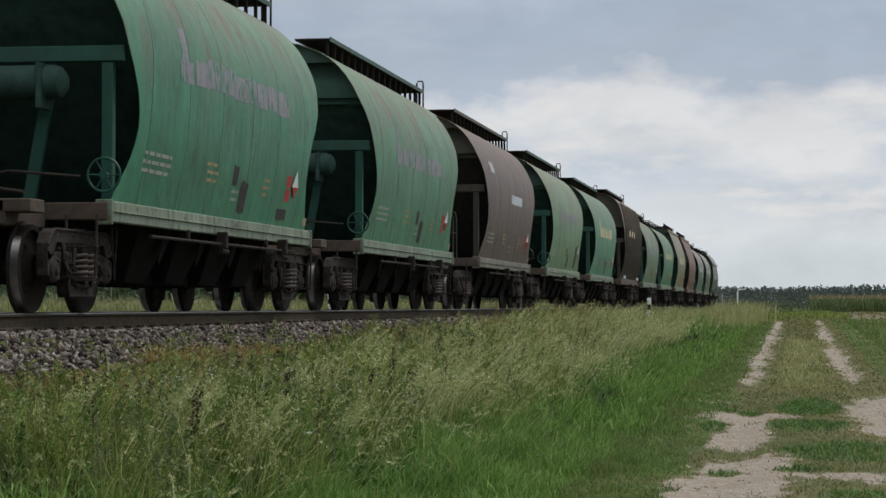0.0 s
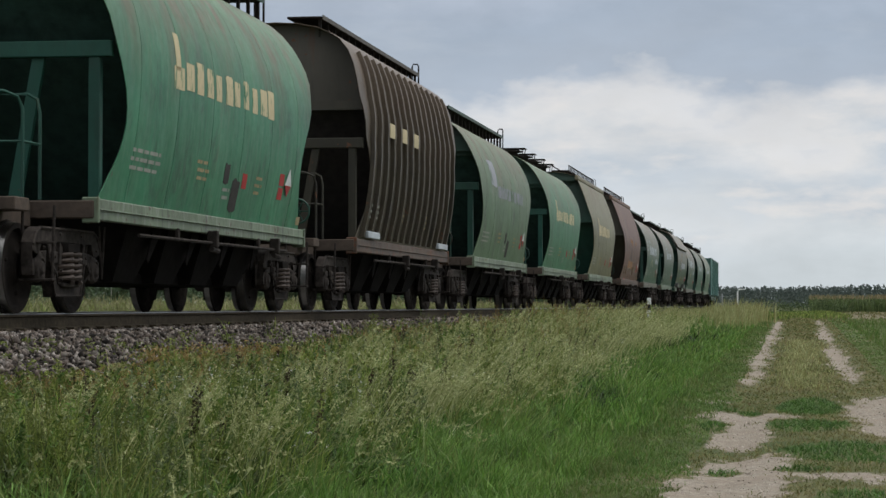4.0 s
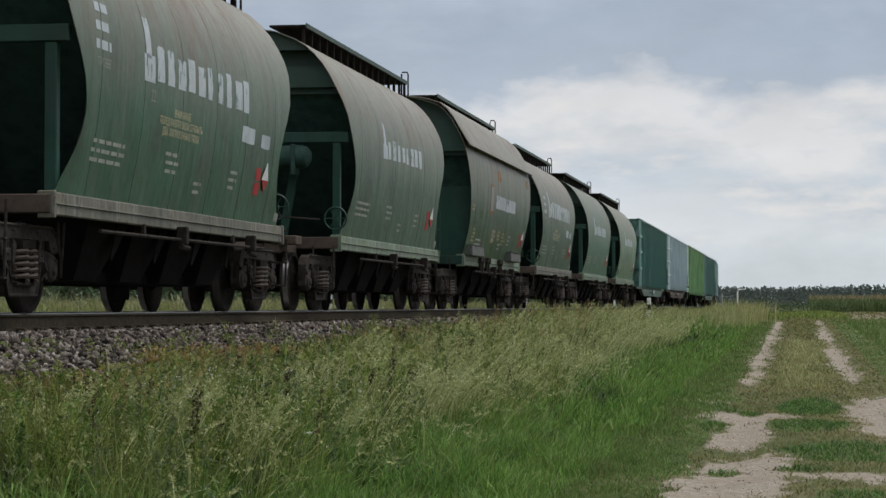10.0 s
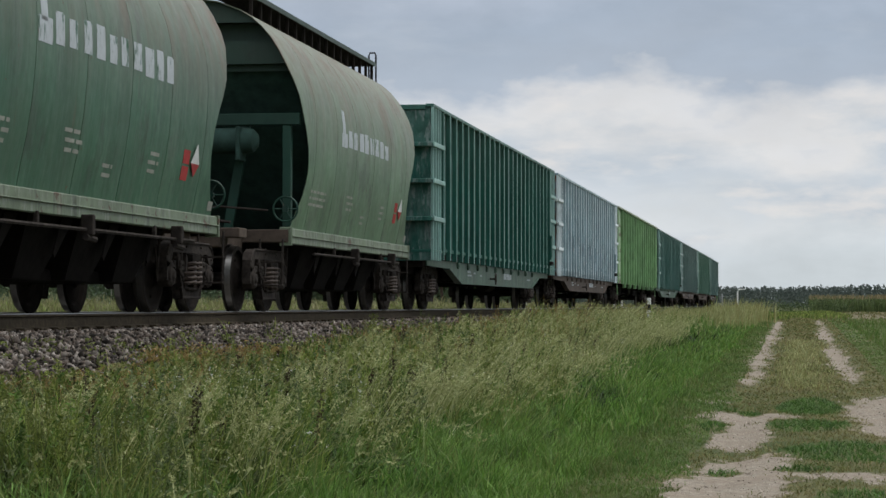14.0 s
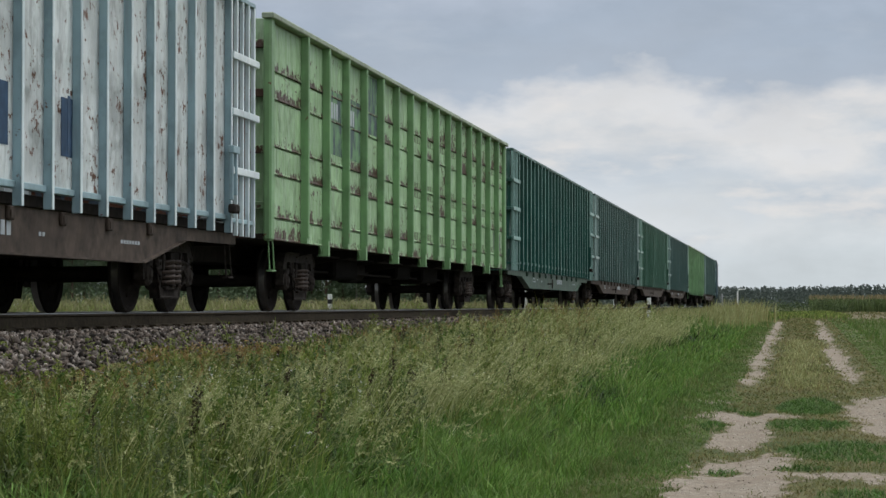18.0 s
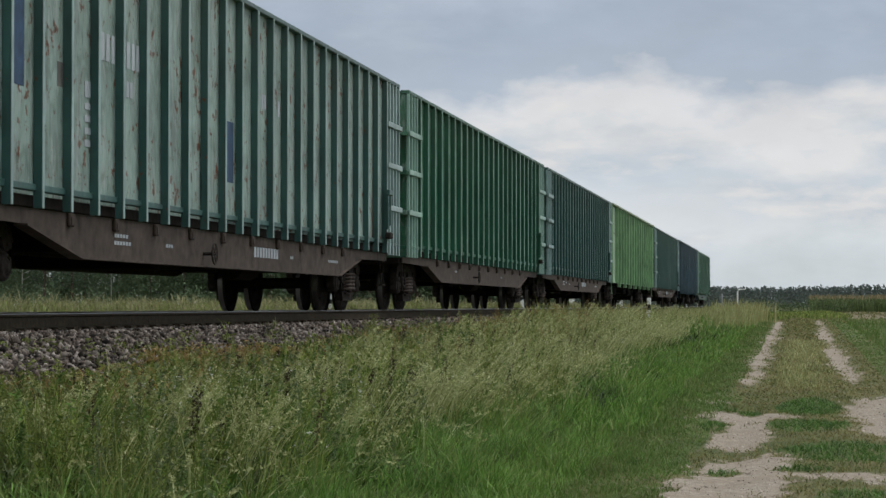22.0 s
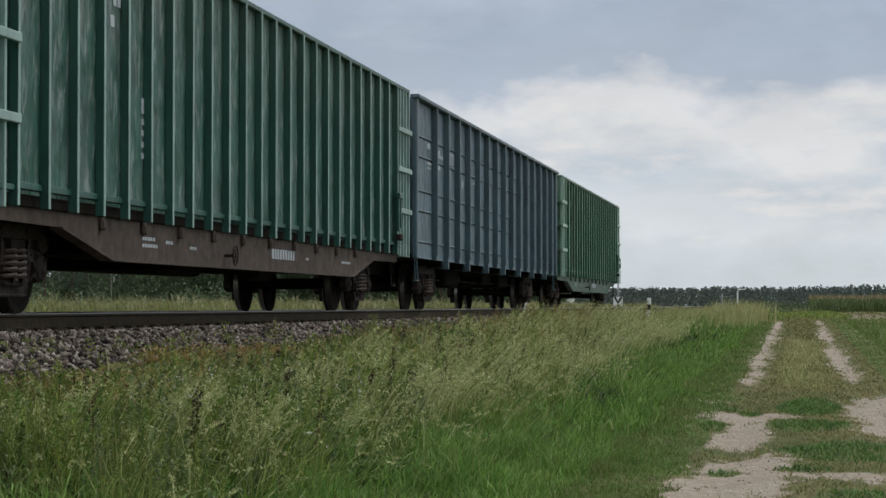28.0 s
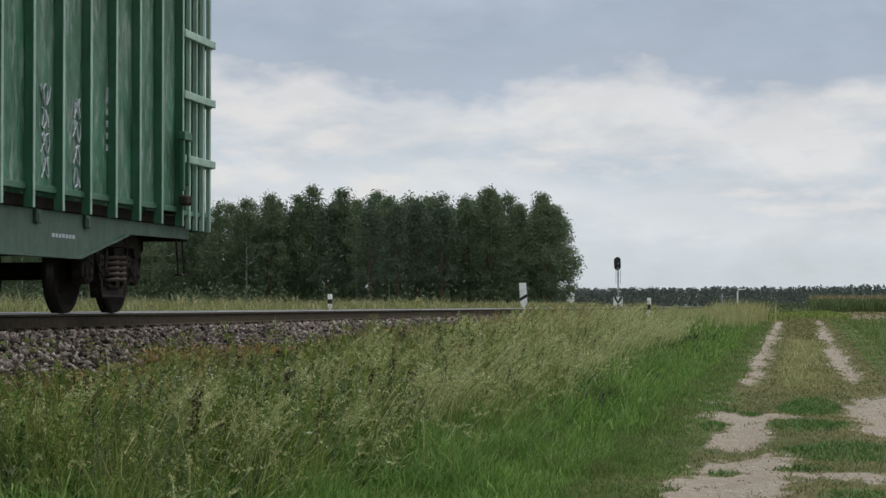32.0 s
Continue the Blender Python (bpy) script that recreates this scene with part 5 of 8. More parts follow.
# -------------------------------------------------------- tall panelled gondola
def gondola(length, paint, post_paint, label, stripped=None, rail_paint=None, bands=None):
    w = thing("tall_gondola_wagon", label, "gondola wagon", "freight wagons of the train")
    h = length / 2
    posts = [-h + 2.43 + 1.592 * j for j in range(15)]
    edges = [-h + 0.30] + posts + [h]
    rows = [1.02, 1.34, 1.96, 2.36, 3.04, 3.44, TOP - 0.02]
    for k, (e0, e1) in enumerate(zip(edges, edges[1:])):
        hw = (e1 - e0) / 2 - 0.01
        for z0, z1 in zip(rows, rows[1:]):
            bad = stripped and (z0 > 3.4 and k > 8 or z0 > 2.9 and k in (11, 13) or 1.8 < z0 < 2.5 and k in (9, 12))
            part("wall_panel", stored("wall_panel%.2f%.2f" % (round(z1 - z0, 2), hw), lambda: Shape().prism([(1.455, 0.0), (1.490, 0.0), (1.494, 0.010), (1.490, 0.024), (1.478, 0.034), (1.478, z1 - z0 - 0.034), (1.466, z1 - z0 - 0.022), (1.455, z1 - z0 - 0.022)], -hw, hw, "y"), paint), stripped if bad else paint, w).location = (0, (e0 + e1) / 2, z0)
        if stripped and k > 6:
            # flaked bands along the pressed ribs
            for z, tall in ((1.39, 0.14), (2.20, 0.13), (2.41, 0.10), (3.28, 0.13)):
                part("flaked_band", stored("flaked_band%.2f%.2f" % (hw, tall), lambda: Shape().box(1.4782, 1.4802, -hw + 0.06, hw - 0.03, 0.0, tall, 0), bands), bands, w, "band of flaked paint over dark rust").location = (0, (e0 + e1) / 2, z)
    part("inner_wall", stored("inner_wall", lambda: Shape().box(1.43, 1.45, -h + 0.25, h, 1.12, TOP - 0.02, 0), paint), paint, w)
    part("far_wall", stored("far_wall", lambda: Shape().box(-1.50, -1.45, -h, h, 1.12, TOP - 0.02, 0), paint), paint, w)
    for k, yy in enumerate(posts):
        low = 0.86 if k % 2 else 1.02
        part("post", stored("post%.2f" % low, lambda: Shape().box(1.47, 1.60, -0.050, 0.050, max(low, 1.10), TOP - 0.02, 0.012).prism([(-0.070, 1.12), (0.070, 1.12), (0.065, low), (-0.065, low)], 1.42, 1.58), post_paint), post_paint, w).location = (0, yy, 0)
        if low < 1:
            part("gusset", stored("gusset", lambda: Shape().prism([(-0.34, 1.12), (-0.08, 1.12), (-0.08, 0.90)], 1.46, 1.48), post_paint), post_paint, w).location = (0, yy, 0)
    for sg in (1, -1):
        a, b = sorted((sg * 1.43, sg * 1.61))
        part("top_rail", stored("gon_top%d" % sg, lambda: Shape().box(a, b, -h, h, TOP - 0.03, TOP + 0.05, 0.012), post_paint), rail_paint or post_paint, w)
    for ey in (-1, 1):
        e0, e1 = sorted((ey * (h - 0.31), ey * (h - 0.26)))
        part("end_wall", stored("gon_end%d" % ey, lambda: Shape().box(-1.48, 1.46, e0, e1, 1.08, TOP, 0.01), paint), paint, w)
        for z in (1.5, 2.3, 3.1, 3.8):
            part("end_rib", stored("gon_rib%d" % ey, lambda: Shape().box(-1.48, 1.46, min(ey * (h - 0.25), ey * (h - 0.17)), max(ey * (h - 0.25), ey * (h - 0.17)), -0.06, 0.06, 0.012), paint), paint, w).location = (0, 0, z)
        part("corner_post", stored("gon_corner%d" % ey, lambda: Shape().box(1.44, 1.56, min(ey * (h - 0.30), ey * (h - 0.06)), max(ey * (h - 0.30), ey * (h - 0.06)), 1.0, TOP, 0.03), post_paint), post_paint, w)
        bogie(w, ey * 9.25)
        coupler(w, ey * (h - 0.35), ey)
        stirrup(w, 1.46, ey * (h - 0.45), 0.58, 1.08, post_paint)
    part("floor", stored("gon_floor", lambda: Shape().box(-1.44, 1.44, -h + 0.05, h - 0.05, 1.02, 1.10, 0), IRON), IRON, w)
    part("centre_sill", stored("gon_sill", lambda: Shape().box(-0.35, 0.35, -h + 0.1, h - 0.1, 0.72, 1.03, 0.01), IRON), IRON, w)
    for key, y0, y1, z0, z1 in (("a", 0.6, 2.2, 0.62, 0.98), ("b", -5.6, -3.6, 0.55, 1.0), ("c", 3.8, 5.8, 0.58, 1.0)):
        part("cross_frame", stored("gon_cross_" + key, lambda: Shape().box(-0.95, 0.95, y0, y1, z0, z1, 0.05), BLACK_STEEL), BLACK_STEEL, w)
    part("centre_keel", stored("gon_keel", lambda: Shape().box(-0.25, 0.25, -8, 8, 0.58, 0.72, 0.02), BLACK_STEEL), BLACK_STEEL, w)
    for key, x, yy, z in (("a", 0.8, 7.5, 0.66), ("b", 1.1, 8.0, 0.9)):
        part("pull_rod", stored("gon_rod_" + key, lambda: Shape().tube([(x, -yy, z), (x, yy, z)], 0.022, 6), IRON), IRON, w)
    part("air_tank", stored("gon_tank", lambda: Shape().lathe([(-0.5, 0.05), (-0.45, 0.2), (0.45, 0.2), (0.5, 0.05)], (0.5, -2.0, 0.72), 14, "y"), IRON), IRON, w)
    for yy in posts[1::2]:
        part("cross_bearer", stored("gon_bearer", lambda: Shape().prism([(-1.42, 1.03), (1.42, 1.03), (1.42, 0.92), (0.35, 0.74), (-0.35, 0.74), (-1.42, 0.92)], -0.05, 0.05, "y"), IRON), IRON, w).location = (0, yy, 0)
    return w


# ---------------------------------------------------------------- the train
PLATFORM = dusty("rusty_brown_platform", (0.080, 0.060, 0.046), 9, 0.85)
# green darkened to imitate shade in the recessed hopper ends
SHADE_PAINT = dusty("recess_shade_green", (0.027, 0.060, 0.049), 5, 0.9)
PATCHGREY = dusty("dark_grey_panel_paint", (0.105, 0.108, 0.098), 5, 0.7)
FLATFRAME = dusty("dull_brown_frame", (0.072, 0.054, 0.043), 5, 0.8, vary=0.5)
STENCIL = dusty("faded_stencil", (0.30, 0.31, 0.27), 5, 0.8, 0, 0.15)
STENCIL_WARM = dusty("faded_warm_stencil", (0.33, 0.27, 0.15), 14, 0.8, 0, 0.35)
TRAIN = []       # (wagon, centre along the train, half the bogie distance)


def c(r, g, b, k=1.0):
    return tint(srgb(r, g, b), k)


HOPPER_RGB = []


def build_hoppers():
    pale = painted("sill_pale_green", c(108, 122, 100), 41, 0.30, 0.15, 0.5, chalk=0.6, rusty=(0.06, 0.036, 0.024))
    grey = painted("sill_grey", c(100, 98, 84), 42, 0.32, 0.15, 0.5, chalk=0.5, rusty=(0.06, 0.036, 0.024))
    brown = painted("sill_brown", c(84, 68, 56), 43, 0.4, 0.12, 0.5)
    frame_a = painted("frame_green", c(30, 74, 62), 44, 0.08, 0.1, 0.15)
    frame_b = painted("frame_dark", c(48, 46, 36), 45, 0.2, 0.2, 0.2)
    frame_c = painted("frame_deep_green", c(27, 62, 51), 46, 0.08, 0.1, 0.15)
    rows = [
        # rear end, paint, sill, frame, front end, extras, label
        (-14.72, (90, 120, 105), pale, frame_a, "wheel", {}, "green rounded grain hopper wagon with a pale sill"),
        (0.0, (52, 118, 88), pale, frame_a, "wheel", {}, "teal-green rounded grain hopper wagon with faded spray paint"),
        (14.72, (64, 120, 88), pale, frame_a, "wheel", {}, "light green grain hopper wagon with a mauve sprayed band"),
        (29.44, (80, 63, 54), grey, frame_b, "rail", dict(board="long"), "dull brown rounded grain hopper wagon with a white block of lettering"),
        (44.16, (92, 126, 90), pale, frame_a, "wheel", {}, "sage green grain hopper wagon with dark repair patches"),
        (58.88, (56, 122, 90), pale, frame_a, "rail", {}, "teal-green grain hopper wagon with cream lettering"),
        (73.47, (72, 66, 54), brown, frame_b, "rail", dict(ribbed=True), "black-brown ribbed grain hopper wagon"),
        (87.85, (80, 108, 78), pale, frame_c, "rail", {}, "grey-green faded grain hopper wagon"),
        (102.6, (50, 112, 78), pale, frame_a, "rail", dict(board="none", hatches=4), "green grain hopper wagon with cream lettering and round roof hatches"),
        (117.6, (106, 106, 76), pale, frame_c, "rail", dict(board="lattice", tall=True), "olive-brown dusty grain hopper wagon with cream lettering"),
        (132.8, (100, 68, 52), brown, frame_b, "rail", dict(board="lattice", tall=True), "rust-brown streaked grain hopper wagon with orange patches"),
        (147.5, (48, 86, 62), grey, frame_c, "rail", {}, "dark green grain hopper wagon with white lettering"),
        (162.2, (62, 90, 70), pale, frame_c, "wheel", {}, "dusty green-grey grain hopper wagon with white lettering"),
        (176.3, (42, 72, 46), pale, frame_c, "rail", dict(eaves=True, closed=True), "olive-grey hopper wagon with an overhanging roof sheet"),
        (190.75, (46, 78, 56), grey, frame_c, "wheel", {}, "dark green grain hopper wagon with tall white lettering"),
        (205.47, (60, 101, 78), pale, frame_c, "rail", {}, "mid green grain hopper wagon with faded white lettering"),
        (220.19, (90, 120, 92), pale, frame_c, "wheel", {}, "green grain hopper wagon next to the chip wagons"),
    ]
    out = []
    for k, (q, rgb, sill, frame_paint, end, extra, label) in enumerate(rows):
        browny = rgb[0] > rgb[1]
        HOPPER_RGB.append(rgb)
        paint = painted("hopper_paint", c(*rgb), k + 1, 0.12 if not browny else 0.16, 0.30 if k == 10 else 0.55 if browny else 1.0 if k in (11, 12, 13, 14) else 0.70 if k > 14 else 0.78 if k == 9 else 0.55, 0.2 if k != 10 else 0.8, dark=(0.020, 0.014, 0.011) if browny else (0.035, 0.030, 0.022), rough=0.44, crown=0.0 if k == 6 else 0.8, scuff=0.3 if k == 10 else 0.95 if k in (3, 9, 11, 12, 14) else 0.8, soot=(0.24, 0.175, 0.13) if browny else (0.265, 0.245, 0.205) if k >= 11 else (0.25, 0.235, 0.155), runs=0.0 if k == 10 else 0.15, settle=0.33 if k >= 11 else 0.45, drips=(2.9, 3.4) if k == 10 else None)
        # brown wagons get a brown-black slope sheet as their recess shade
        w = hopper(paint, sill, frame_paint, end, label=label, shade=PATCHDARK if browny else None, **extra)
        TRAIN.append((w, q - 5.15, 5.15))
        out.append(w)
    return out


def dress_hoppers(ws):
    lilac = worn("pale_lilac_spray", (0.31, 0.32, 0.35), c(80, 108, 78), 0.84, 3.0)
    base = [c(*rgb) for rgb in HOPPER_RGB]
    words = {1: (MAUVE, -2.4, 3.3, 2.86, 3.22, 9), 2: (MAUVE, -2.2, 3.0, 2.78, 3.12, 8), 4: (MAUVE, -2.2, 3.2, 2.80, 3.12, 9), 5: (CREAM, -2.2, 3.0, 2.75, 3.12, 11),
             8: (CREAM, -2.3, 3.1, 2.78, 3.12, 11), 9: (CREAM, -2.0, 2.7, 2.78, 3.16, 10), 11: (PALE, -2.0, 3.0, 2.72, 3.15, 11), 12: (PALE, -1.6, 2.6, 2.80, 3.15, 9),
             14: (PALE, -2.6, 3.6, 2.80, 3.25, 12), 15: (PALE, -1.9, 3.0, 2.75, 3.10, 11), 16: (PALE, -1.6, 2.6, 2.75, 3.05, 9)}
    for k, w in enumerate(ws):
        if k != 6:
            hazard(w, 4.40 if k == 13 else 3.55, 1.83)
        mark = STENCIL if k >= 11 else STENCIL_WARM
        if k in words:
            m, y0, y1, z0, z1, n = words[k]
            over = {MAUVE: (0.25, 0.23, 0.265), CREAM: (0.58, 0.49, 0.30), PALE: (0.46, 0.50, 0.53)}[m]
            bars(w, worn("worn_letter_paint", over, base[k], 0.76 if m is MAUVE else 0.86, 9.0 if m is MAUVE else 6.0), y0 - 0.45, y1 - 0.35, z0 - 0.06, z1 - 0.04, n, 1.02 if m is MAUVE else 0.70)
        if k == 13:
            stamp(w, mark, -3.95, -3.0, 1.64, 2)
        elif k != 10:
            stamp(w, STENCIL, -4.15, -2.9, 1.86, 3)
        stamp(w, mark, -1.35, -0.7, 1.90, 3)
        stamp(w, mark, 1.75, 2.3, 1.86, 3)
        stamp(w, STENCIL, 0.1, 0.5, 1.62, 2)
        if k in (11, 14):
            lettering(w, "ВНИМАНИЕ\nПЕРЕД РАЗГРУЗКОЙ ОТКРЫТЬ\nДВА ЗАГРУЗОЧНЫХ ЛЮКА", -0.8, 2.32, 0.125, CREAM, label="three lines of cream stencilled words")
            lettering(w, "ПРОБЕГ", -4.0, 2.62, 0.13, STENCIL, label="small stencilled word")
            lettering(w, "22", -2.1, 2.42, 0.2, STENCIL, label="small stencilled number")
        decal(w, "sill_stencil", mark, 4.75, 4.98, 1.30, 1.42)
        if k in (1, 2, 4, 5, 7):
            ragged(w, "repair_patch", PATCHDARK, 0.55, 0.95, 1.30, 1.78, "dark brown repair patch")
            ragged(w, "repair_patch", PATCHDARK, 0.05, 0.32, 1.66, 1.95, "dark brown repair patch")
        if k in (1, 4):
            ragged(w, "repair_patch", PATCHDARK, 2.9, 3.5, 1.32, 2.1 if k == 4 else 1.5, "dark brown repair patch")
        if k in (5, 8, 9):
            decal(w, "repair_patch", RED, 1.05, 1.30, 1.66, 1.86, "small red painted square")
        if k == 3:
            ragged(w, "whitewash_patch", PALE, -0.2, 2.0, 2.70, 2.96, "block of dabbed white paint")
            for y0 in (-3.7, -3.35):
                ragged(w, "whitewash_patch", PALE, y0, y0 + 0.24, 3.32, 3.62, "dabbed white paint")
            lettering(w, "33", -4.2, 3.52, 0.24, STENCIL, label="small stencilled number")
        if k == 7:
            faint = worn("faint_lilac_spray", (0.25, 0.255, 0.285), base[k], 0.72, 3.0)
            for y0, y1, z0, z1, mat in ((-3.1, -2.05, 2.98, 3.66, lilac), (-2.03, 3.1, 2.74, 3.06, faint)):
                ragged(w, "sprayed_patch", mat, y0, y1, z0, z1, "pale lilac sprayed patch")
        if k == 10:
            for y0, y1, z0, z1 in ((-2.2, -0.95, 1.74, 2.10), (-0.75, 0.35, 1.72, 2.06), (-1.35, -0.55, 2.86, 3.05), (-0.45, 0.1, 2.74, 3.02), (1.55, 2.15, 2.78, 2.98)):
                ragged(w, "bare_patch", ORANGE, y0, y1, z0, z1, "orange patch of bared primer")
            decal(w, "paint_dab", dusty("pink_dab", (0.42, 0.20, 0.20), 9, 0.8), -3.2, -2.6, 1.225, 1.30)
            for y0 in (-4.0, -3.0, 0.6, 1.0):
                ragged(w, "yellowish_stain", dusty("yellow_stain", (0.115, 0.080, 0.042), 5, 0.9, 0, 0.5), y0, y0 + 0.5, 1.45, 1.85, "worn yellow paint")
        if k == 13:
            decal(w, "bare_patch", ORANGE, -2.36, -1.72, 2.28, 2.98, "orange border of a painted-out sign")
            decal(w, "painted_out_sign", worn("grey_sign_paint", (0.24, 0.25, 0.25), base[k], 0.8), -2.26, -1.80, 2.35, 2.93, "grey painted-out sign", 0.0065)
            ragged(w, "whitewash_patch", worn("broad_whitewash", (0.40, 0.42, 0.45), base[k], 0.90), -1.32, 2.45, 2.42, 2.77, "broad block of whitewash over a word")
            ragged(w, "bare_patch", ORANGE, -0.9, -0.3, 3.12, 3.4, "orange patch of bared primer")
            ragged(w, "bare_patch", ORANGE, 5.0, 5.3, 3.22, 3.45, "orange patch of bared primer")
            ragged(w, "repair_patch", dusty("dull_green_dab", (0.075, 0.115, 0.060), 5, 0.8), -3.9, -3.45, 2.10, 2.30, "dull green dab of paint")
            for y0, y1, z1, n in ((-5.3, -4.7, 2.38, 2), (-4.62, -4.1, 1.86, 4), (-1.42, -0.85, 1.92, 4), (-0.4, 0.25, 1.92, 3), (0.5, 1.1, 1.90, 4)):
                stamp(w, STENCIL_WARM, y0, y1, z1, n, 0.085, 0.05)
        if k in (14, 11):
            ragged(w, "whitewash_patch", PALE, 2.2, 2.9, 2.25, 2.5, "dabbed white paint")
            ragged(w, "whitewash_patch", PALE, 3.3, 3.8, 2.25, 2.45, "dabbed white paint")
            stamp(w, PALE, -4.3, -3.7, 3.3, 3, 0.2, 0.1)
        if k == 6:
            for yy in (-3.2, -1.9, -0.6):
                decal(w, "yellow_patch", CREAM, yy, yy + 0.5, 3.1, 3.35, "yellow dab of paint", 0.08)
            part("white_bar", Shape().box(1.46, 1.52, -4.4, -3.3, 1.26, 1.38, 0.01), PALE, w, "white painted step board")
            part("white_bar", Shape().box(1.46, 1.52, 3.5, 4.7, 1.26, 1.38, 0.01), PALE, w, "white painted step board")


def build_chips():
    C, G = 23.5, 26.5
    rows = [
        ("C", 222.4, (38, 94, 83), (40, 98, 86), "dark teal ribbed chip wagon with a caged end"),
        ("C", 246.93, (208, 216, 216), (146, 172, 180), "pale blue ribbed chip wagon with chipped paint and blue patches"),
        ("G", 271.47, (156, 190, 144), (124, 164, 114), "light green tall gondola wagon with rust along the panels"),
        ("C", 299.02, (36, 90, 80), (38, 92, 82), "dark teal-green ribbed chip wagon"),
        ("C", 323.55, (136, 158, 149), (58, 92, 86), "weathered grey-teal ribbed chip wagon"),
        ("C", 348.08, (48, 106, 78), (42, 94, 72), "bottle green ribbed chip wagon"),
        ("C", 372.61, (40, 84, 76), (42, 84, 77), "dark green ribbed chip wagon"),
        ("G", 397.14, (142, 174, 138), (122, 160, 116), "light green tall gondola wagon with clean panels"),
        ("C", 424.69, (50, 92, 80), (44, 84, 74), "deep green ribbed chip wagon on a brown frame"),
        ("G", 449.22, (80, 102, 112), (70, 92, 100), "blue-grey tall gondola wagon"),
        ("C", 476.77, (58, 104, 80), (52, 98, 74), "green ribbed chip wagon at the end of the train"),
    ]
    out = []
    for k, (kind, q, wall, rib, label) in enumerate(rows):
        rusty = {1: 0.34, 2: 0.27, 4: 0.34, 7: 0.22}.get(k, 0.06)
        paint = painted("chip_wall_paint", c(*wall), 60 + k, rusty, 0.12, 0.25, fade=(0.45 if k == 9 else 0.25) if kind == "G" else 0.5, rough=0.42, dent=0.9, runs=0.1, bead={2: 0.17, 7: 0.10}.get(k, 0.0), flake={2: 0.03, 7: 0.01}.get(k, 0.0), chalk=0.2 if k == 9 else 0.5 if kind == "G" else 0.8, scuff=0.2 if kind == "G" else 0.5, rusty=(0.048, 0.026, 0.017) if kind == "G" else RUST)
        ribp = painted("chip_rib_paint", c(*rib), 80 + k, rusty * 0.5, 0.12, 0.15, rough=0.40)
        frame_paint = FLATFRAME if k not in (0, 3, 10) else painted("green_grey_frame", c(64, 88, 74), 95 + k, 0.2, 0.1, 0.3)
        if kind == "C":
            w = chip_wagon(C, paint, ribp, frame_paint, label, painted("pale_bar_paint", c(*(int(0.6 * v + 0.2 * sum(rib) / 3 + 104) for v in rib)), 30 + k, 0.05, 0.1, 0.1), painted("rusty_blue_end", c(86, 104, 118), 120, 0.55, 0.1, 0.4) if k == 1 else None, painted("pale_edge_paint", c(*(int(0.66 * v + 0.16 * sum(rib) / 3 + 100) for v in rib)), 130 + k, 0.06, 0.1, 0.1))
            TRAIN.append((w, q + C / 2, 9.2))
        else:
            bared = painted("stripped_wall_paint", c(*wall), 160 + k, 0.46, 0.1, 0.25, fade=0.4, rough=0.5, dent=0.9, bead=0.1, chalk=0.5, rusty=(0.048, 0.026, 0.017)) if k == 2 else None
            w = gondola(G, paint, ribp, label, bared, painted("weathered_rail_paint", c(150, 165, 140), 170 + k, 0.2, 0.1, 0.2) if k != 9 else None, worn("flaked_wall_paint", (0.050, 0.028, 0.019), c(*wall), 0.62, 6.0))
            TRAIN.append((w, q + G / 2, 9.25))
        if kind == "C":
            # stencils on the frame, too worn to read
            for y0, y1, z in ((-5.6, -5.0, 0.86), (-5.6, -4.9, 0.78), (-4.6, -4.2, 0.84), (-3.5, -3.1, 0.80), (1.0, 2.6, 0.78), (3.3, 3.6, 0.80), (6.1, 6.9, 0.80)):
                if (k + int(y0 * 10)) % 3 or k in (1, 8):
                    sh = Shape()
                    big = y0 == 1.0
                    step = 0.17 if big else 0.11
                    for q2 in range(int((y1 - y0) / step)):
                        sh.box(1.412, 1.415, y0 + step * q2, y0 + step * (q2 + 0.7), z - 0.022, z + (0.12 if big else 0.018), 0)
                    part("frame_stencil", sh, PALE, w)
        if k in (4, 8, 10):
            for n2 in range(5):
                y0 = {4: -7.0, 8: -6.0, 10: 7.6}[k]
                part("wall_stencil", Shape().box(1.512, 1.516, y0, y0 + 0.42, 1.75 + 0.13 * n2, 1.82 + 0.13 * n2 + (0.1 if n2 == 4 else 0), 0), PALE, w)
        if k == 4:
            for y0, y1, z0, z1, mat, lab in ((-9.4, -8.9, 2.2, 3.9, PATCHBLUE, "blue sprayed patch"), (-7.9, -7.5, 2.3, 2.55, PATCHGREY, "dark repair patch"), (-1.0, -0.6, 1.7, 2.5, PATCHBLUE, "blue sprayed patch")):
                part("repair_patch", Shape().box(1.5115, 1.5135, y0, y1, z0, z1, 0), mat, w, lab)
            for n2 in range(6):
                y0 = (-6.45 if n2 < 3 else -5.50) + 0.19 * (n2 % 3)
                part("digit_bar", Shape().box(1.5145, 1.5165, y0, y0 + 0.12, 2.72, 3.02, 0), PALE, w)
        if k == 9:
            lettering(w, "2000", -8.22, 3.12, 0.38, PALE, False, 1.480, "white painted number")
        if k == 10:
            door = part("side_door", Shape().box(1.513, 1.54, -8.90, -7.95, 1.32, 3.46, 0.008).box(1.54, 1.555, -8.90, -8.80, 1.32, 3.46, 0.004).box(1.54, 1.555, -8.79, -7.95, 1.98, 2.05, 0.004).box(1.54, 1.555, -8.79, -7.95, 3.38, 3.46, 0.004), paint, w, "plated side door beside the cage")
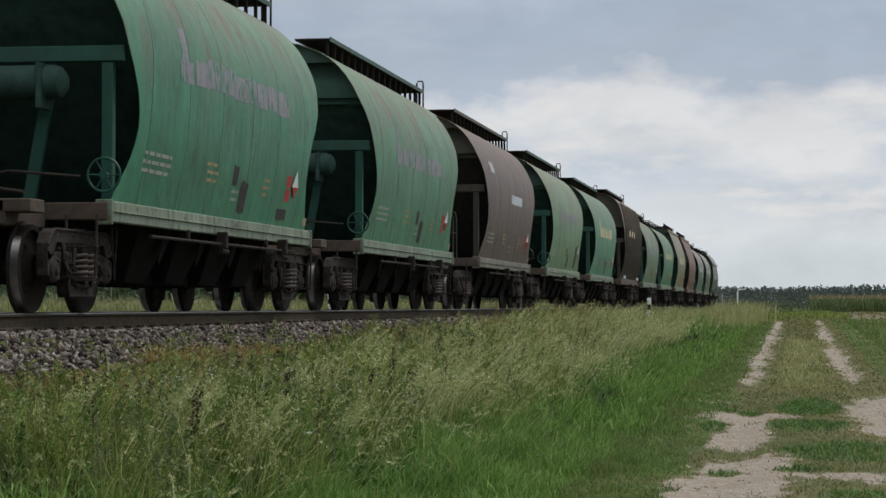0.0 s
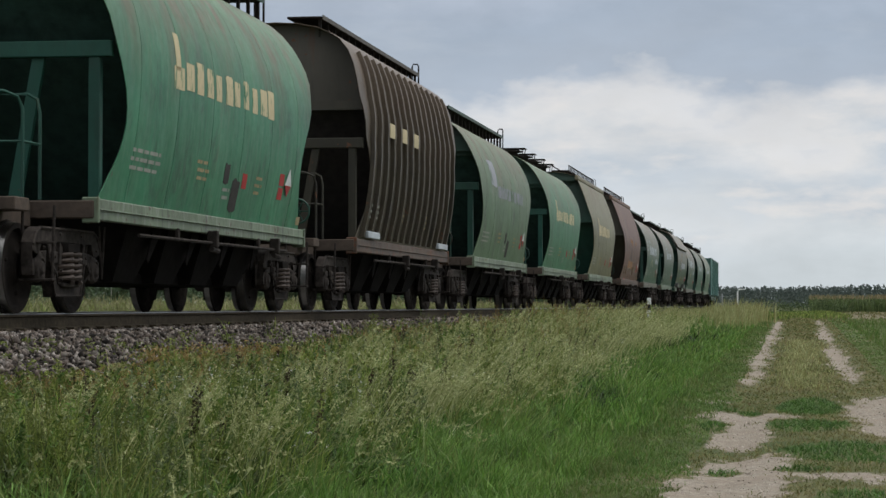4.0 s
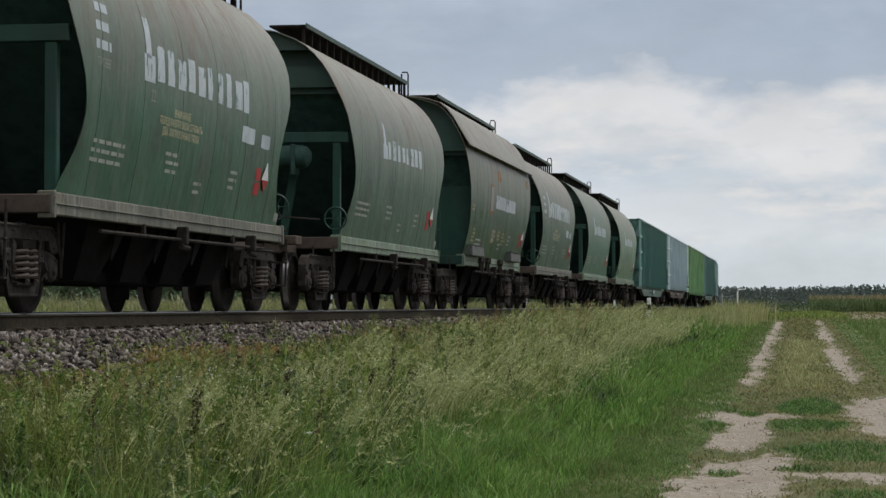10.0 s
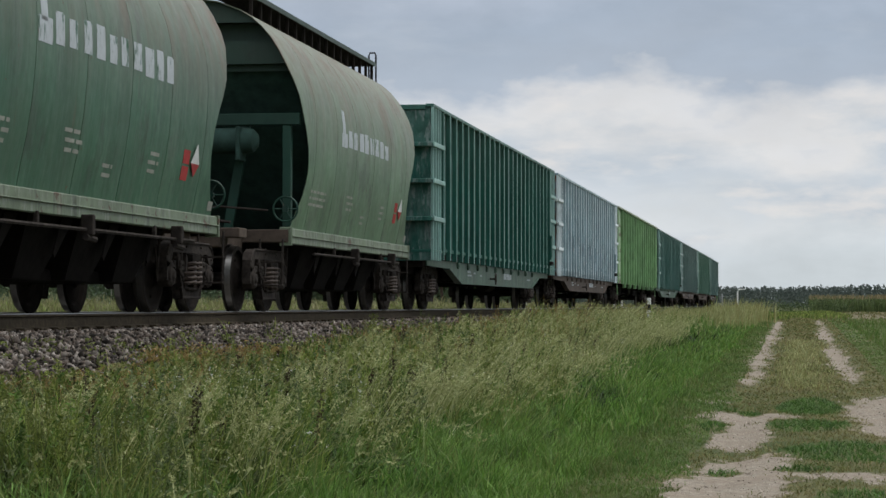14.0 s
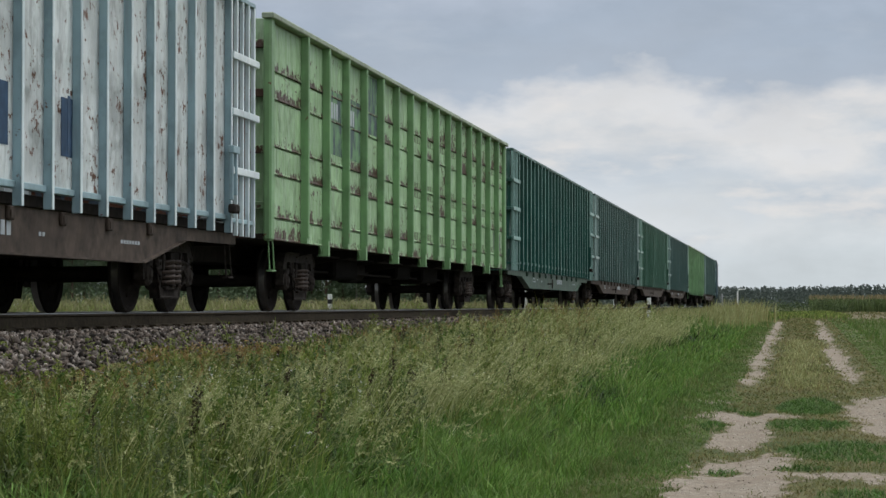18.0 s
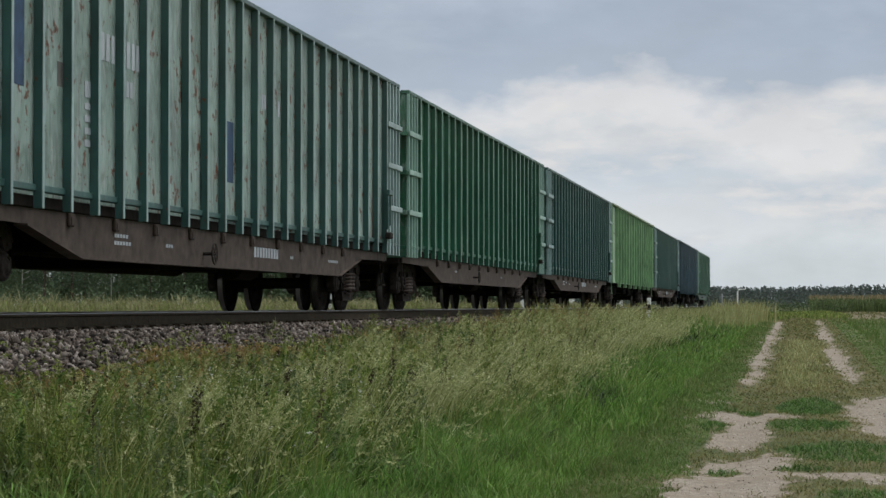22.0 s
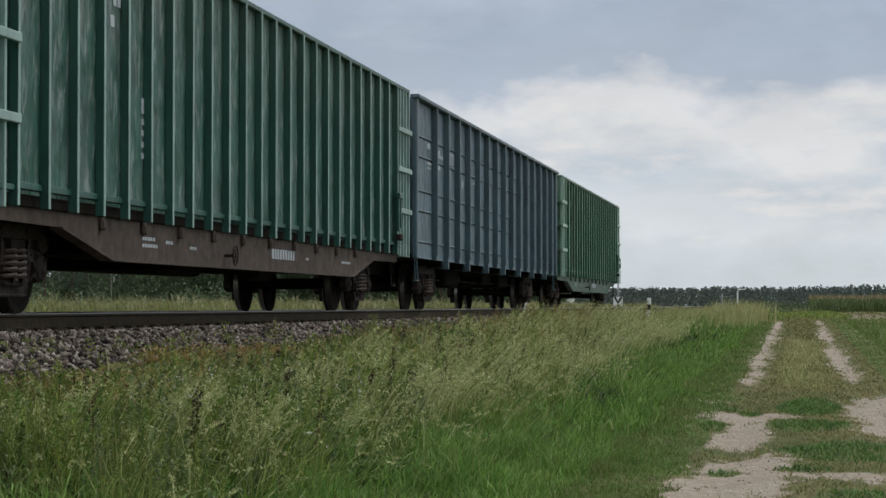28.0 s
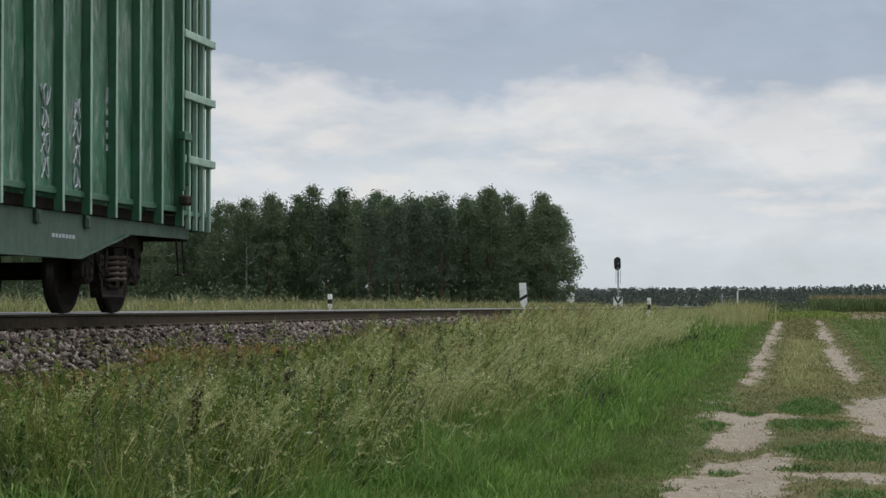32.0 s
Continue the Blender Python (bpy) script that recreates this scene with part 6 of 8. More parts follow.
            part("lock_rod", Shape().tube([(1.575, -7.98, 1.25), (1.575, -7.98, 3.7)], 0.018, 6).box(1.54, 1.60, -8.06, -7.92, 1.62, 1.74, 0.01).box(1.54, 1.60, -8.06, -7.92, 3.0, 3.1, 0.01), CAST, door, "dark locking rod")
            rng = random.Random(8)
            for y0, z0, rows2 in ((5.35, 1.45, 4), (6.35, 1.40, 4)):
                for r2 in range(rows2):
                    a0 = rng.random() * 6
                    pts = [(1.518, y0 + 0.22 + 0.05 * math.sin(1.7 * q + a0) + 0.022 * (q - 5), z0 + 0.24 * r2 + 0.11 * math.sin(1.15 * q + a0 * 2)) for q in range(11)]
                    part("scribble", Shape().tube(pts, 0.010, 5), PALE, w, "thin white sprayed scribble")
        # white marks, too worn or too private to spell out, each a row of bars
        marks = {3: ((-9.6, 3.74, 3, 0.12, 0.16), (-8.46, 3.42, 2, 0.13, 0.26), (-7.55, 3.40, 2, 0.14, 0.28), (-7.9, 1.43, 2, 0.11, 0.13)),
                 8: ((-8.0, 3.38, 2, 0.15, 0.26), (-7.1, 3.36, 2, 0.16, 0.26), (-7.2, 3.12, 1, 0.2, 0.13), (-9.0, 3.76, 2, 0.14, 0.24)),
                 10: ((-3.22, 3.04, 3, 0.15, 0.22), (-2.42, 3.04, 3, 0.16, 0.22), (-3.12, 2.58, 2, 0.14, 0.16), (-9.7, 3.0, 3, 0.13, 0.14)),
                 4: ((-5.5, 2.40, 2, 0.14, 0.18), (1.0, 2.83, 2, 0.16, 0.2), (2.0, 2.80, 1, 0.16, 0.22)),
                 2: ((9.94, 2.86, 4, 0.15, 0.05), (9.94, 2.76, 3, 0.15, 0.05), (11.56, 2.80, 6, 0.16, 0.05), (11.56, 2.68, 6, 0.17, 0.05), (11.56, 2.56, 5, 0.16, 0.05)),
                 7: ((10.6, 2.90, 4, 0.15, 0.05), (10.6, 2.78, 5, 0.16, 0.05), (10.6, 2.52, 5, 0.18, 0.05), (12.16, 2.88, 6, 0.16, 0.05), (12.16, 2.74, 6, 0.17, 0.05)),
                 9: ((-11.46, 3.27, 3, 0.13, 0.11), (-10.07, 3.16, 2, 0.15, 0.17), (-9.75, 3.16, 3, 0.13, 0.08), (-10.17, 2.92, 3, 0.15, 0.10), (-6.95, 3.12, 1, 0.2, 0.30), (-6.66, 2.72, 2, 0.13, 0.15), (-11.45, 2.95, 5, 0.15, 0.05), (-11.45, 2.86, 3, 0.15, 0.04), (-4.87, 2.88, 3, 0.14, 0.06))}.get(k, ())
        plane = 1.5125 if kind == "C" else 1.4790
        for y0, z0, count, step, tall in marks:
            for n2 in range(count):
                part("mark_bar", Shape().box(plane, plane + 0.003, y0 + step * n2, y0 + step * (n2 + 0.72), z0, z0 + tall, 0), PALE, w)
        if k in (2, 7):
            o = 0.75 if k == 7 else 0.0
            emblem = worn("worn_emblem_paint", (0.66, 0.68, 0.64), c(*wall), 0.55, 7.0)
            part("emblem", Shape().prism([(8.40 + o, 2.94), (9.18 + o, 2.94), (9.22 + o, 2.72), (8.9 + o, 2.66), (8.5 + o, 2.74)], 1.4790, 1.4815), emblem, w, "rubbed white emblem shape")
            for n2 in range(6):
                part("emblem_bar", Shape().box(1.4790, 1.4815, 8.36 + o + 0.15 * n2, 8.47 + o + 0.15 * n2, 2.50, 2.60, 0), PALE, w)
            part("tag_patch", Shape().box(1.4790, 1.4815, 8.45 + o, 9.10 + o, 1.07, 1.17, 0), PALE, w, "small white tag")
        if k == 2:
            part("smudge_patch", Shape().box(1.4785, 1.4805, 11.25, 12.60, 1.46, 1.90, 0), worn("grey_smudge_paint", (0.17, 0.18, 0.175), c(*wall), 0.8, 2.0), w, "grey overpainted patch")
        if k == 7:
            part("repair_patch", Shape().box(1.4785, 1.4805, 12.1, 12.44, 1.36, 1.53, 0), PATCHBLUE, w, "small blue painted patch")
        if k == 1:
            rng = random.Random(3)
            for y0, z0, h2 in ((-8.6, 2.35, 0.45), (-6.9, 2.0, 0.4), (-3.6, 1.75, 0.5), (-1.2, 1.65, 0.5), (1.3, 1.6, 0.6), (3.6, 1.6, 0.6), (-9.8, 3.6, 0.4)):
                part("repair_patch", Shape().box(1.608, 1.611, y0, y0 + 0.085, z0, z0 + h2, 0), PATCHBLUE, w, "dark blue touched-up paint")
                part("repair_patch", Shape().box(1.512, 1.516, y0 + 0.08, y0 + 0.80, z0, z0 + h2, 0), PATCHBLUE, w, "dark blue touched-up paint")
        if k == 2:
            for b0, z0, z1 in ((1, 2.48, 3.54), (2, 2.48, 3.54), (3, 3.05, 4.1)):
                y0 = -G / 2 + 2.43 + 1.592 * b0
                part("dark_panel", Shape().box(1.4785, 1.4805, y0 + 0.08, y0 + 1.50, z0 + 0.04, z1, 0), worn("smoky_panel_paint", (0.075, 0.105, 0.115), c(120, 160, 118), 0.66, 2.0), w, "smoky dark repainted number panel")
                if b0 < 3:
                    for n2 in range(4 - b0):
                        part("digit_bar", Shape().box(1.481, 1.483, y0 + 0.62 + 0.20 * n2, y0 + 0.75 + 0.20 * n2, 3.10, 3.36, 0), PALE, w)
        out.append(w)
    return out


# ---------------------------------------------------------------- moving
RUN = (-206.996, -253.828, -14.307, 0.221, 3.555, 0.18)


def run(t):
    """How far the train has come at t seconds."""
    u = t / 16 - 1
    return sum(k * u ** i for i, k in enumerate(RUN)) - 1.14


def wagon_pose(q, half, t):
    s = q + run(t)
    x0, y0, _ = on_line(s - half)
    x1, y1, _ = on_line(s + half)
    return Matrix.Translation(((x0 + x1) / 2, (y0 + y1) / 2, RAIL)) @ Matrix.Rotation(math.atan2(x0 - x1, y1 - y0), 4, "Z")


def motions():
    times = [k * 0.5 for k in range(65)]
    for w, q, half in TRAIN:
        walk(w, [(t, wagon_pose(q, half, t)) for t in times])
        near = [k / 30 for k in range(961) if -2 < q + run(k / 30) < 70]
        if len(near) < 2:
            continue
        # the wheels roll while their wagon goes by
        s0 = run(near[0])
        turns = [(t, (s0 - run(t)) / 0.474) for t in near]
        if near[0] > 0:
            turns.insert(0, (0.0, 0.0))
        if near[-1] < 32:
            turns.append((32.0, turns[-1][1]))
        for wheel, owner in WHEELS:
            if owner is w:
                at = Matrix.Translation(wheel.location)
                walk(wheel, [(t, at @ Matrix.Rotation(a, 4, "X")) for t, a in turns])


# ---------------------------------------------------------------- plants
def leafy(name, a, b, dry, rough=0.6, share=0.25, patch=0.35, through=0.3, mottle=1.0):
    """Leaf colour: from blade to blade, in drifts, and some dry ones."""
    m = Nodes(name)
    a, b, dry = tint(a, 0.88), tint(b, 0.88), tint(dry, 0.88)
    r = m.random_island()
    col = m.mix(r, a, b)
    t = m.nt.nodes.new("ShaderNodeMath")
    t.operation = "FRACT"
    m.put(m.math("MULTIPLY", r, 37.7), t.inputs[0])
    col = m.mix(m.range(t.outputs[0], 1 - share, 1 - share + 0.1), col, dry)
    big = m.noise(m.coords(), 0.55, 4)
    col = m.mix(m.math("MULTIPLY", m.range(big, 0.42, 0.62), patch), col, dry)
    plant = m.noise(m.coords((1, 1, 0.4)), 6.5, 3, 0.7)
    col = m.mix(m.math("MULTIPLY", m.range(plant, 0.50, 0.66), 0.65 * mottle), col, tint(a, 0.5))
    col = m.mix(m.math("MULTIPLY", m.range(plant, 0.48, 0.36), 0.7 * mottle), col, tint(b, 1.55))
    clump = m.noise(m.coords((1, 0.7, 0.3)), 2.4, 3, 0.6)
    col = m.mix(m.math("MULTIPLY", m.range(clump, 0.52, 0.64), 0.45 * mottle), col, tint(a, 0.45))
    mat = m.done(col, rough, 0, 0.3)
    tr = m.nt.nodes.new("ShaderNodeBsdfTranslucent")
    m.put(col, tr.inputs[0])
    mx = m.nt.nodes.new("ShaderNodeMixShader")
    mx.inputs[0].default_value = through
    m.put(m.bsdf.outputs[0], mx.inputs[1])
    m.put(tr.outputs[0], mx.inputs[2])
    m.put(mx.outputs[0], m.out.inputs[0])
    return mat


def blades(rng, x, y, z, height, width, dx, dy, droop, name, material):
    """Grass blades: a bent, tapering strip each; dx, dy is where the tip leans to, droop how far it hangs."""
    n = len(x)
    a = rng.random(n) * 2 * np.pi
    off = np.stack([np.cos(a) * width / 2, np.sin(a) * width / 2, np.zeros(n)], 1)
    base = np.stack([x, y, z], 1)
    v = np.zeros((n, 7, 3))

    def at(t):
        return base + np.stack([dx * t ** 2, dy * t ** 2, height * (t - droop * t ** 3)], 1)
    m1, m2, tip = at(0.42), at(0.76), at(1.0)
    v[:, 0], v[:, 1], v[:, 2], v[:, 3] = base - off, base + off, m1 + off, m1 - off
    v[:, 4], v[:, 5], v[:, 6] = m2 + off * 0.7, m2 - off * 0.7, tip
    k = np.arange(n)[:, None] * 7
    quads = np.concatenate([k + np.array([[0, 1, 2, 3]]), k + np.array([[3, 2, 4, 5]])])
    return soup(name, v.reshape(-1, 3), quads, k + np.array([[5, 4, 6]]), material)


def cards(rng, p, size, name, material, flat=0.0, slim=0.45):
    """Small leaves: a four-cornered leaf at each point."""
    n = len(p)
    a = rng.normal(size=(n, 3)); a[:, 2] *= 1 - flat
    a /= np.linalg.norm(a, axis=1)[:, None]
    b = np.cross(a, rng.normal(size=(n, 3))); b /= np.linalg.norm(b, axis=1)[:, None]
    s = np.asarray(size)[:, None]
    v = np.stack([p - a * s, p + b * s * slim, p + a * s, p - b * s * slim], 1).reshape(-1, 3)
    return soup(name, v, np.arange(4 * n).reshape(-1, 4), np.zeros((0, 3), int), material)


def heights_at(x, y):
    return np.array([ground_z(a, b) for a, b in zip(x, y)])


def drift(x, y, s, k):
    return np.array([noise.noise(Vector((a * s, b * s * 0.6, k))) for a, b in zip(x, y)])


def build_grass():
    rng = np.random.default_rng(11)
    olive = leafy("olive_grass", (0.044, 0.100, 0.012), (0.235, 0.330, 0.060), (0.38, 0.36, 0.14), share=0.20, patch=0.36)
    # darkened well below the other grasses to paint in the shade beneath them
    deep = leafy("shade_dark_undergrowth", (0.010, 0.028, 0.004), (0.040, 0.086, 0.011), (0.07, 0.09, 0.02), share=0.12, through=0.15)
    green = leafy("fresh_grass", (0.056, 0.150, 0.018), (0.165, 0.320, 0.058), (0.26, 0.32, 0.10), share=0.24, patch=0.30, mottle=0.8)
    straw = leafy("straw_grass", (0.33, 0.36, 0.135), (0.68, 0.69, 0.38), (0.30, 0.34, 0.12), share=0.3, mottle=0.4)
    tan = leafy("tan_panicles", (0.25, 0.29, 0.10), (0.48, 0.50, 0.24), (0.32, 0.27, 0.11), share=0.3, mottle=0.4)
    turf = leafy("low_turf", (0.095, 0.125, 0.028), (0.165, 0.185, 0.055), (0.30, 0.245, 0.12), share=0.25, patch=0.85)
    lush = leafy("lush_turf", (0.070, 0.150, 0.024), (0.130, 0.235, 0.048), (0.22, 0.23, 0.09), share=0.25, patch=0.45, mottle=0.8)
    herbs = (leafy("yellow_green_herbs", (0.080, 0.120, 0.018), (0.245, 0.300, 0.066), (0.22, 0.21, 0.06), share=0.1, patch=0.2),
             leafy("mid_green_herbs", (0.036, 0.088, 0.012), (0.115, 0.215, 0.036), (0.14, 0.17, 0.04), share=0.1, patch=0.2),
             leafy("grey_green_herbs", (0.080, 0.112, 0.042), (0.27, 0.33, 0.155), (0.18, 0.20, 0.09), share=0.1, patch=0.2))
    pale = leafy("far_dry_grass", (0.22, 0.21, 0.095), (0.36, 0.34, 0.18), (0.20, 0.22, 0.08), share=0.35)
    russet = leafy("russet_weeds", (0.20, 0.12, 0.040), (0.36, 0.24, 0.085), (0.26, 0.22, 0.08), share=0.3)
    clover = leafy("clover", (0.040, 0.105, 0.016), (0.085, 0.190, 0.030), (0.10, 0.16, 0.04), share=0.15, patch=0.2)
    dock = leafy("dead_dock", (0.034, 0.024, 0.012), (0.070, 0.048, 0.024), (0.10, 0.07, 0.03), share=0.2)
    petals = leafy("white_petals", (0.70, 0.70, 0.66), (0.80, 0.80, 0.74), (0.75, 0.68, 0.25), share=0.18, patch=0.0)

    def spread(n, x0, x1, y0, y1):
        return x0 + (x1 - x0) * rng.random(n), y0 + (y1 - y0) * rng.random(n)

    def tufts(count, per, r, x0, x1, y0, y1):
        cx, cy = spread(count, x0, x1, y0, y1)
        a, d = rng.random(count * per) * 6.283, r * np.sqrt(rng.random(count * per))
        x, y = np.repeat(cx, per) + d * np.cos(a), np.repeat(cy, per) + d * np.sin(a)
        return x, y, np.cos(a), np.sin(a), np.repeat(rng.random(count), per)

    def room(x, y, z):
        """How tall the growth may stand: low by the stones, full on the bank, short by the cart track."""
        near = np.interp(x, [-7.2, -6.4, -5.9, -5.4, -4.9, -4.3, -3.6, -2.8, -2.2, -1.8], [0.02, 0.05, 0.09, 0.15, 0.27, 0.44, 0.58, 0.46, 0.26, 0.12])
        mid = np.interp(x, [-7.2, -6.3, -5.7, -5.1, -3.6, -2.8, -2.2, -1.8], [0.04, 0.09, 0.18, 0.36, 0.58, 0.46, 0.26, 0.12])
        q = np.clip((y - 16) / 12, 0, 1)
        near = near * (1 - q) + mid * q
        far = np.clip(np.interp(x, [-5.6, -4.3, -3.0], [1.26, 1.10, 1.0]) - z, 0.15, 0.6) * np.interp(x, [-7.2, -6.3, -5.5, -3.0, -2.2, -1.6], [0.15, 0.40, 1.0, 1.0, 0.75, 0.3])
        t = np.clip((y - 24) / 26, 0, 1)
        return (near * (1 - t) + far * t) * (1 + 0.40 * drift(x, y, 1.7, 71.0) + 0.25 * drift(x, y, 4.0, 72.0))

    def verge(x, y):
        """Above nought on the fresh strip by the cart track, below it among the weeds."""
        return x - np.interp(y, [12, 20, 29, 46, 120], [-3.45, -3.35, -3.55, -4.15, -4.4]) + 0.9 * drift(x, y, 0.6, 21.0) + 0.6 * drift(x, y, 1.9, 22.0) + 0.26 * rng.normal(size=len(x))

    def put(name, label, mesh):
        tagged(new(name, mesh), label, "grass", kind="stuff")

    def stand(name, label, x, y, z, h, w, dx, dy, droop, mat):
        put(name, label, blades(rng, x, y, z - 0.02, h, w, dx, dy, droop, name, mat))
    # dense undergrowth; its dark green stands in for shade low between the blades
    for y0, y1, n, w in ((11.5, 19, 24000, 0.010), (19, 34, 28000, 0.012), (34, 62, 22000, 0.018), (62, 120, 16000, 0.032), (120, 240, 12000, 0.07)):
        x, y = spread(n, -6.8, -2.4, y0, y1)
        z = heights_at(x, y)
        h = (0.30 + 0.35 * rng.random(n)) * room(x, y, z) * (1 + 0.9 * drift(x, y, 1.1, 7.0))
        stand("undergrowth", "dense undergrowth of the bank grass, its green darkened as shade", x, y, z, h, w * (0.7 + 0.6 * rng.random(n)), h * rng.normal(size=n) * 0.55, h * rng.normal(size=n) * 0.55, 0.2, deep)
    # loose tufts of unequal height, bent by the wind
    for y0, y1, n, per, r, w in ((11.5, 19, 2600, 10, 0.08, 0.0062), (19, 34, 3300, 10, 0.11, 0.0085), (34, 62, 1900, 9, 0.25, 0.017), (62, 120, 1600, 8, 0.4, 0.03), (120, 240, 1700, 6, 0.7, 0.06)):
        x, y, ca, sa, hh = tufts(n, per, r, -6.6, -2.6, y0, y1)
        keep = verge(x, y) < 0.1
        x, y, ca, sa, hh = x[keep], y[keep], ca[keep], sa[keep], hh[keep]
        m = len(x)
        z = heights_at(x, y)
        h = (0.40 + 0.95 * hh ** 1.7 + 0.25 * rng.random(m)) * (1 + 0.8 * drift(x, y, 1.0, 2.2)) * room(x, y, z)
        stand("bank_grass", "tall olive grass on the railway bank bent by wind", x, y, z, h, w * (0.6 + 0.7 * rng.random(m)), h * (0.08 + 0.24 * ca + 0.20 * rng.normal(size=m)), h * (0.24 * sa + 0.20 * rng.normal(size=m)), 0.05 + 0.45 * rng.random(m), olive)
    # leafy herbs on thin stems
    for y0, y1, n, reps, leaf, w in ((11.5, 20, 1500, 22, 0.021, 0.005), (20, 34, 1700, 18, 0.026, 0.006), (34, 62, 1500, 14, 0.024, 0.008), (62, 120, 1400, 10, 0.036, 0.014)):
        for k, mat in enumerate(herbs):
            m = n // 3
            x, y = spread(m, -6.5, -2.9, y0, y1)
            keep = (drift(x, y, 0.75, 11.0 + 5 * k) + 0.18 * rng.normal(size=m) > -0.08) & (verge(x, y) < 0.3)
            x, y = x[keep], y[keep]
            m = len(x)
            z = heights_at(x, y)
            h = (0.55 + 0.80 * rng.random(m) ** 1.6) * room(x, y, z) * (1 + 0.5 * drift(x, y, 1.6, 31.0))
            dx, dy = h * 0.15 * rng.normal(size=m), h * 0.15 * rng.normal(size=m)
            stand("herb_stems", "thin stems of the wild herbs", x, y, z, h, np.full(m, w), dx, dy, 0.0, mat)
            t = 0.30 + 0.70 * rng.random((m, reps)) ** 0.8
            out = (0.065 * (1.25 - t)) * np.minimum(1, h / 0.4)[:, None]
            p = np.stack([x[:, None] + dx[:, None] * t ** 2 + out * rng.normal(size=(m, reps)), y[:, None] + dy[:, None] * t ** 2 + out * rng.normal(size=(m, reps)), z[:, None] + h[:, None] * t], 2).reshape(-1, 3)
            put("herb_leaves", "small leaves of the wild herbs on the bank", cards(rng, p, leaf * (0.5 + 0.9 * rng.random(len(p))), "herb_leaves", mat, slim=0.26))
    # feathery upright plants, each a dense column of narrow leaves with a gap beside it
    for y0, y1, n, reps, leaf in ((11.5, 20, 560, 110, 0.020), (20, 34, 700, 90, 0.022), (34, 60, 700, 56, 0.026)):
        for k, mat in enumerate(herbs):
            m = n // 3
            x, y = spread(m, -5.9, -3.3, y0, y1)
            keep = verge(x, y) < 0.35
            x, y = x[keep], y[keep]
            m = len(x)
            z = heights_at(x, y)
            h = (0.85 + 0.55 * rng.random(m)) * room(x, y, z)
            dx, dy = h * (0.05 + 0.10 * rng.normal(size=m)), h * 0.10 * rng.normal(size=m)
            t = 0.25 + 0.75 * rng.random((m, reps))
            out = 0.034 * (1.15 - t) * np.minimum(1.0, h / 0.45)[:, None] * (0.7 + 0.6 * rng.random(m))[:, None]
            p = np.stack([x[:, None] + dx[:, None] * t ** 2 + out * rng.normal(size=(m, reps)), y[:, None] + dy[:, None] * t ** 2 + out * rng.normal(size=(m, reps)), z[:, None] + h[:, None] * t], 2).reshape(-1, 3)
            put("mugwort", "feathery upright weeds crowded on the bank", cards(rng, p, leaf * (0.5 + 0.8 * rng.random(len(p))), "mugwort", mat, slim=0.22))
    # taller single weeds along the foot of the ballast
    n = 150
    x, y = spread(n, -6.3, -5.0, 17, 62)
    z = heights_at(x, y)
    h = (0.16 + 0.36 * rng.random(n)) * np.clip((y - 9) / 14, 0.5, 1.1)
    dx, dy = h * 0.18 * rng.normal(size=n), h * 0.18 * rng.normal(size=n)
    stand("edge_weed_stems", "single tall weeds at the foot of the ballast", x, y, z, h, np.full(n, 0.008), dx, dy, 0.0, herbs[0])
    t = 0.2 + 0.8 * rng.random((n, 44))
    p = np.stack([x[:, None] + dx[:, None] * t ** 2 + 0.022 * rng.normal(size=(n, 44)), y[:, None] + dy[:, None] * t ** 2 + 0.026 * rng.normal(size=(n, 44)), z[:, None] + h[:, None] * t], 2).reshape(-1, 3)
    put("edge_weeds", "leaves of the tall weeds at the foot of the ballast", cards(rng, p, 0.014 + 0.016 * rng.random(len(p)), "edge_weeds", herbs[0], slim=0.3))
    # weeds that creep up into the ballast
    n = 420
    x, y = spread(n, -7.0, -5.6, 15, 60)
    keep = drift(x, y, 0.9, 17.0) + 0.15 * rng.normal(size=n) + 0.22 * (-6.3 - x) < 0.05
    x, y = x[keep], y[keep]
    n = len(x)
    z = np.maximum(heights_at(x, y), np.array([bed_z(a - TRACK_X) for a in x]))
    h = (0.07 + 0.24 * rng.random(n) ** 2) * np.clip((y - 8) / 16, 0.4, 1.0)
    t = rng.random((n, 26))
    p = np.stack([x[:, None] + rng.normal(size=(n, 26)) * 0.045, y[:, None] + rng.normal(size=(n, 26)) * 0.06, z[:, None] + 0.02 + h[:, None] * t], 2).reshape(-1, 3)
    put("ballast_weeds", "small green weeds growing in the ballast", cards(rng, p, 0.015 + 0.012 * rng.random(len(p)), "ballast_weeds", herbs[0]))
    for reps in (0.0, 0.6):
        stand("ballast_grass", "thin grass growing in the ballast", x + 0.05 * rng.normal(size=n), y + 0.08 * rng.normal(size=n), z, h * (1.1 + reps), np.full(n, 0.008), h * 0.3 * rng.normal(size=n), h * 0.3 * rng.normal(size=n), 0.2, olive)
    # flowering stems with narrow heads
    for y0, y1, n, w, head in ((12, 20, 420, 0.007, 0.013), (20, 34, 1300, 0.008, 0.013), (34, 62, 3000, 0.008, 0.015), (62, 120, 3400, 0.014, 0.024), (120, 235, 3600, 0.04, 0.055)):
        x, y = spread(n, -6.4, -2.6, y0, y1)
        keep = (drift(x, y, 0.5, 6.0) + 0.25 * rng.normal(size=n) > -0.12 - 0.3 * (y0 > 30)) & (verge(x, y) < 0.25 + 0.9 * (rng.random(n) < 0.12))
        x, y = x[keep], y[keep]
        m = len(x)
        z = heights_at(x, y)
        h = (0.95 + 0.65 * rng.random(m)) * room(x, y, z)
        dx, dy = h * (0.16 + 0.24 * rng.normal(size=m)), h * 0.22 * rng.normal(size=m)
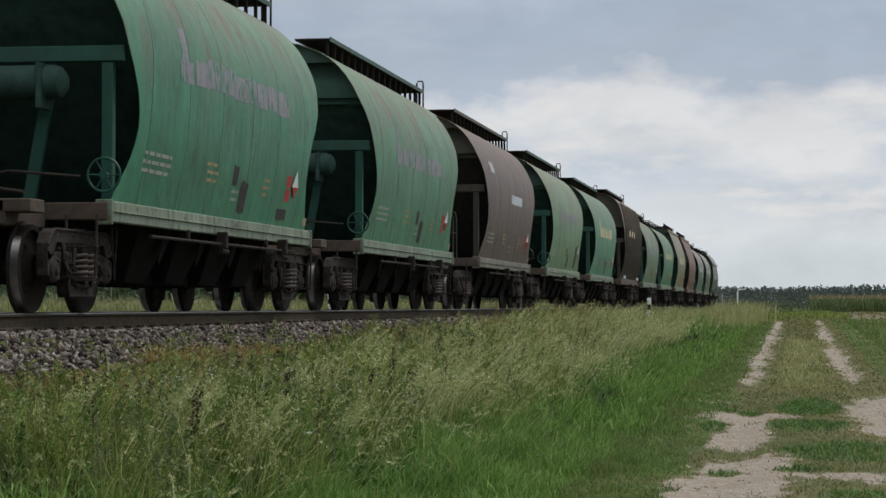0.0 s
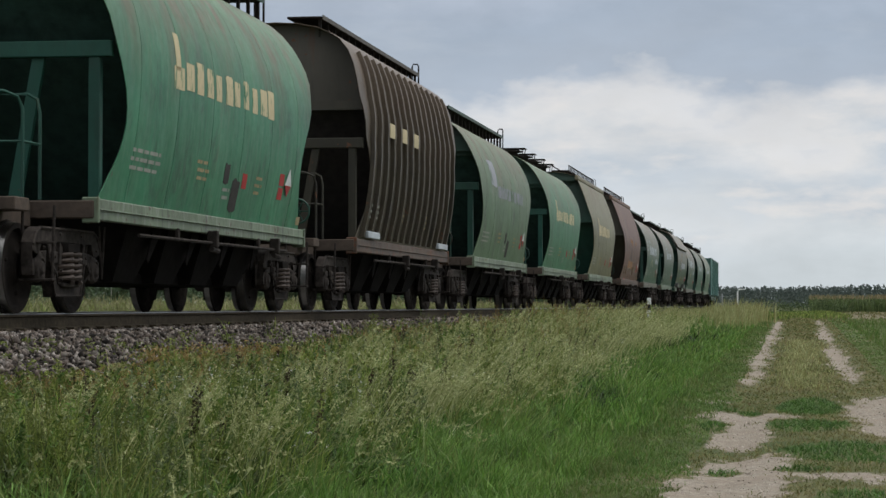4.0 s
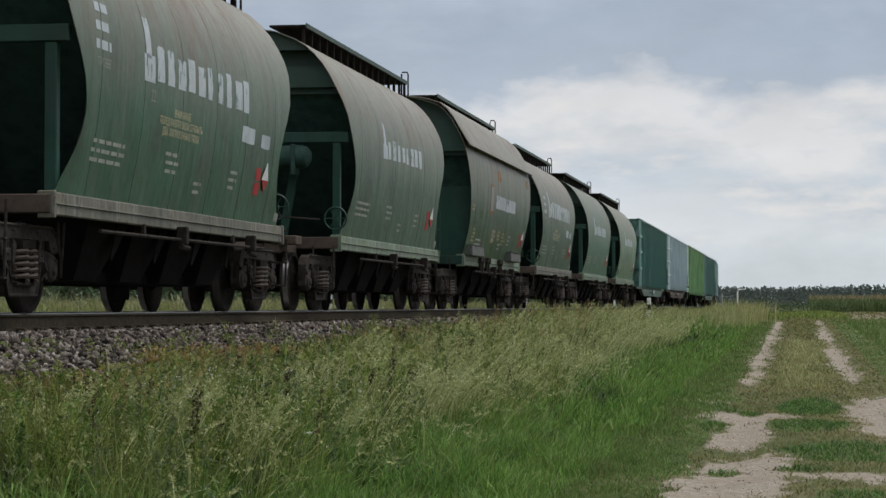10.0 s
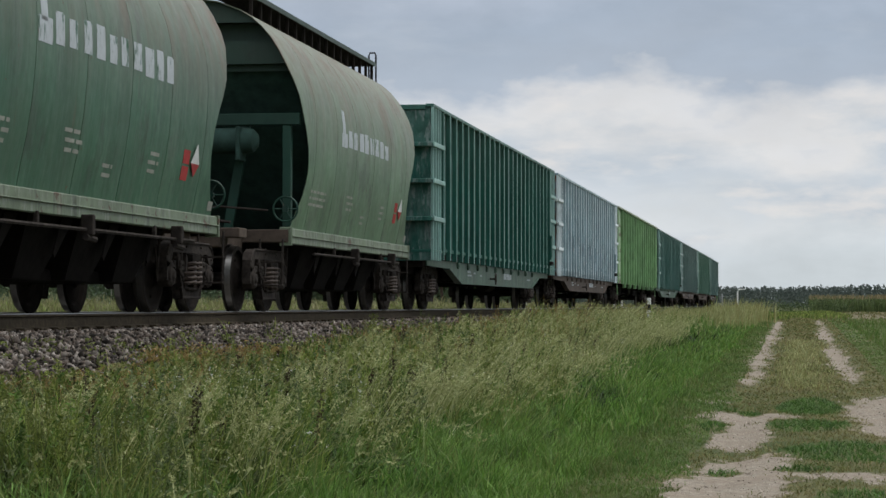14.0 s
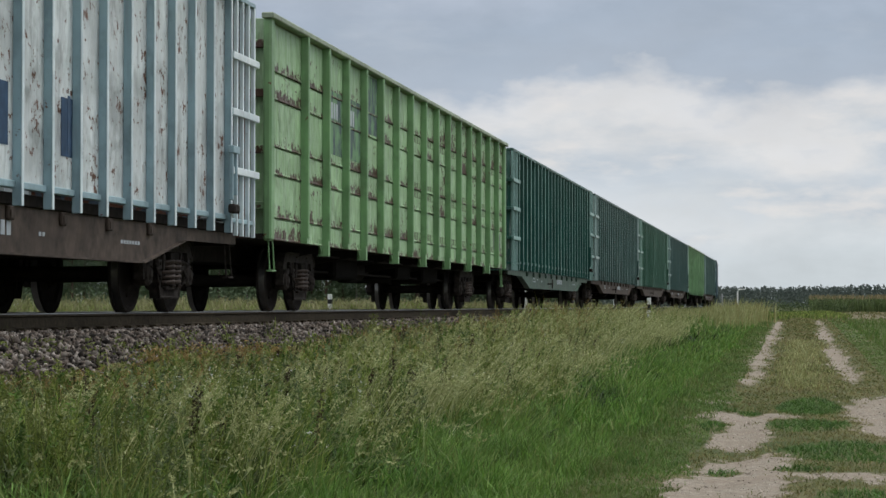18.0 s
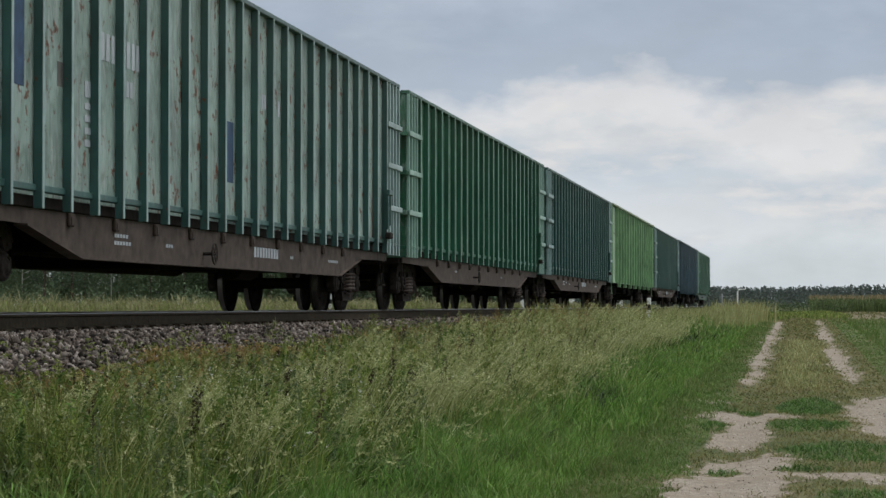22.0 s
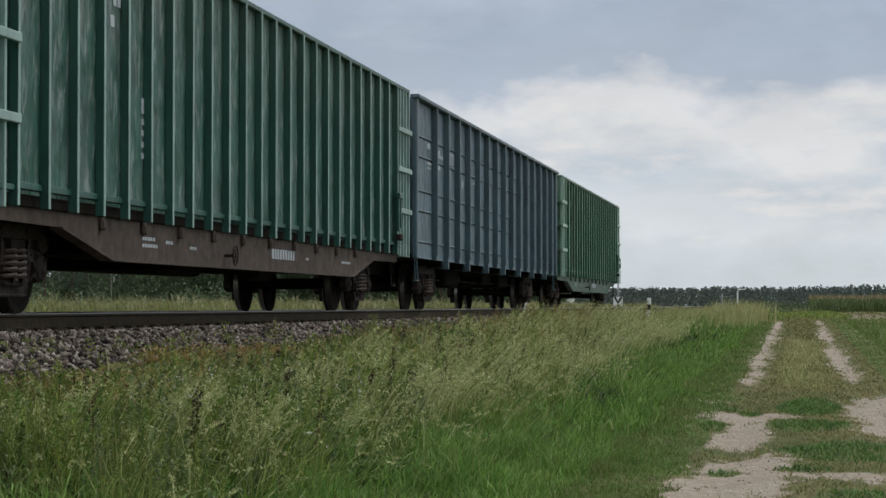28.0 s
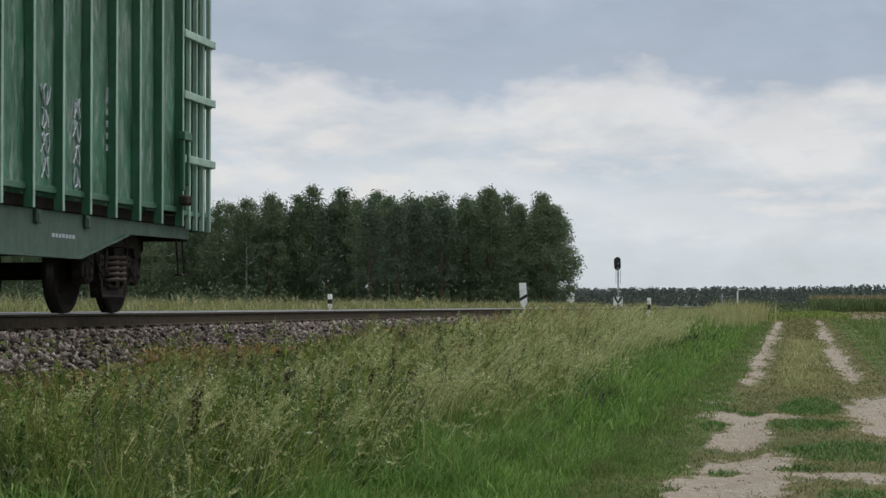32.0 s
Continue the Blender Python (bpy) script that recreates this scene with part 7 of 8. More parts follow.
        put("grass_stems", "thin straw flowering stems", blades(rng, x, y, z, h, np.full(m, w), dx, dy, 0.12, "grass_stems", straw))
        reps = 22 if y1 < 40 else 9 if y1 < 100 else 6
        t = 0.74 + 0.26 * rng.random((m, reps))
        wide = 0.010 + 0.012 * rng.random(m)[:, None]
        px = x[:, None] + dx[:, None] * t ** 2 + rng.normal(size=(m, reps)) * wide
        py = y[:, None] + dy[:, None] * t ** 2 + rng.normal(size=(m, reps)) * wide
        pz = z[:, None] + h[:, None] * (t - 0.12 * t ** 3)
        p = np.stack([px, py, pz], 2).reshape(-1, 3)
        put("seed_heads", "tan seed heads of the tall grass", cards(rng, p, head * (0.6 + 0.7 * rng.random(len(p))), "seed_heads", tan))
    # a stand of tall dry grass where the cart track bends away
    n = 5200
    x, y = spread(n, -5.2, -1.0, 84, 128)
    keep = np.exp(-((x + 2.8) / 0.9) ** 2 - ((y - 108) / 16) ** 2) + 0.25 * drift(x, y, 0.4, 8.0) > 0.2 * rng.random(n) + 0.12
    x, y = x[keep], y[keep]
    n = len(x)
    h = (0.75 + 0.50 * rng.random(n)) * (1 + 0.5 * drift(x, y, 0.5, 14.0))
    stand("tall_dry_grass", "tall dry straw-coloured grass beside the cart track", x, y, heights_at(x, y), h, 0.020 + 0.014 * rng.random(n), h * (0.12 + 0.2 * rng.normal(size=n)), h * 0.2 * rng.normal(size=n), 0.1 + 0.2 * rng.random(n), tan)
    # single dry leaves that catch the light
    n = 1300
    x, y = spread(n, -5.8, -3.0, 11.5, 46)
    z = heights_at(x, y)
    h = (0.9 + 0.5 * rng.random(n)) * room(x, y, z)
    stand("dry_leaves", "pale dry grass leaves arching over the bank", x, y, z, h, 0.005 + 0.006 * rng.random(n), h * rng.normal(size=n) * 0.6, h * rng.normal(size=n) * 0.6, 0.25 + 0.5 * rng.random(n), straw)
    # pale grasses arching over with hanging heads
    for n, y0, y1, w2, leaf in ((300, 11.5, 21, 0.008, 0.014), (420, 21, 40, 0.010, 0.018)):
        x, y = spread(n, -5.9, -3.0, y0, y1)
        z = heights_at(x, y)
        hh = (1.0 + 0.5 * rng.random(n)) * room(x, y, z)
        a = rng.random(n) * 6.283
        reach = hh * (0.35 + 0.35 * rng.random(n))
        dx, dy, hang = reach * np.cos(a) + 0.1 * hh, reach * np.sin(a), 0.30 + 0.25 * rng.random(n)
        put("arching_grass", "pale arching grass over the weeds", blades(rng, x, y, z, hh, np.full(n, w2), dx, dy, hang, "arching_grass", straw))
        t = 0.72 + 0.28 * rng.random((n, 24))
        p = np.stack([x[:, None] + dx[:, None] * t ** 2 + rng.normal(size=(n, 24)) * 0.008, y[:, None] + dy[:, None] * t ** 2 + rng.normal(size=(n, 24)) * 0.008, z[:, None] + hh[:, None] * (t - hang[:, None] * t ** 3) + rng.normal(size=(n, 24)) * 0.008], 2).reshape(-1, 3)
        put("arching_heads", "pale hanging heads of the arching grass", cards(rng, p, leaf * (0.6 + 0.7 * rng.random(len(p))), "arching_heads", straw))
    # pale grasses standing in clumps, all leaning one way
    for count, y0, y1, w2, leaf in ((16, 12.5, 20, 0.0065, 0.014), (40, 20, 38, 0.009, 0.018), (40, 38, 66, 0.013, 0.026)):
        per = 26
        x, y, ca, sa, hh = tufts(count, per, 0.20 if y1 < 40 else 0.4, -5.1, -3.3, y0, y1)
        n = len(x)
        z = heights_at(x, y)
        hh = (1.05 + 0.45 * hh + 0.35 * rng.random(n)) * np.maximum(room(x, y, z), 0.22)
        way = np.repeat(rng.normal(size=count) * 0.25, per)
        dx, dy, hang = hh * (0.32 + 0.18 * rng.random(n)), hh * (way + 0.14 * rng.normal(size=n)), 0.10 + 0.22 * rng.random(n)
        put("plume_grass", "pale plumed grass in leaning clumps", blades(rng, x, y, z, hh, np.full(n, w2), dx, dy, hang, "plume_grass", straw))
        t = 0.66 + 0.34 * rng.random((n, 20))
        p = np.stack([x[:, None] + dx[:, None] * t ** 2 + rng.normal(size=(n, 20)) * 0.010, y[:, None] + dy[:, None] * t ** 2 + rng.normal(size=(n, 20)) * 0.010, z[:, None] + hh[:, None] * (t - hang[:, None] * t ** 3) + rng.normal(size=(n, 20)) * 0.006], 2).reshape(-1, 3)
        put("plumes", "pale feathery plumes of the clumped grass", cards(rng, p, leaf * (0.6 + 0.7 * rng.random(len(p))), "plumes", straw, slim=0.25))
    # broad leaves of dock and burdock near the ground
    n = 520
    x, y = spread(n, -5.8, -3.1, 11.5, 30)
    keep = drift(x, y, 0.8, 51.0) > 0.0
    x, y = np.repeat(x[keep], 9), np.repeat(y[keep], 9)
    m = len(x)
    x, y = x + 0.05 * rng.normal(size=m), y + 0.05 * rng.normal(size=m)
    z = heights_at(x, y)
    hh = (0.45 + 0.55 * rng.random(m)) * room(x, y, z)
    stand("broad_leaves", "broad fresh leaves among the grass", x, y, z, hh, 0.022 + 0.016 * rng.random(m), hh * 0.45 * rng.normal(size=m), hh * 0.45 * rng.normal(size=m), 0.2 + 0.5 * rng.random(m), herbs[1])
    # russet weeds at the foot of the ballast
    n = 1500
    x, y = spread(n, -6.4, -4.8, 14, 60)
    keep = drift(x, y, 0.35, 3.3) > 0.0
    x, y = x[keep], y[keep]
    n = len(x)
    z = np.maximum(heights_at(x, y), np.array([bed_z(a - TRACK_X) for a in x]))
    t = rng.random((n, 40))
    p = np.stack([x[:, None] + rng.normal(size=(n, 40)) * 0.08, y[:, None] + rng.normal(size=(n, 40)) * 0.12, z[:, None] + 0.02 + 0.20 * t * np.clip((y - 12) / 14, 0.4, 1.2)[:, None]], 2).reshape(-1, 3)
    put("russet_weeds", "russet low weeds at the foot of the ballast", cards(rng, p, 0.013 + 0.012 * rng.random(len(p)), "russet_weeds", russet))
    # reddish sorrel stalks near the ballast
    for n, y0, y1, w2, leaf in ((1300, 13, 30, 0.007, 0.012), (1500, 30, 70, 0.009, 0.015)):
        x, y = spread(n, -6.6, -4.2, y0, y1)
        keep = drift(x, y, 0.5, 41.0) + 0.2 * rng.normal(size=n) > 0.0
        x, y = x[keep], y[keep]
        n = len(x)
        z = heights_at(x, y)
        hh = (0.85 + 0.75 * rng.random(n)) * room(x, y, z)
        dx, dy = 0.12 * hh * rng.normal(size=n), 0.12 * hh * rng.normal(size=n)
        put("sorrel_stems", "reddish brown sorrel stalks in the grass", blades(rng, x, y, z, hh, np.full(n, w2), dx, dy, 0.0, "sorrel_stems", russet))
        t = 0.5 + 0.5 * rng.random((n, 26))
        p = np.stack([x[:, None] + dx[:, None] * t ** 2 + rng.normal(size=(n, 26)) * 0.016, y[:, None] + dy[:, None] * t ** 2 + rng.normal(size=(n, 26)) * 0.016, z[:, None] + hh[:, None] * t], 2).reshape(-1, 3)
        put("sorrel_heads", "reddish brown seed heads of sorrel", cards(rng, p, leaf * (0.6 + 0.8 * rng.random(len(p))), "sorrel_heads", russet))
    # dead dock stalks
    n = 150
    x, y = spread(n, -5.6, -3.4, 12.5, 42)
    z = heights_at(x, y)
    hh = (1.0 + 0.4 * rng.random(n)) * room(x, y, z)
    t = 0.35 + 0.65 * rng.random((n, 130))
    p = np.stack([x[:, None] + 0.1 * hh[:, None] * t ** 2 + rng.normal(size=(n, 130)) * 0.012, y[:, None] + rng.normal(size=(n, 130)) * 0.013, z[:, None] + hh[:, None] * t], 2).reshape(-1, 3)
    put("dock_heads", "dark brown dead dock stalks standing in the grass", cards(rng, p, 0.010 + 0.008 * rng.random(len(p)), "dock_heads", dock))
    put("dock_stems", "dark brown stems of the dead dock", blades(rng, x, y, z, hh, np.full(n, 0.009), 0.1 * hh, 0 * hh, 0.0, "dock_stems", dock))
    # small white and yellow flowers
    x, y = spread(250, -5.8, -3.0, 12.5, 48)
    cx, cy, _, _, _ = tufts(20, 20, 0.3, -5.0, -3.4, 13.5, 34)
    x, y = np.concatenate([x, cx]), np.concatenate([y, cy])
    z = heights_at(x, y)
    p = np.stack([x, y, z + (0.7 + 0.5 * rng.random(650)) * room(x, y, z)], 1)
    p = np.repeat(p, 3, 0) + rng.normal(size=(1950, 3)) * 0.010
    put("small_flowers", "tiny white and yellow flowers in the grass", cards(rng, p, 0.006 + 0.006 * rng.random(1950), "small_flowers", petals))
    # fresh upright grass between the weeds and the cart track
    for y0, y1, n, w in ((11, 24, 58000, 0.0085), (24, 50, 48000, 0.013), (50, 110, 30000, 0.028), (110, 200, 8000, 0.055)):
        x, y = spread(n, -4.9, -1.0, y0, y1)
        d = drift(x, y, 0.6, 21.0)
        keep = (verge(x, y) > -0.25) & (drift(x, y, 2.1, 9.0) + 0.35 * rng.normal(size=n) > -0.35)
        x, y, d = x[keep], y[keep], d[keep]
        m = len(x)
        full = np.interp(x + 0.3 * d, [-3.6, -2.6, -2.0, -1.6, -1.0], [1.0, 0.95, 0.60, 0.30, 0.13])
        h = (0.20 + 0.28 * rng.random(m)) * full * (1 + 0.7 * drift(x, y, 1.5, 5.0))
        short = full < 0.42
        for sel, name, label, mat in ((~short, "fresh_grass", "tall fresh green grass on the verge", green), (short, "verge_turf", "short green turf beside the cart track", lush)):
            q = int(sel.sum())
            hs = h[sel]
            stand(name, label, x[sel], y[sel], heights_at(x[sel], y[sel]), hs, w * (0.7 + 0.6 * rng.random(q)), hs * (0.06 + 0.30 * rng.normal(size=q)), hs * 0.30 * rng.normal(size=q), 0.05 + 0.35 * rng.random(q), mat)
    # low turf on the cart track wherever the soil is covered
    for y0, y1, n, w in ((14, 35, 70000, 0.0075), (35, 70, 42000, 0.014), (70, 140, 22000, 0.035)):
        x, y = spread(n, -2.1, 2.6, y0, y1)
        b = np.array([bare(a, c2) for a, c2 in zip(x, y)])
        keep = b + 0.20 * rng.normal(size=n) < 0.40
        x, y = x[keep], y[keep]
        m = len(x)
        rich = np.array([max([0.0] + [1 - math.hypot((a - cx) / hw, (b2 - cy) / hd) for cx, cy, hw, hd in CLUMPS]) for a, b2 in zip(x, y)])
        z = heights_at(x, y)
        mid = np.exp(-((x - 0.2) / 0.45) ** 2) * np.clip((y - 33) / 6, 0, 1)
        h = (0.018 + 0.045 * rng.random(m)) * (1 + 1.0 * rich + 1.1 * mid)
        edge = (rich > 0.1) | (x < -1.0 + 0.3 * drift(x, y, 0.8, 2.0)) | (x > 1.6)
        in_clump = rich > 0.08
        for sel, name, label, mat in ((in_clump, "clover_patch", "dense dark green clover patches on the cart track", clover), (~edge & ~in_clump, "track_turf", "trodden low turf with dry patches between the ruts", turf), (edge & ~in_clump, "lush_turf", "low green turf along the cart track", lush)):
            q = int(sel.sum())
            stand(name, label, x[sel], y[sel], z[sel] + 0.014, h[sel], w * (0.7 + 0.6 * rng.random(q)), h[sel] * rng.normal(size=q) * 0.8, h[sel] * rng.normal(size=q) * 0.8, 0.2, mat)
    # dry grass on the crown between the ruts
    n = 3200
    x, y = 0.12 + 0.26 * rng.normal(size=n), 37 + 34 * rng.random(n)
    h = (0.09 + 0.14 * rng.random(n)) * (1 + 0.6 * drift(x, y, 0.5, 61.0))
    stand("crown_grass", "dry brownish grass on the crown of the cart track", x, y, heights_at(x, y), h, 0.010 + 0.006 * rng.random(n), h * 0.4 * rng.normal(size=n), h * 0.4 * rng.normal(size=n), 0.2, tan)
    # beyond the line
    for y0, y1, n, w in ((22, 60, 12000, 0.016), (60, 120, 10000, 0.035), (120, 212, 9000, 0.06)):
        for mat, name, label in ((pale, "far_grass", "dry grass on the far side of the railway"), (olive, "far_undergrowth", "green grass on the far side of the railway")):
            x, y = spread(n, -30.0, -11.6, y0, y1)
            h = (0.30 + 0.45 * rng.random(n) if mat is pale else 0.22 + 0.36 * rng.random(n)) * (1 + 0.8 * drift(x, y, 0.25, 3.0))
            stand(name, label, x, y, heights_at(x, y), h, w * (0.7 + 0.6 * rng.random(n)), h * 0.35 * rng.normal(size=n), h * 0.3 * rng.normal(size=n), 0.2, mat)
    # the field at the side
    for x0, x1, y0, y1, n, hh, w, mat, name, label in ((2.2, 9, 36, 115, 14000, 0.22, 0.02, lush, "field_weeds", "green weeds at the edge of the field"), (1.5, 70, 104, 240, 12000, 0.18, 0.07, turf, "stubble", "dry stubble and weeds on the field"), (-1.6, 3.0, 125, 240, 5000, 0.3, 0.05, olive, "headland_grass", "rough grass at the end of the cart track")):
        x, y = spread(n, x0, x1, y0, y1)
        stand(name, label, x, y, heights_at(x, y) + 0.05, hh * (0.5 + 0.7 * rng.random(n)), w * (0.7 + 0.6 * rng.random(n)), 0.06 * rng.normal(size=n), 0.06 * rng.normal(size=n), 0.2, mat)


def crown_points(rng, height, low, shape, clumps, per, spread, size):
    """Points of leaf clumps along a crown; shape gives the radius at a share of the crown's height."""
    t = rng.random(clumps) ** 0.85
    a = rng.random(clumps) * 6.283
    r = np.array([shape(v) for v in t]) * spread * (0.45 + 0.55 * np.sqrt(rng.random(clumps)))
    cc = np.stack([r * np.cos(a), r * np.sin(a), low + (height - low) * t], 1)
    return np.repeat(cc, per, 0) + rng.normal(size=(clumps * per, 3)) * np.array([size, size, size * 0.75])


def trunk_shape(rng, height, r):
    sh = Shape()
    bend = rng.normal(size=2) * 0.2
    pts = [(bend[0] * t * t, bend[1] * t * t, height * t) for t in (0, 0.25, 0.5, 0.75, 0.97)]
    sh.tube(pts, [r * 1.25, r, r * 0.75, r * 0.45, r * 0.1], 8)
    for k in range(12):
        t = 0.22 + 0.65 * rng.random()
        a = rng.random() * 6.28
        p = Vector((bend[0] * t * t, bend[1] * t * t, height * t))
        l = height * 0.16 * (1.1 - t) + 0.5
        sh.tube([p, p + Vector((math.cos(a) * l * 0.6, math.sin(a) * l * 0.6, l * 0.25)), p + Vector((math.cos(a) * l, math.sin(a) * l, l * 0.6))], [r * 0.4, r * 0.25, r * 0.06], 5)
    return sh


def build_trees():
    rng = np.random.default_rng(23)
    dark = leafy("dark_needles", (0.078, 0.120, 0.078), (0.118, 0.170, 0.100), (0.12, 0.16, 0.09), share=0.1, mottle=0.2)
    mid = leafy("birch_leaves", (0.092, 0.145, 0.080), (0.138, 0.200, 0.104), (0.15, 0.18, 0.09), share=0.1, mottle=0.2)
    # paler and bluer than the grove: air haze mixed into the leaf colour
    hazy = leafy("haze_tinted_conifers", (0.085, 0.112, 0.100), (0.115, 0.145, 0.125), (0.09, 0.115, 0.10), share=0.1, mottle=0.0)
    shrub = leafy("shrub_leaves", (0.060, 0.100, 0.036), (0.095, 0.140, 0.052), (0.10, 0.12, 0.05), share=0.1)
    kinds = []
    for k in range(9):
        pine = k % 3 == 0
        h = 9.8 + 1.3 * rng.random()
        if pine:
            p = crown_points(rng, h, h * 0.22, lambda v: 1.05 - 0.95 * v, 85, 60, 2.0, 0.36)
        else:
            p = crown_points(rng, h, h * 0.10, lambda v: 0.45 + 1.7 * v if v < 0.38 else 1.12 * ((1 - v) / 0.62) ** 0.75 + 0.04, 130, 55, 1.9, 0.31)
        kinds.append((pine, cards(rng, p, 0.085 + 0.07 * rng.random(len(p)), "crown", dark if pine else mid), trunk_shape(rng, h, 0.13 if pine else 0.09).mesh("trunk", BIRCH_BARK if k == 4 else TREE_BARK)))
    group = "grove beyond the railway"
    for row, (y, x0, x1, gap) in enumerate(((214, -84, -23.6, 2.2), (219, -120, -24.0, 2.6), (225, -128, -24.6, 2.8), (232, -132, -25.4, 3.0), (240, -136, -27, 3.3))):
        x = x1
        while x > x0:
            pine, crown, trunk = kinds[int(rng.integers(9))]
            t = tagged(new("pine_tree" if pine else "birch_tree"), "dark pine in a dense grove" if pine else "slender pale-barked birch in the grove", "tree", group)
            px, py = x + rng.normal() * 0.4, y + rng.normal() * 1.2
            part("trunk", trunk, trunk.materials[0], t)
            part("crown", crown, crown.materials[0], t)
            s = (0.95 + 0.10 * rng.random()) * (1.0 - 0.20 * smooth(-48, -62, px)) * (1.03 if row < 3 else 1.0) * (1 - 0.09 * smooth(-30, -25, px))
            t.location = (px, py, ground_z(px, py) - 0.05)
            t.rotation_euler = (0, 0, rng.random() * 6.28)
            t.scale = (s, s, s)
            x -= gap * (0.7 + 0.6 * rng.random())
    # the broad tree that ends the grove
    h = 9.7
    p = crown_points(rng, h, 0.5, lambda v: 0.85 + 0.45 * math.sin(math.pi * min(1.0, v * 1.25)) if v < 0.55 else 1.17 * max(0.0, (1 - v) / 0.45) ** 0.42, 260, 60, 2.2, 0.30)
    t = tagged(new("birch_tree"), "broad leafy tree at the end of the grove", "tree", group)
    part("trunk", trunk_shape(rng, h, 0.15), TREE_BARK, t)
    part("crown", cards(rng, p, 0.085 + 0.07 * rng.random(len(p)), "crown", mid), mid, t)
    t.location = (-22.9, 211.5, ground_z(-22.9, 211.5) - 0.05)
    # low brush at the foot of the grove
    n = 900
    x, y = -150 + 124 * rng.random(n), 206 + 40 * rng.random(n)
    z = heights_at(x, y)
    p = np.stack([np.repeat(x, 60), np.repeat(y, 60), np.repeat(z + 1.0, 60)], 1) + rng.normal(size=(n * 60, 3)) * np.array([1.0, 0.5, 0.8])
    tagged(new("underbrush", cards(rng, p, 0.12 + 0.1 * rng.random(len(p)), "underbrush", mid)), "dark underbrush at the foot of the grove", "bushes", kind="stuff")
    # the forest on the horizon, with distance haze painted into its leaf colour
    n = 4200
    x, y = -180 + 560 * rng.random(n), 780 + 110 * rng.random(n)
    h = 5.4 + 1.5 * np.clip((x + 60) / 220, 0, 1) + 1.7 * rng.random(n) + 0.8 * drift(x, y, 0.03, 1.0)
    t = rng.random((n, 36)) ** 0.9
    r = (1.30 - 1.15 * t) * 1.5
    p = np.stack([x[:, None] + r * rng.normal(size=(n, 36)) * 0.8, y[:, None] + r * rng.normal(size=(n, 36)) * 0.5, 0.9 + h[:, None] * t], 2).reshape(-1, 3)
    tagged(new("far_forest", cards(rng, p, 0.40 + 0.35 * rng.random(len(p)), "far_forest", hazy)), "conifer forest along the horizon, tinted with painted haze", "forest", kind="stuff")
    # shrubs where the cart track ends
    vs = []
    for cx, cy, rr in ((-3.5, 196, 0.55), (-2.0, 200, 0.7), (0.5, 205, 0.6), (-5.0, 204, 0.5), (2.5, 215, 0.8), (-0.8, 190, 0.5), (4.0, 212, 0.7)):
        vs.append(np.array([cx, cy, 0.85 + rr * 0.7]) + rng.normal(size=(420, 3)) * np.array([rr, rr, rr * 0.5]))
    p = np.concatenate(vs)
    tagged(new("shrubs", cards(rng, p, 0.06 + 0.05 * rng.random(len(p)), "shrubs", shrub)), "green shrubs at the far end of the cart track", "bushes", kind="stuff")


def build_corn():
    rng = np.random.default_rng(31)
    leaf = leafy("maize_leaves", (0.075, 0.125, 0.040), (0.115, 0.165, 0.055), (0.17, 0.17, 0.07), share=0.15)
    top = leafy("maize_tassels", (0.24, 0.19, 0.10), (0.32, 0.26, 0.14), (0.18, 0.18, 0.08), share=0.2)
    n = 22000
    x, y = 1.5 + 90 * rng.random(n), 240 + 60 * rng.random(n) ** 1.6
    h = 1.5 + 0.5 * rng.random(n)
    tagged(new("maize", blades(rng, x, y, heights_at(x, y), h, np.full(n, 0.13), 0.35 * rng.normal(size=n), 0.3 * rng.normal(size=n), 0.1 + 0.3 * rng.random(n), "maize", leaf)), "tall green maize at the edge of the field", "maize", kind="stuff")
    n = 7000
    x, y = 1.5 + 90 * rng.random(n), 240 + 60 * rng.random(n)
    tagged(new("maize_tassels", blades(rng, x, y, heights_at(x, y) + 1.45, 0.40 + 0.25 * rng.random(n), np.full(n, 0.09), 0.12 * rng.normal(size=n), 0.1 * rng.normal(size=n), 0.1, "maize_tassels", top)), "tan tassels on top of the maize", "maize", kind="stuff")
    field = dusty("stubble_soil", (0.135, 0.115, 0.065), 0.5, 0.95)
    v = grid_mesh("ploughed_field", steps((2.6, 130, 6)), steps((105, 238, 8)), lambda a, b: ground_z(a, b) + 0.06, None, field)
    setting("field", v, field, "bare brownish field strip before the maize", "field")


# ---------------------------------------------------------------- lineside things
def marker_post(x, y, z, h, w, label, tilt=0.0, bands=((0.62, 0.80),)):
    t = thing("marker_post", label, "post", "lineside posts")
    part("shaft", Shape().box(-w / 2, w / 2, -w / 2, w / 2, 0, h, 0.012), WHITE, t)
    for a, b in bands:
        part("band", Shape().box(-w / 2 - 0.004, w / 2 + 0.004, -w / 2 - 0.004, w / 2 + 0.004, h * a, h * b, 0.004), BLACK, t, "black painted band")
    t.location = (x, y, z)
    t.rotation_euler = (0, radians(tilt), 0)
    return t


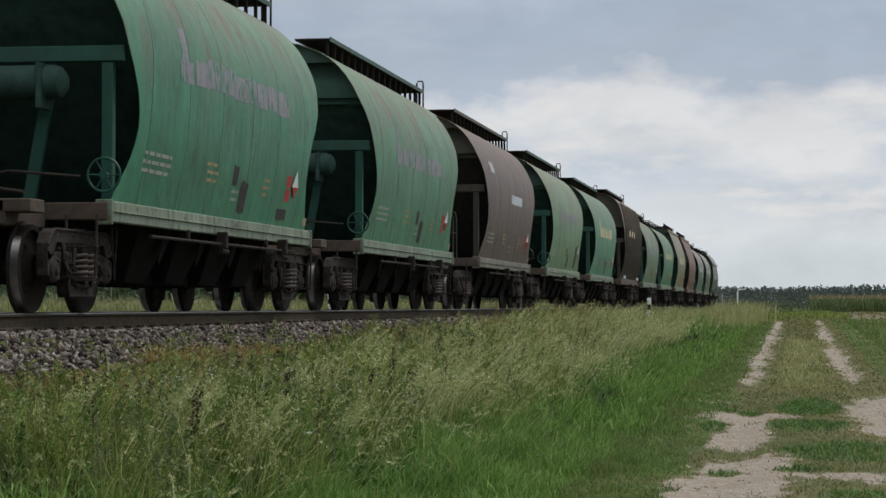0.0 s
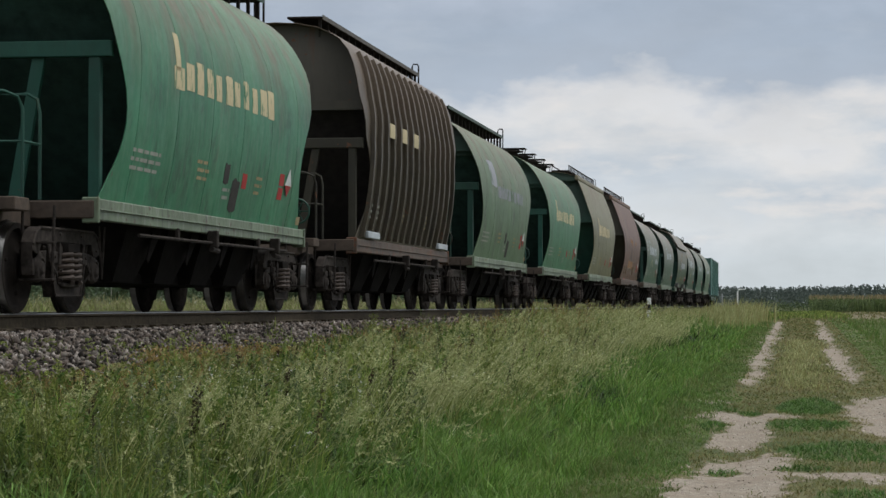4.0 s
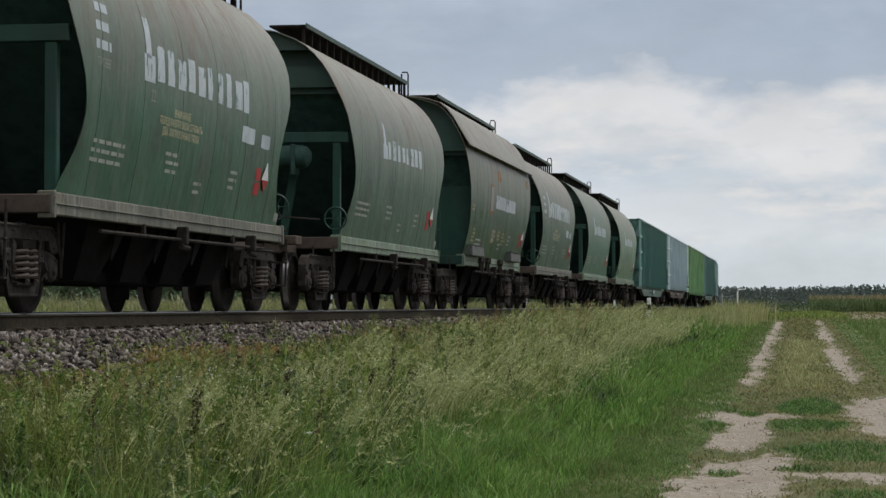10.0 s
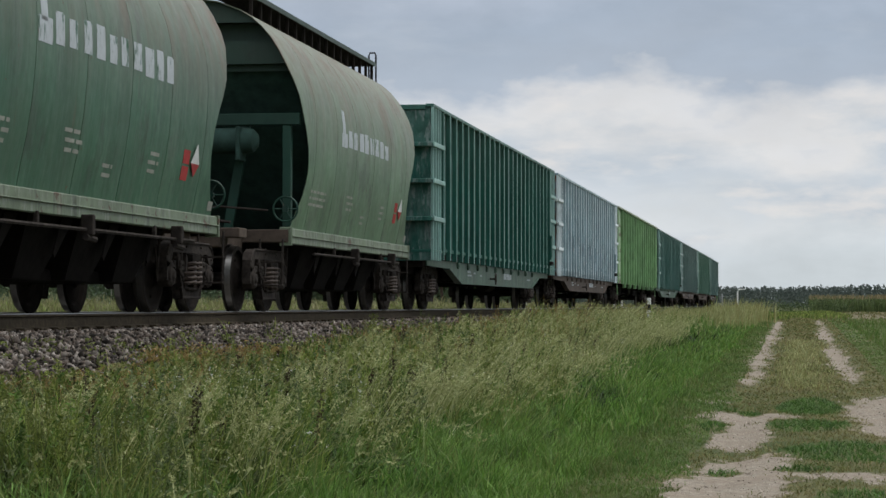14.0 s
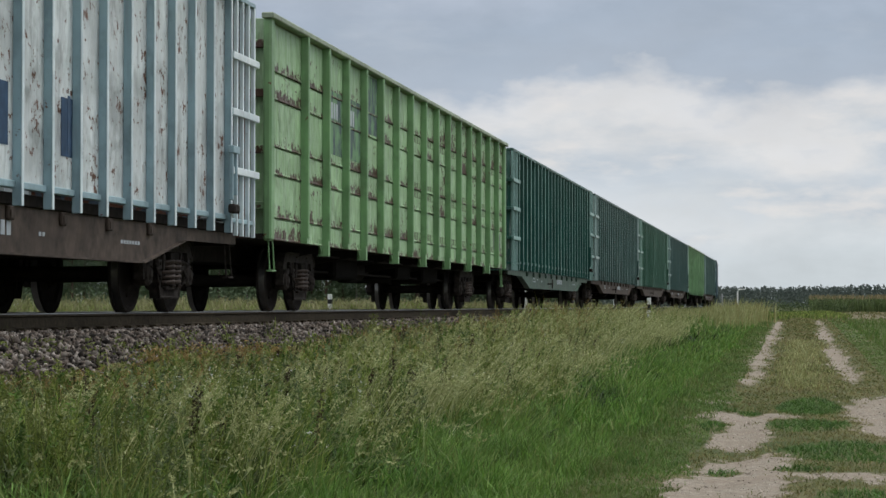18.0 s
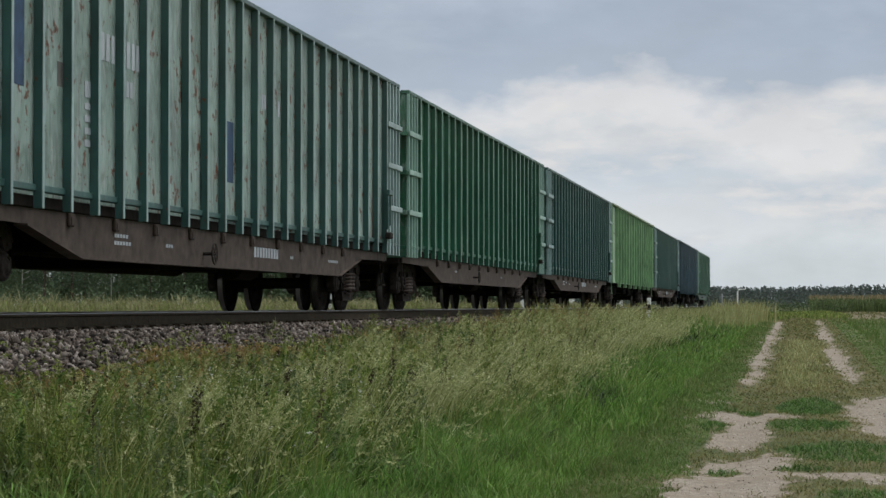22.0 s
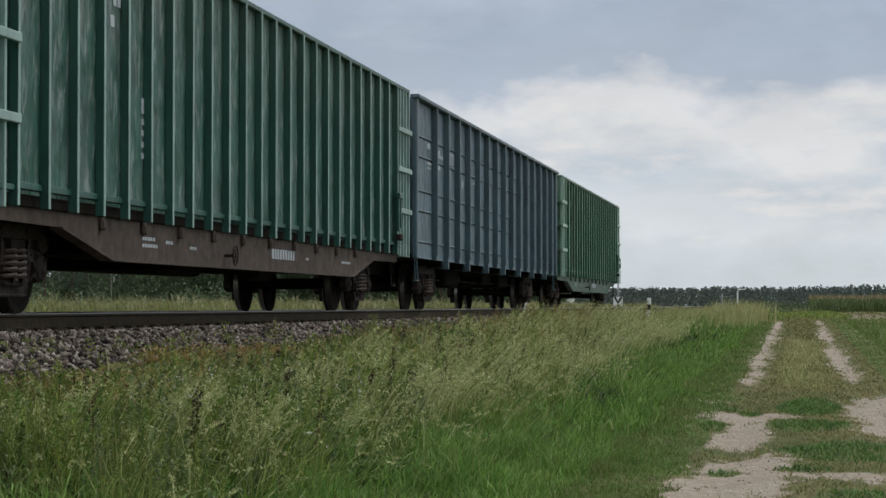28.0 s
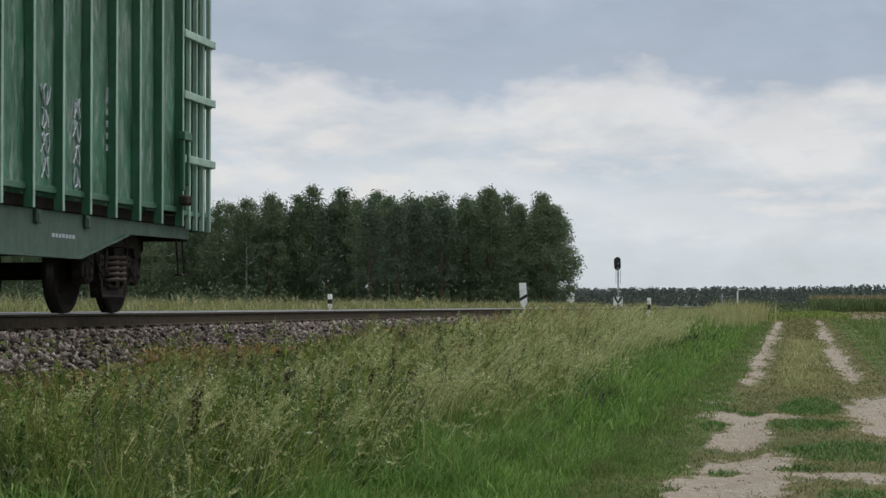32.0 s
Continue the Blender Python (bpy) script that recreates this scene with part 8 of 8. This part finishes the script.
def build_lineside():
    marker_post(-4.47, 70, 0.70, 0.98, 0.12, "white concrete marker post with a black band in the grass")
    marker_post(-13.17, 64.0, 1.05, 0.72, 0.115, "short white marker post with a black band beyond the rails")
    g = thing("gradient_post", "leaning white board with a black slanting stripe", "post", "lineside posts")
    part("board", Shape().box(-0.17, 0.17, -0.03, 0.03, 0.0, 1.5, 0.01), WHITE, g)
    part("stripe", Shape().prism([(-0.172, 0.62), (0.172, 0.80), (0.172, 0.96), (-0.172, 0.78)], -0.036, -0.031, "y"), BLACK, g)
    part("foot", Shape().box(-0.06, 0.06, 0.03, 0.11, -0.3, 1.2, 0.01), GALV, g)
    g.location, g.rotation_euler = (-13.03, 110.0, 1.05), (0, radians(-4), 0)
    s = thing("railway_signal", "black round-topped railway signal head on a grey mast", "signal")
    mast = part("mast", Shape().tube([(0, 0, 0), (0, 0, 3.6)], 0.055, 8), GALV, s)
    part("head", Shape().prism([(0.27 * math.cos(a) * 0.9, (0.20 if math.sin(a) > 0 else -0.20) + 0.27 * math.sin(a)) for a in [2 * math.pi * k / 20 for k in range(20)]], -0.04, 0.04, "y"), BLACK, s, "black signal backboard").location = (-0.05, 0, 3.35)
    for z in (3.20, 3.50):
        part("hood", Shape().lathe([(-0.22, 0.11), (-0.20, 0.12), (0.0, 0.12)], (-0.05, -0.04, z), 14, "y"), BLACK, s, "black lamp hood")
    part("ladder", Shape().tube([(0.16, 0.05, 1.9), (0.16, 0.05, 2.9)], 0.02, 5).tube([(-0.16, 0.05, 1.9), (-0.16, 0.05, 2.9)], 0.02, 5).tube([(-0.16, 0.05, 2.1), (0.16, 0.05, 2.1)], 0.015, 5).tube([(-0.16, 0.05, 2.5), (0.16, 0.05, 2.5)], 0.015, 5), GALV, s)
    board = part("sign_board", Shape().box(-0.33, 0.33, -0.075, -0.06, 0.05, 0.98, 0.008), WHITE, s, "white board with two black chevrons")
    for pts in ([(-0.32, 0.97), (-0.16, 0.97), (0, 0.68), (0.16, 0.97), (0.32, 0.97), (0.05, 0.50), (-0.05, 0.50)], [(-0.32, 0.06), (-0.14, 0.06), (0, 0.30), (0.14, 0.06), (0.32, 0.06), (0, 0.50)]):
        part("chevron", Shape().prism(pts, -0.082, -0.077, "y"), BLACK, board)
    s.location = (-12.6, 163.0, 1.10)
    shed = thing("white_shed", "small white shed far off beside the grove", "shed")
    part("wall", Shape().box(-1.0, 1.0, -1.2, 1.2, 0, 1.7, 0.02), WHITE, shed)
    part("roof", Shape().prism([(-1.15, 1.7), (1.15, 1.7), (0, 2.3)], -1.3, 1.3, "y"), GALV, shed)
    part("door", Shape().box(-0.35, 0.35, -1.24, -1.2, 0.0, 1.5, 0.01), GALV, shed)
    shed.location = (-26.4, 262, 1.02)
    for x, y, h, lampy in ((-8.4, 330.0, 3.0, True), (-10.6, 330.0, 2.4, False)):
        t = thing("lamp_post" if lampy else "pole", "white street lamp far down the line" if lampy else "grey pole far down the line", "lamp post" if lampy else "pole")
        if lampy:
            part("mast", Shape().tube([(0, 0, 0), (0, 0, h - 0.3), (0.12, 0, h - 0.05), (0.45, 0, h)], 0.11, 8), WHITE, t)
            part("lamp_head", Shape().box(0.35, 1.1, -0.15, 0.15, h - 0.08, h + 0.08, 0.03), WHITE, t)
        else:
            part("mast", Shape().tube([(0, 0, 0), (0, 0, h)], 0.10, 8), GALV, t)
            part("arm", Shape().box(-0.35, 0.35, -0.05, 0.05, h - 0.5, h - 0.4, 0.01), GALV, t)
        t.location = (x, y, 0.8)


build_ground()
LINE = build_line()
HOPPERS = build_hoppers()
dress_hoppers(HOPPERS)
CHIPS = build_chips()
build_lineside()
build_trees()
build_corn()
build_grass()
build_stones(LINE)
motions()
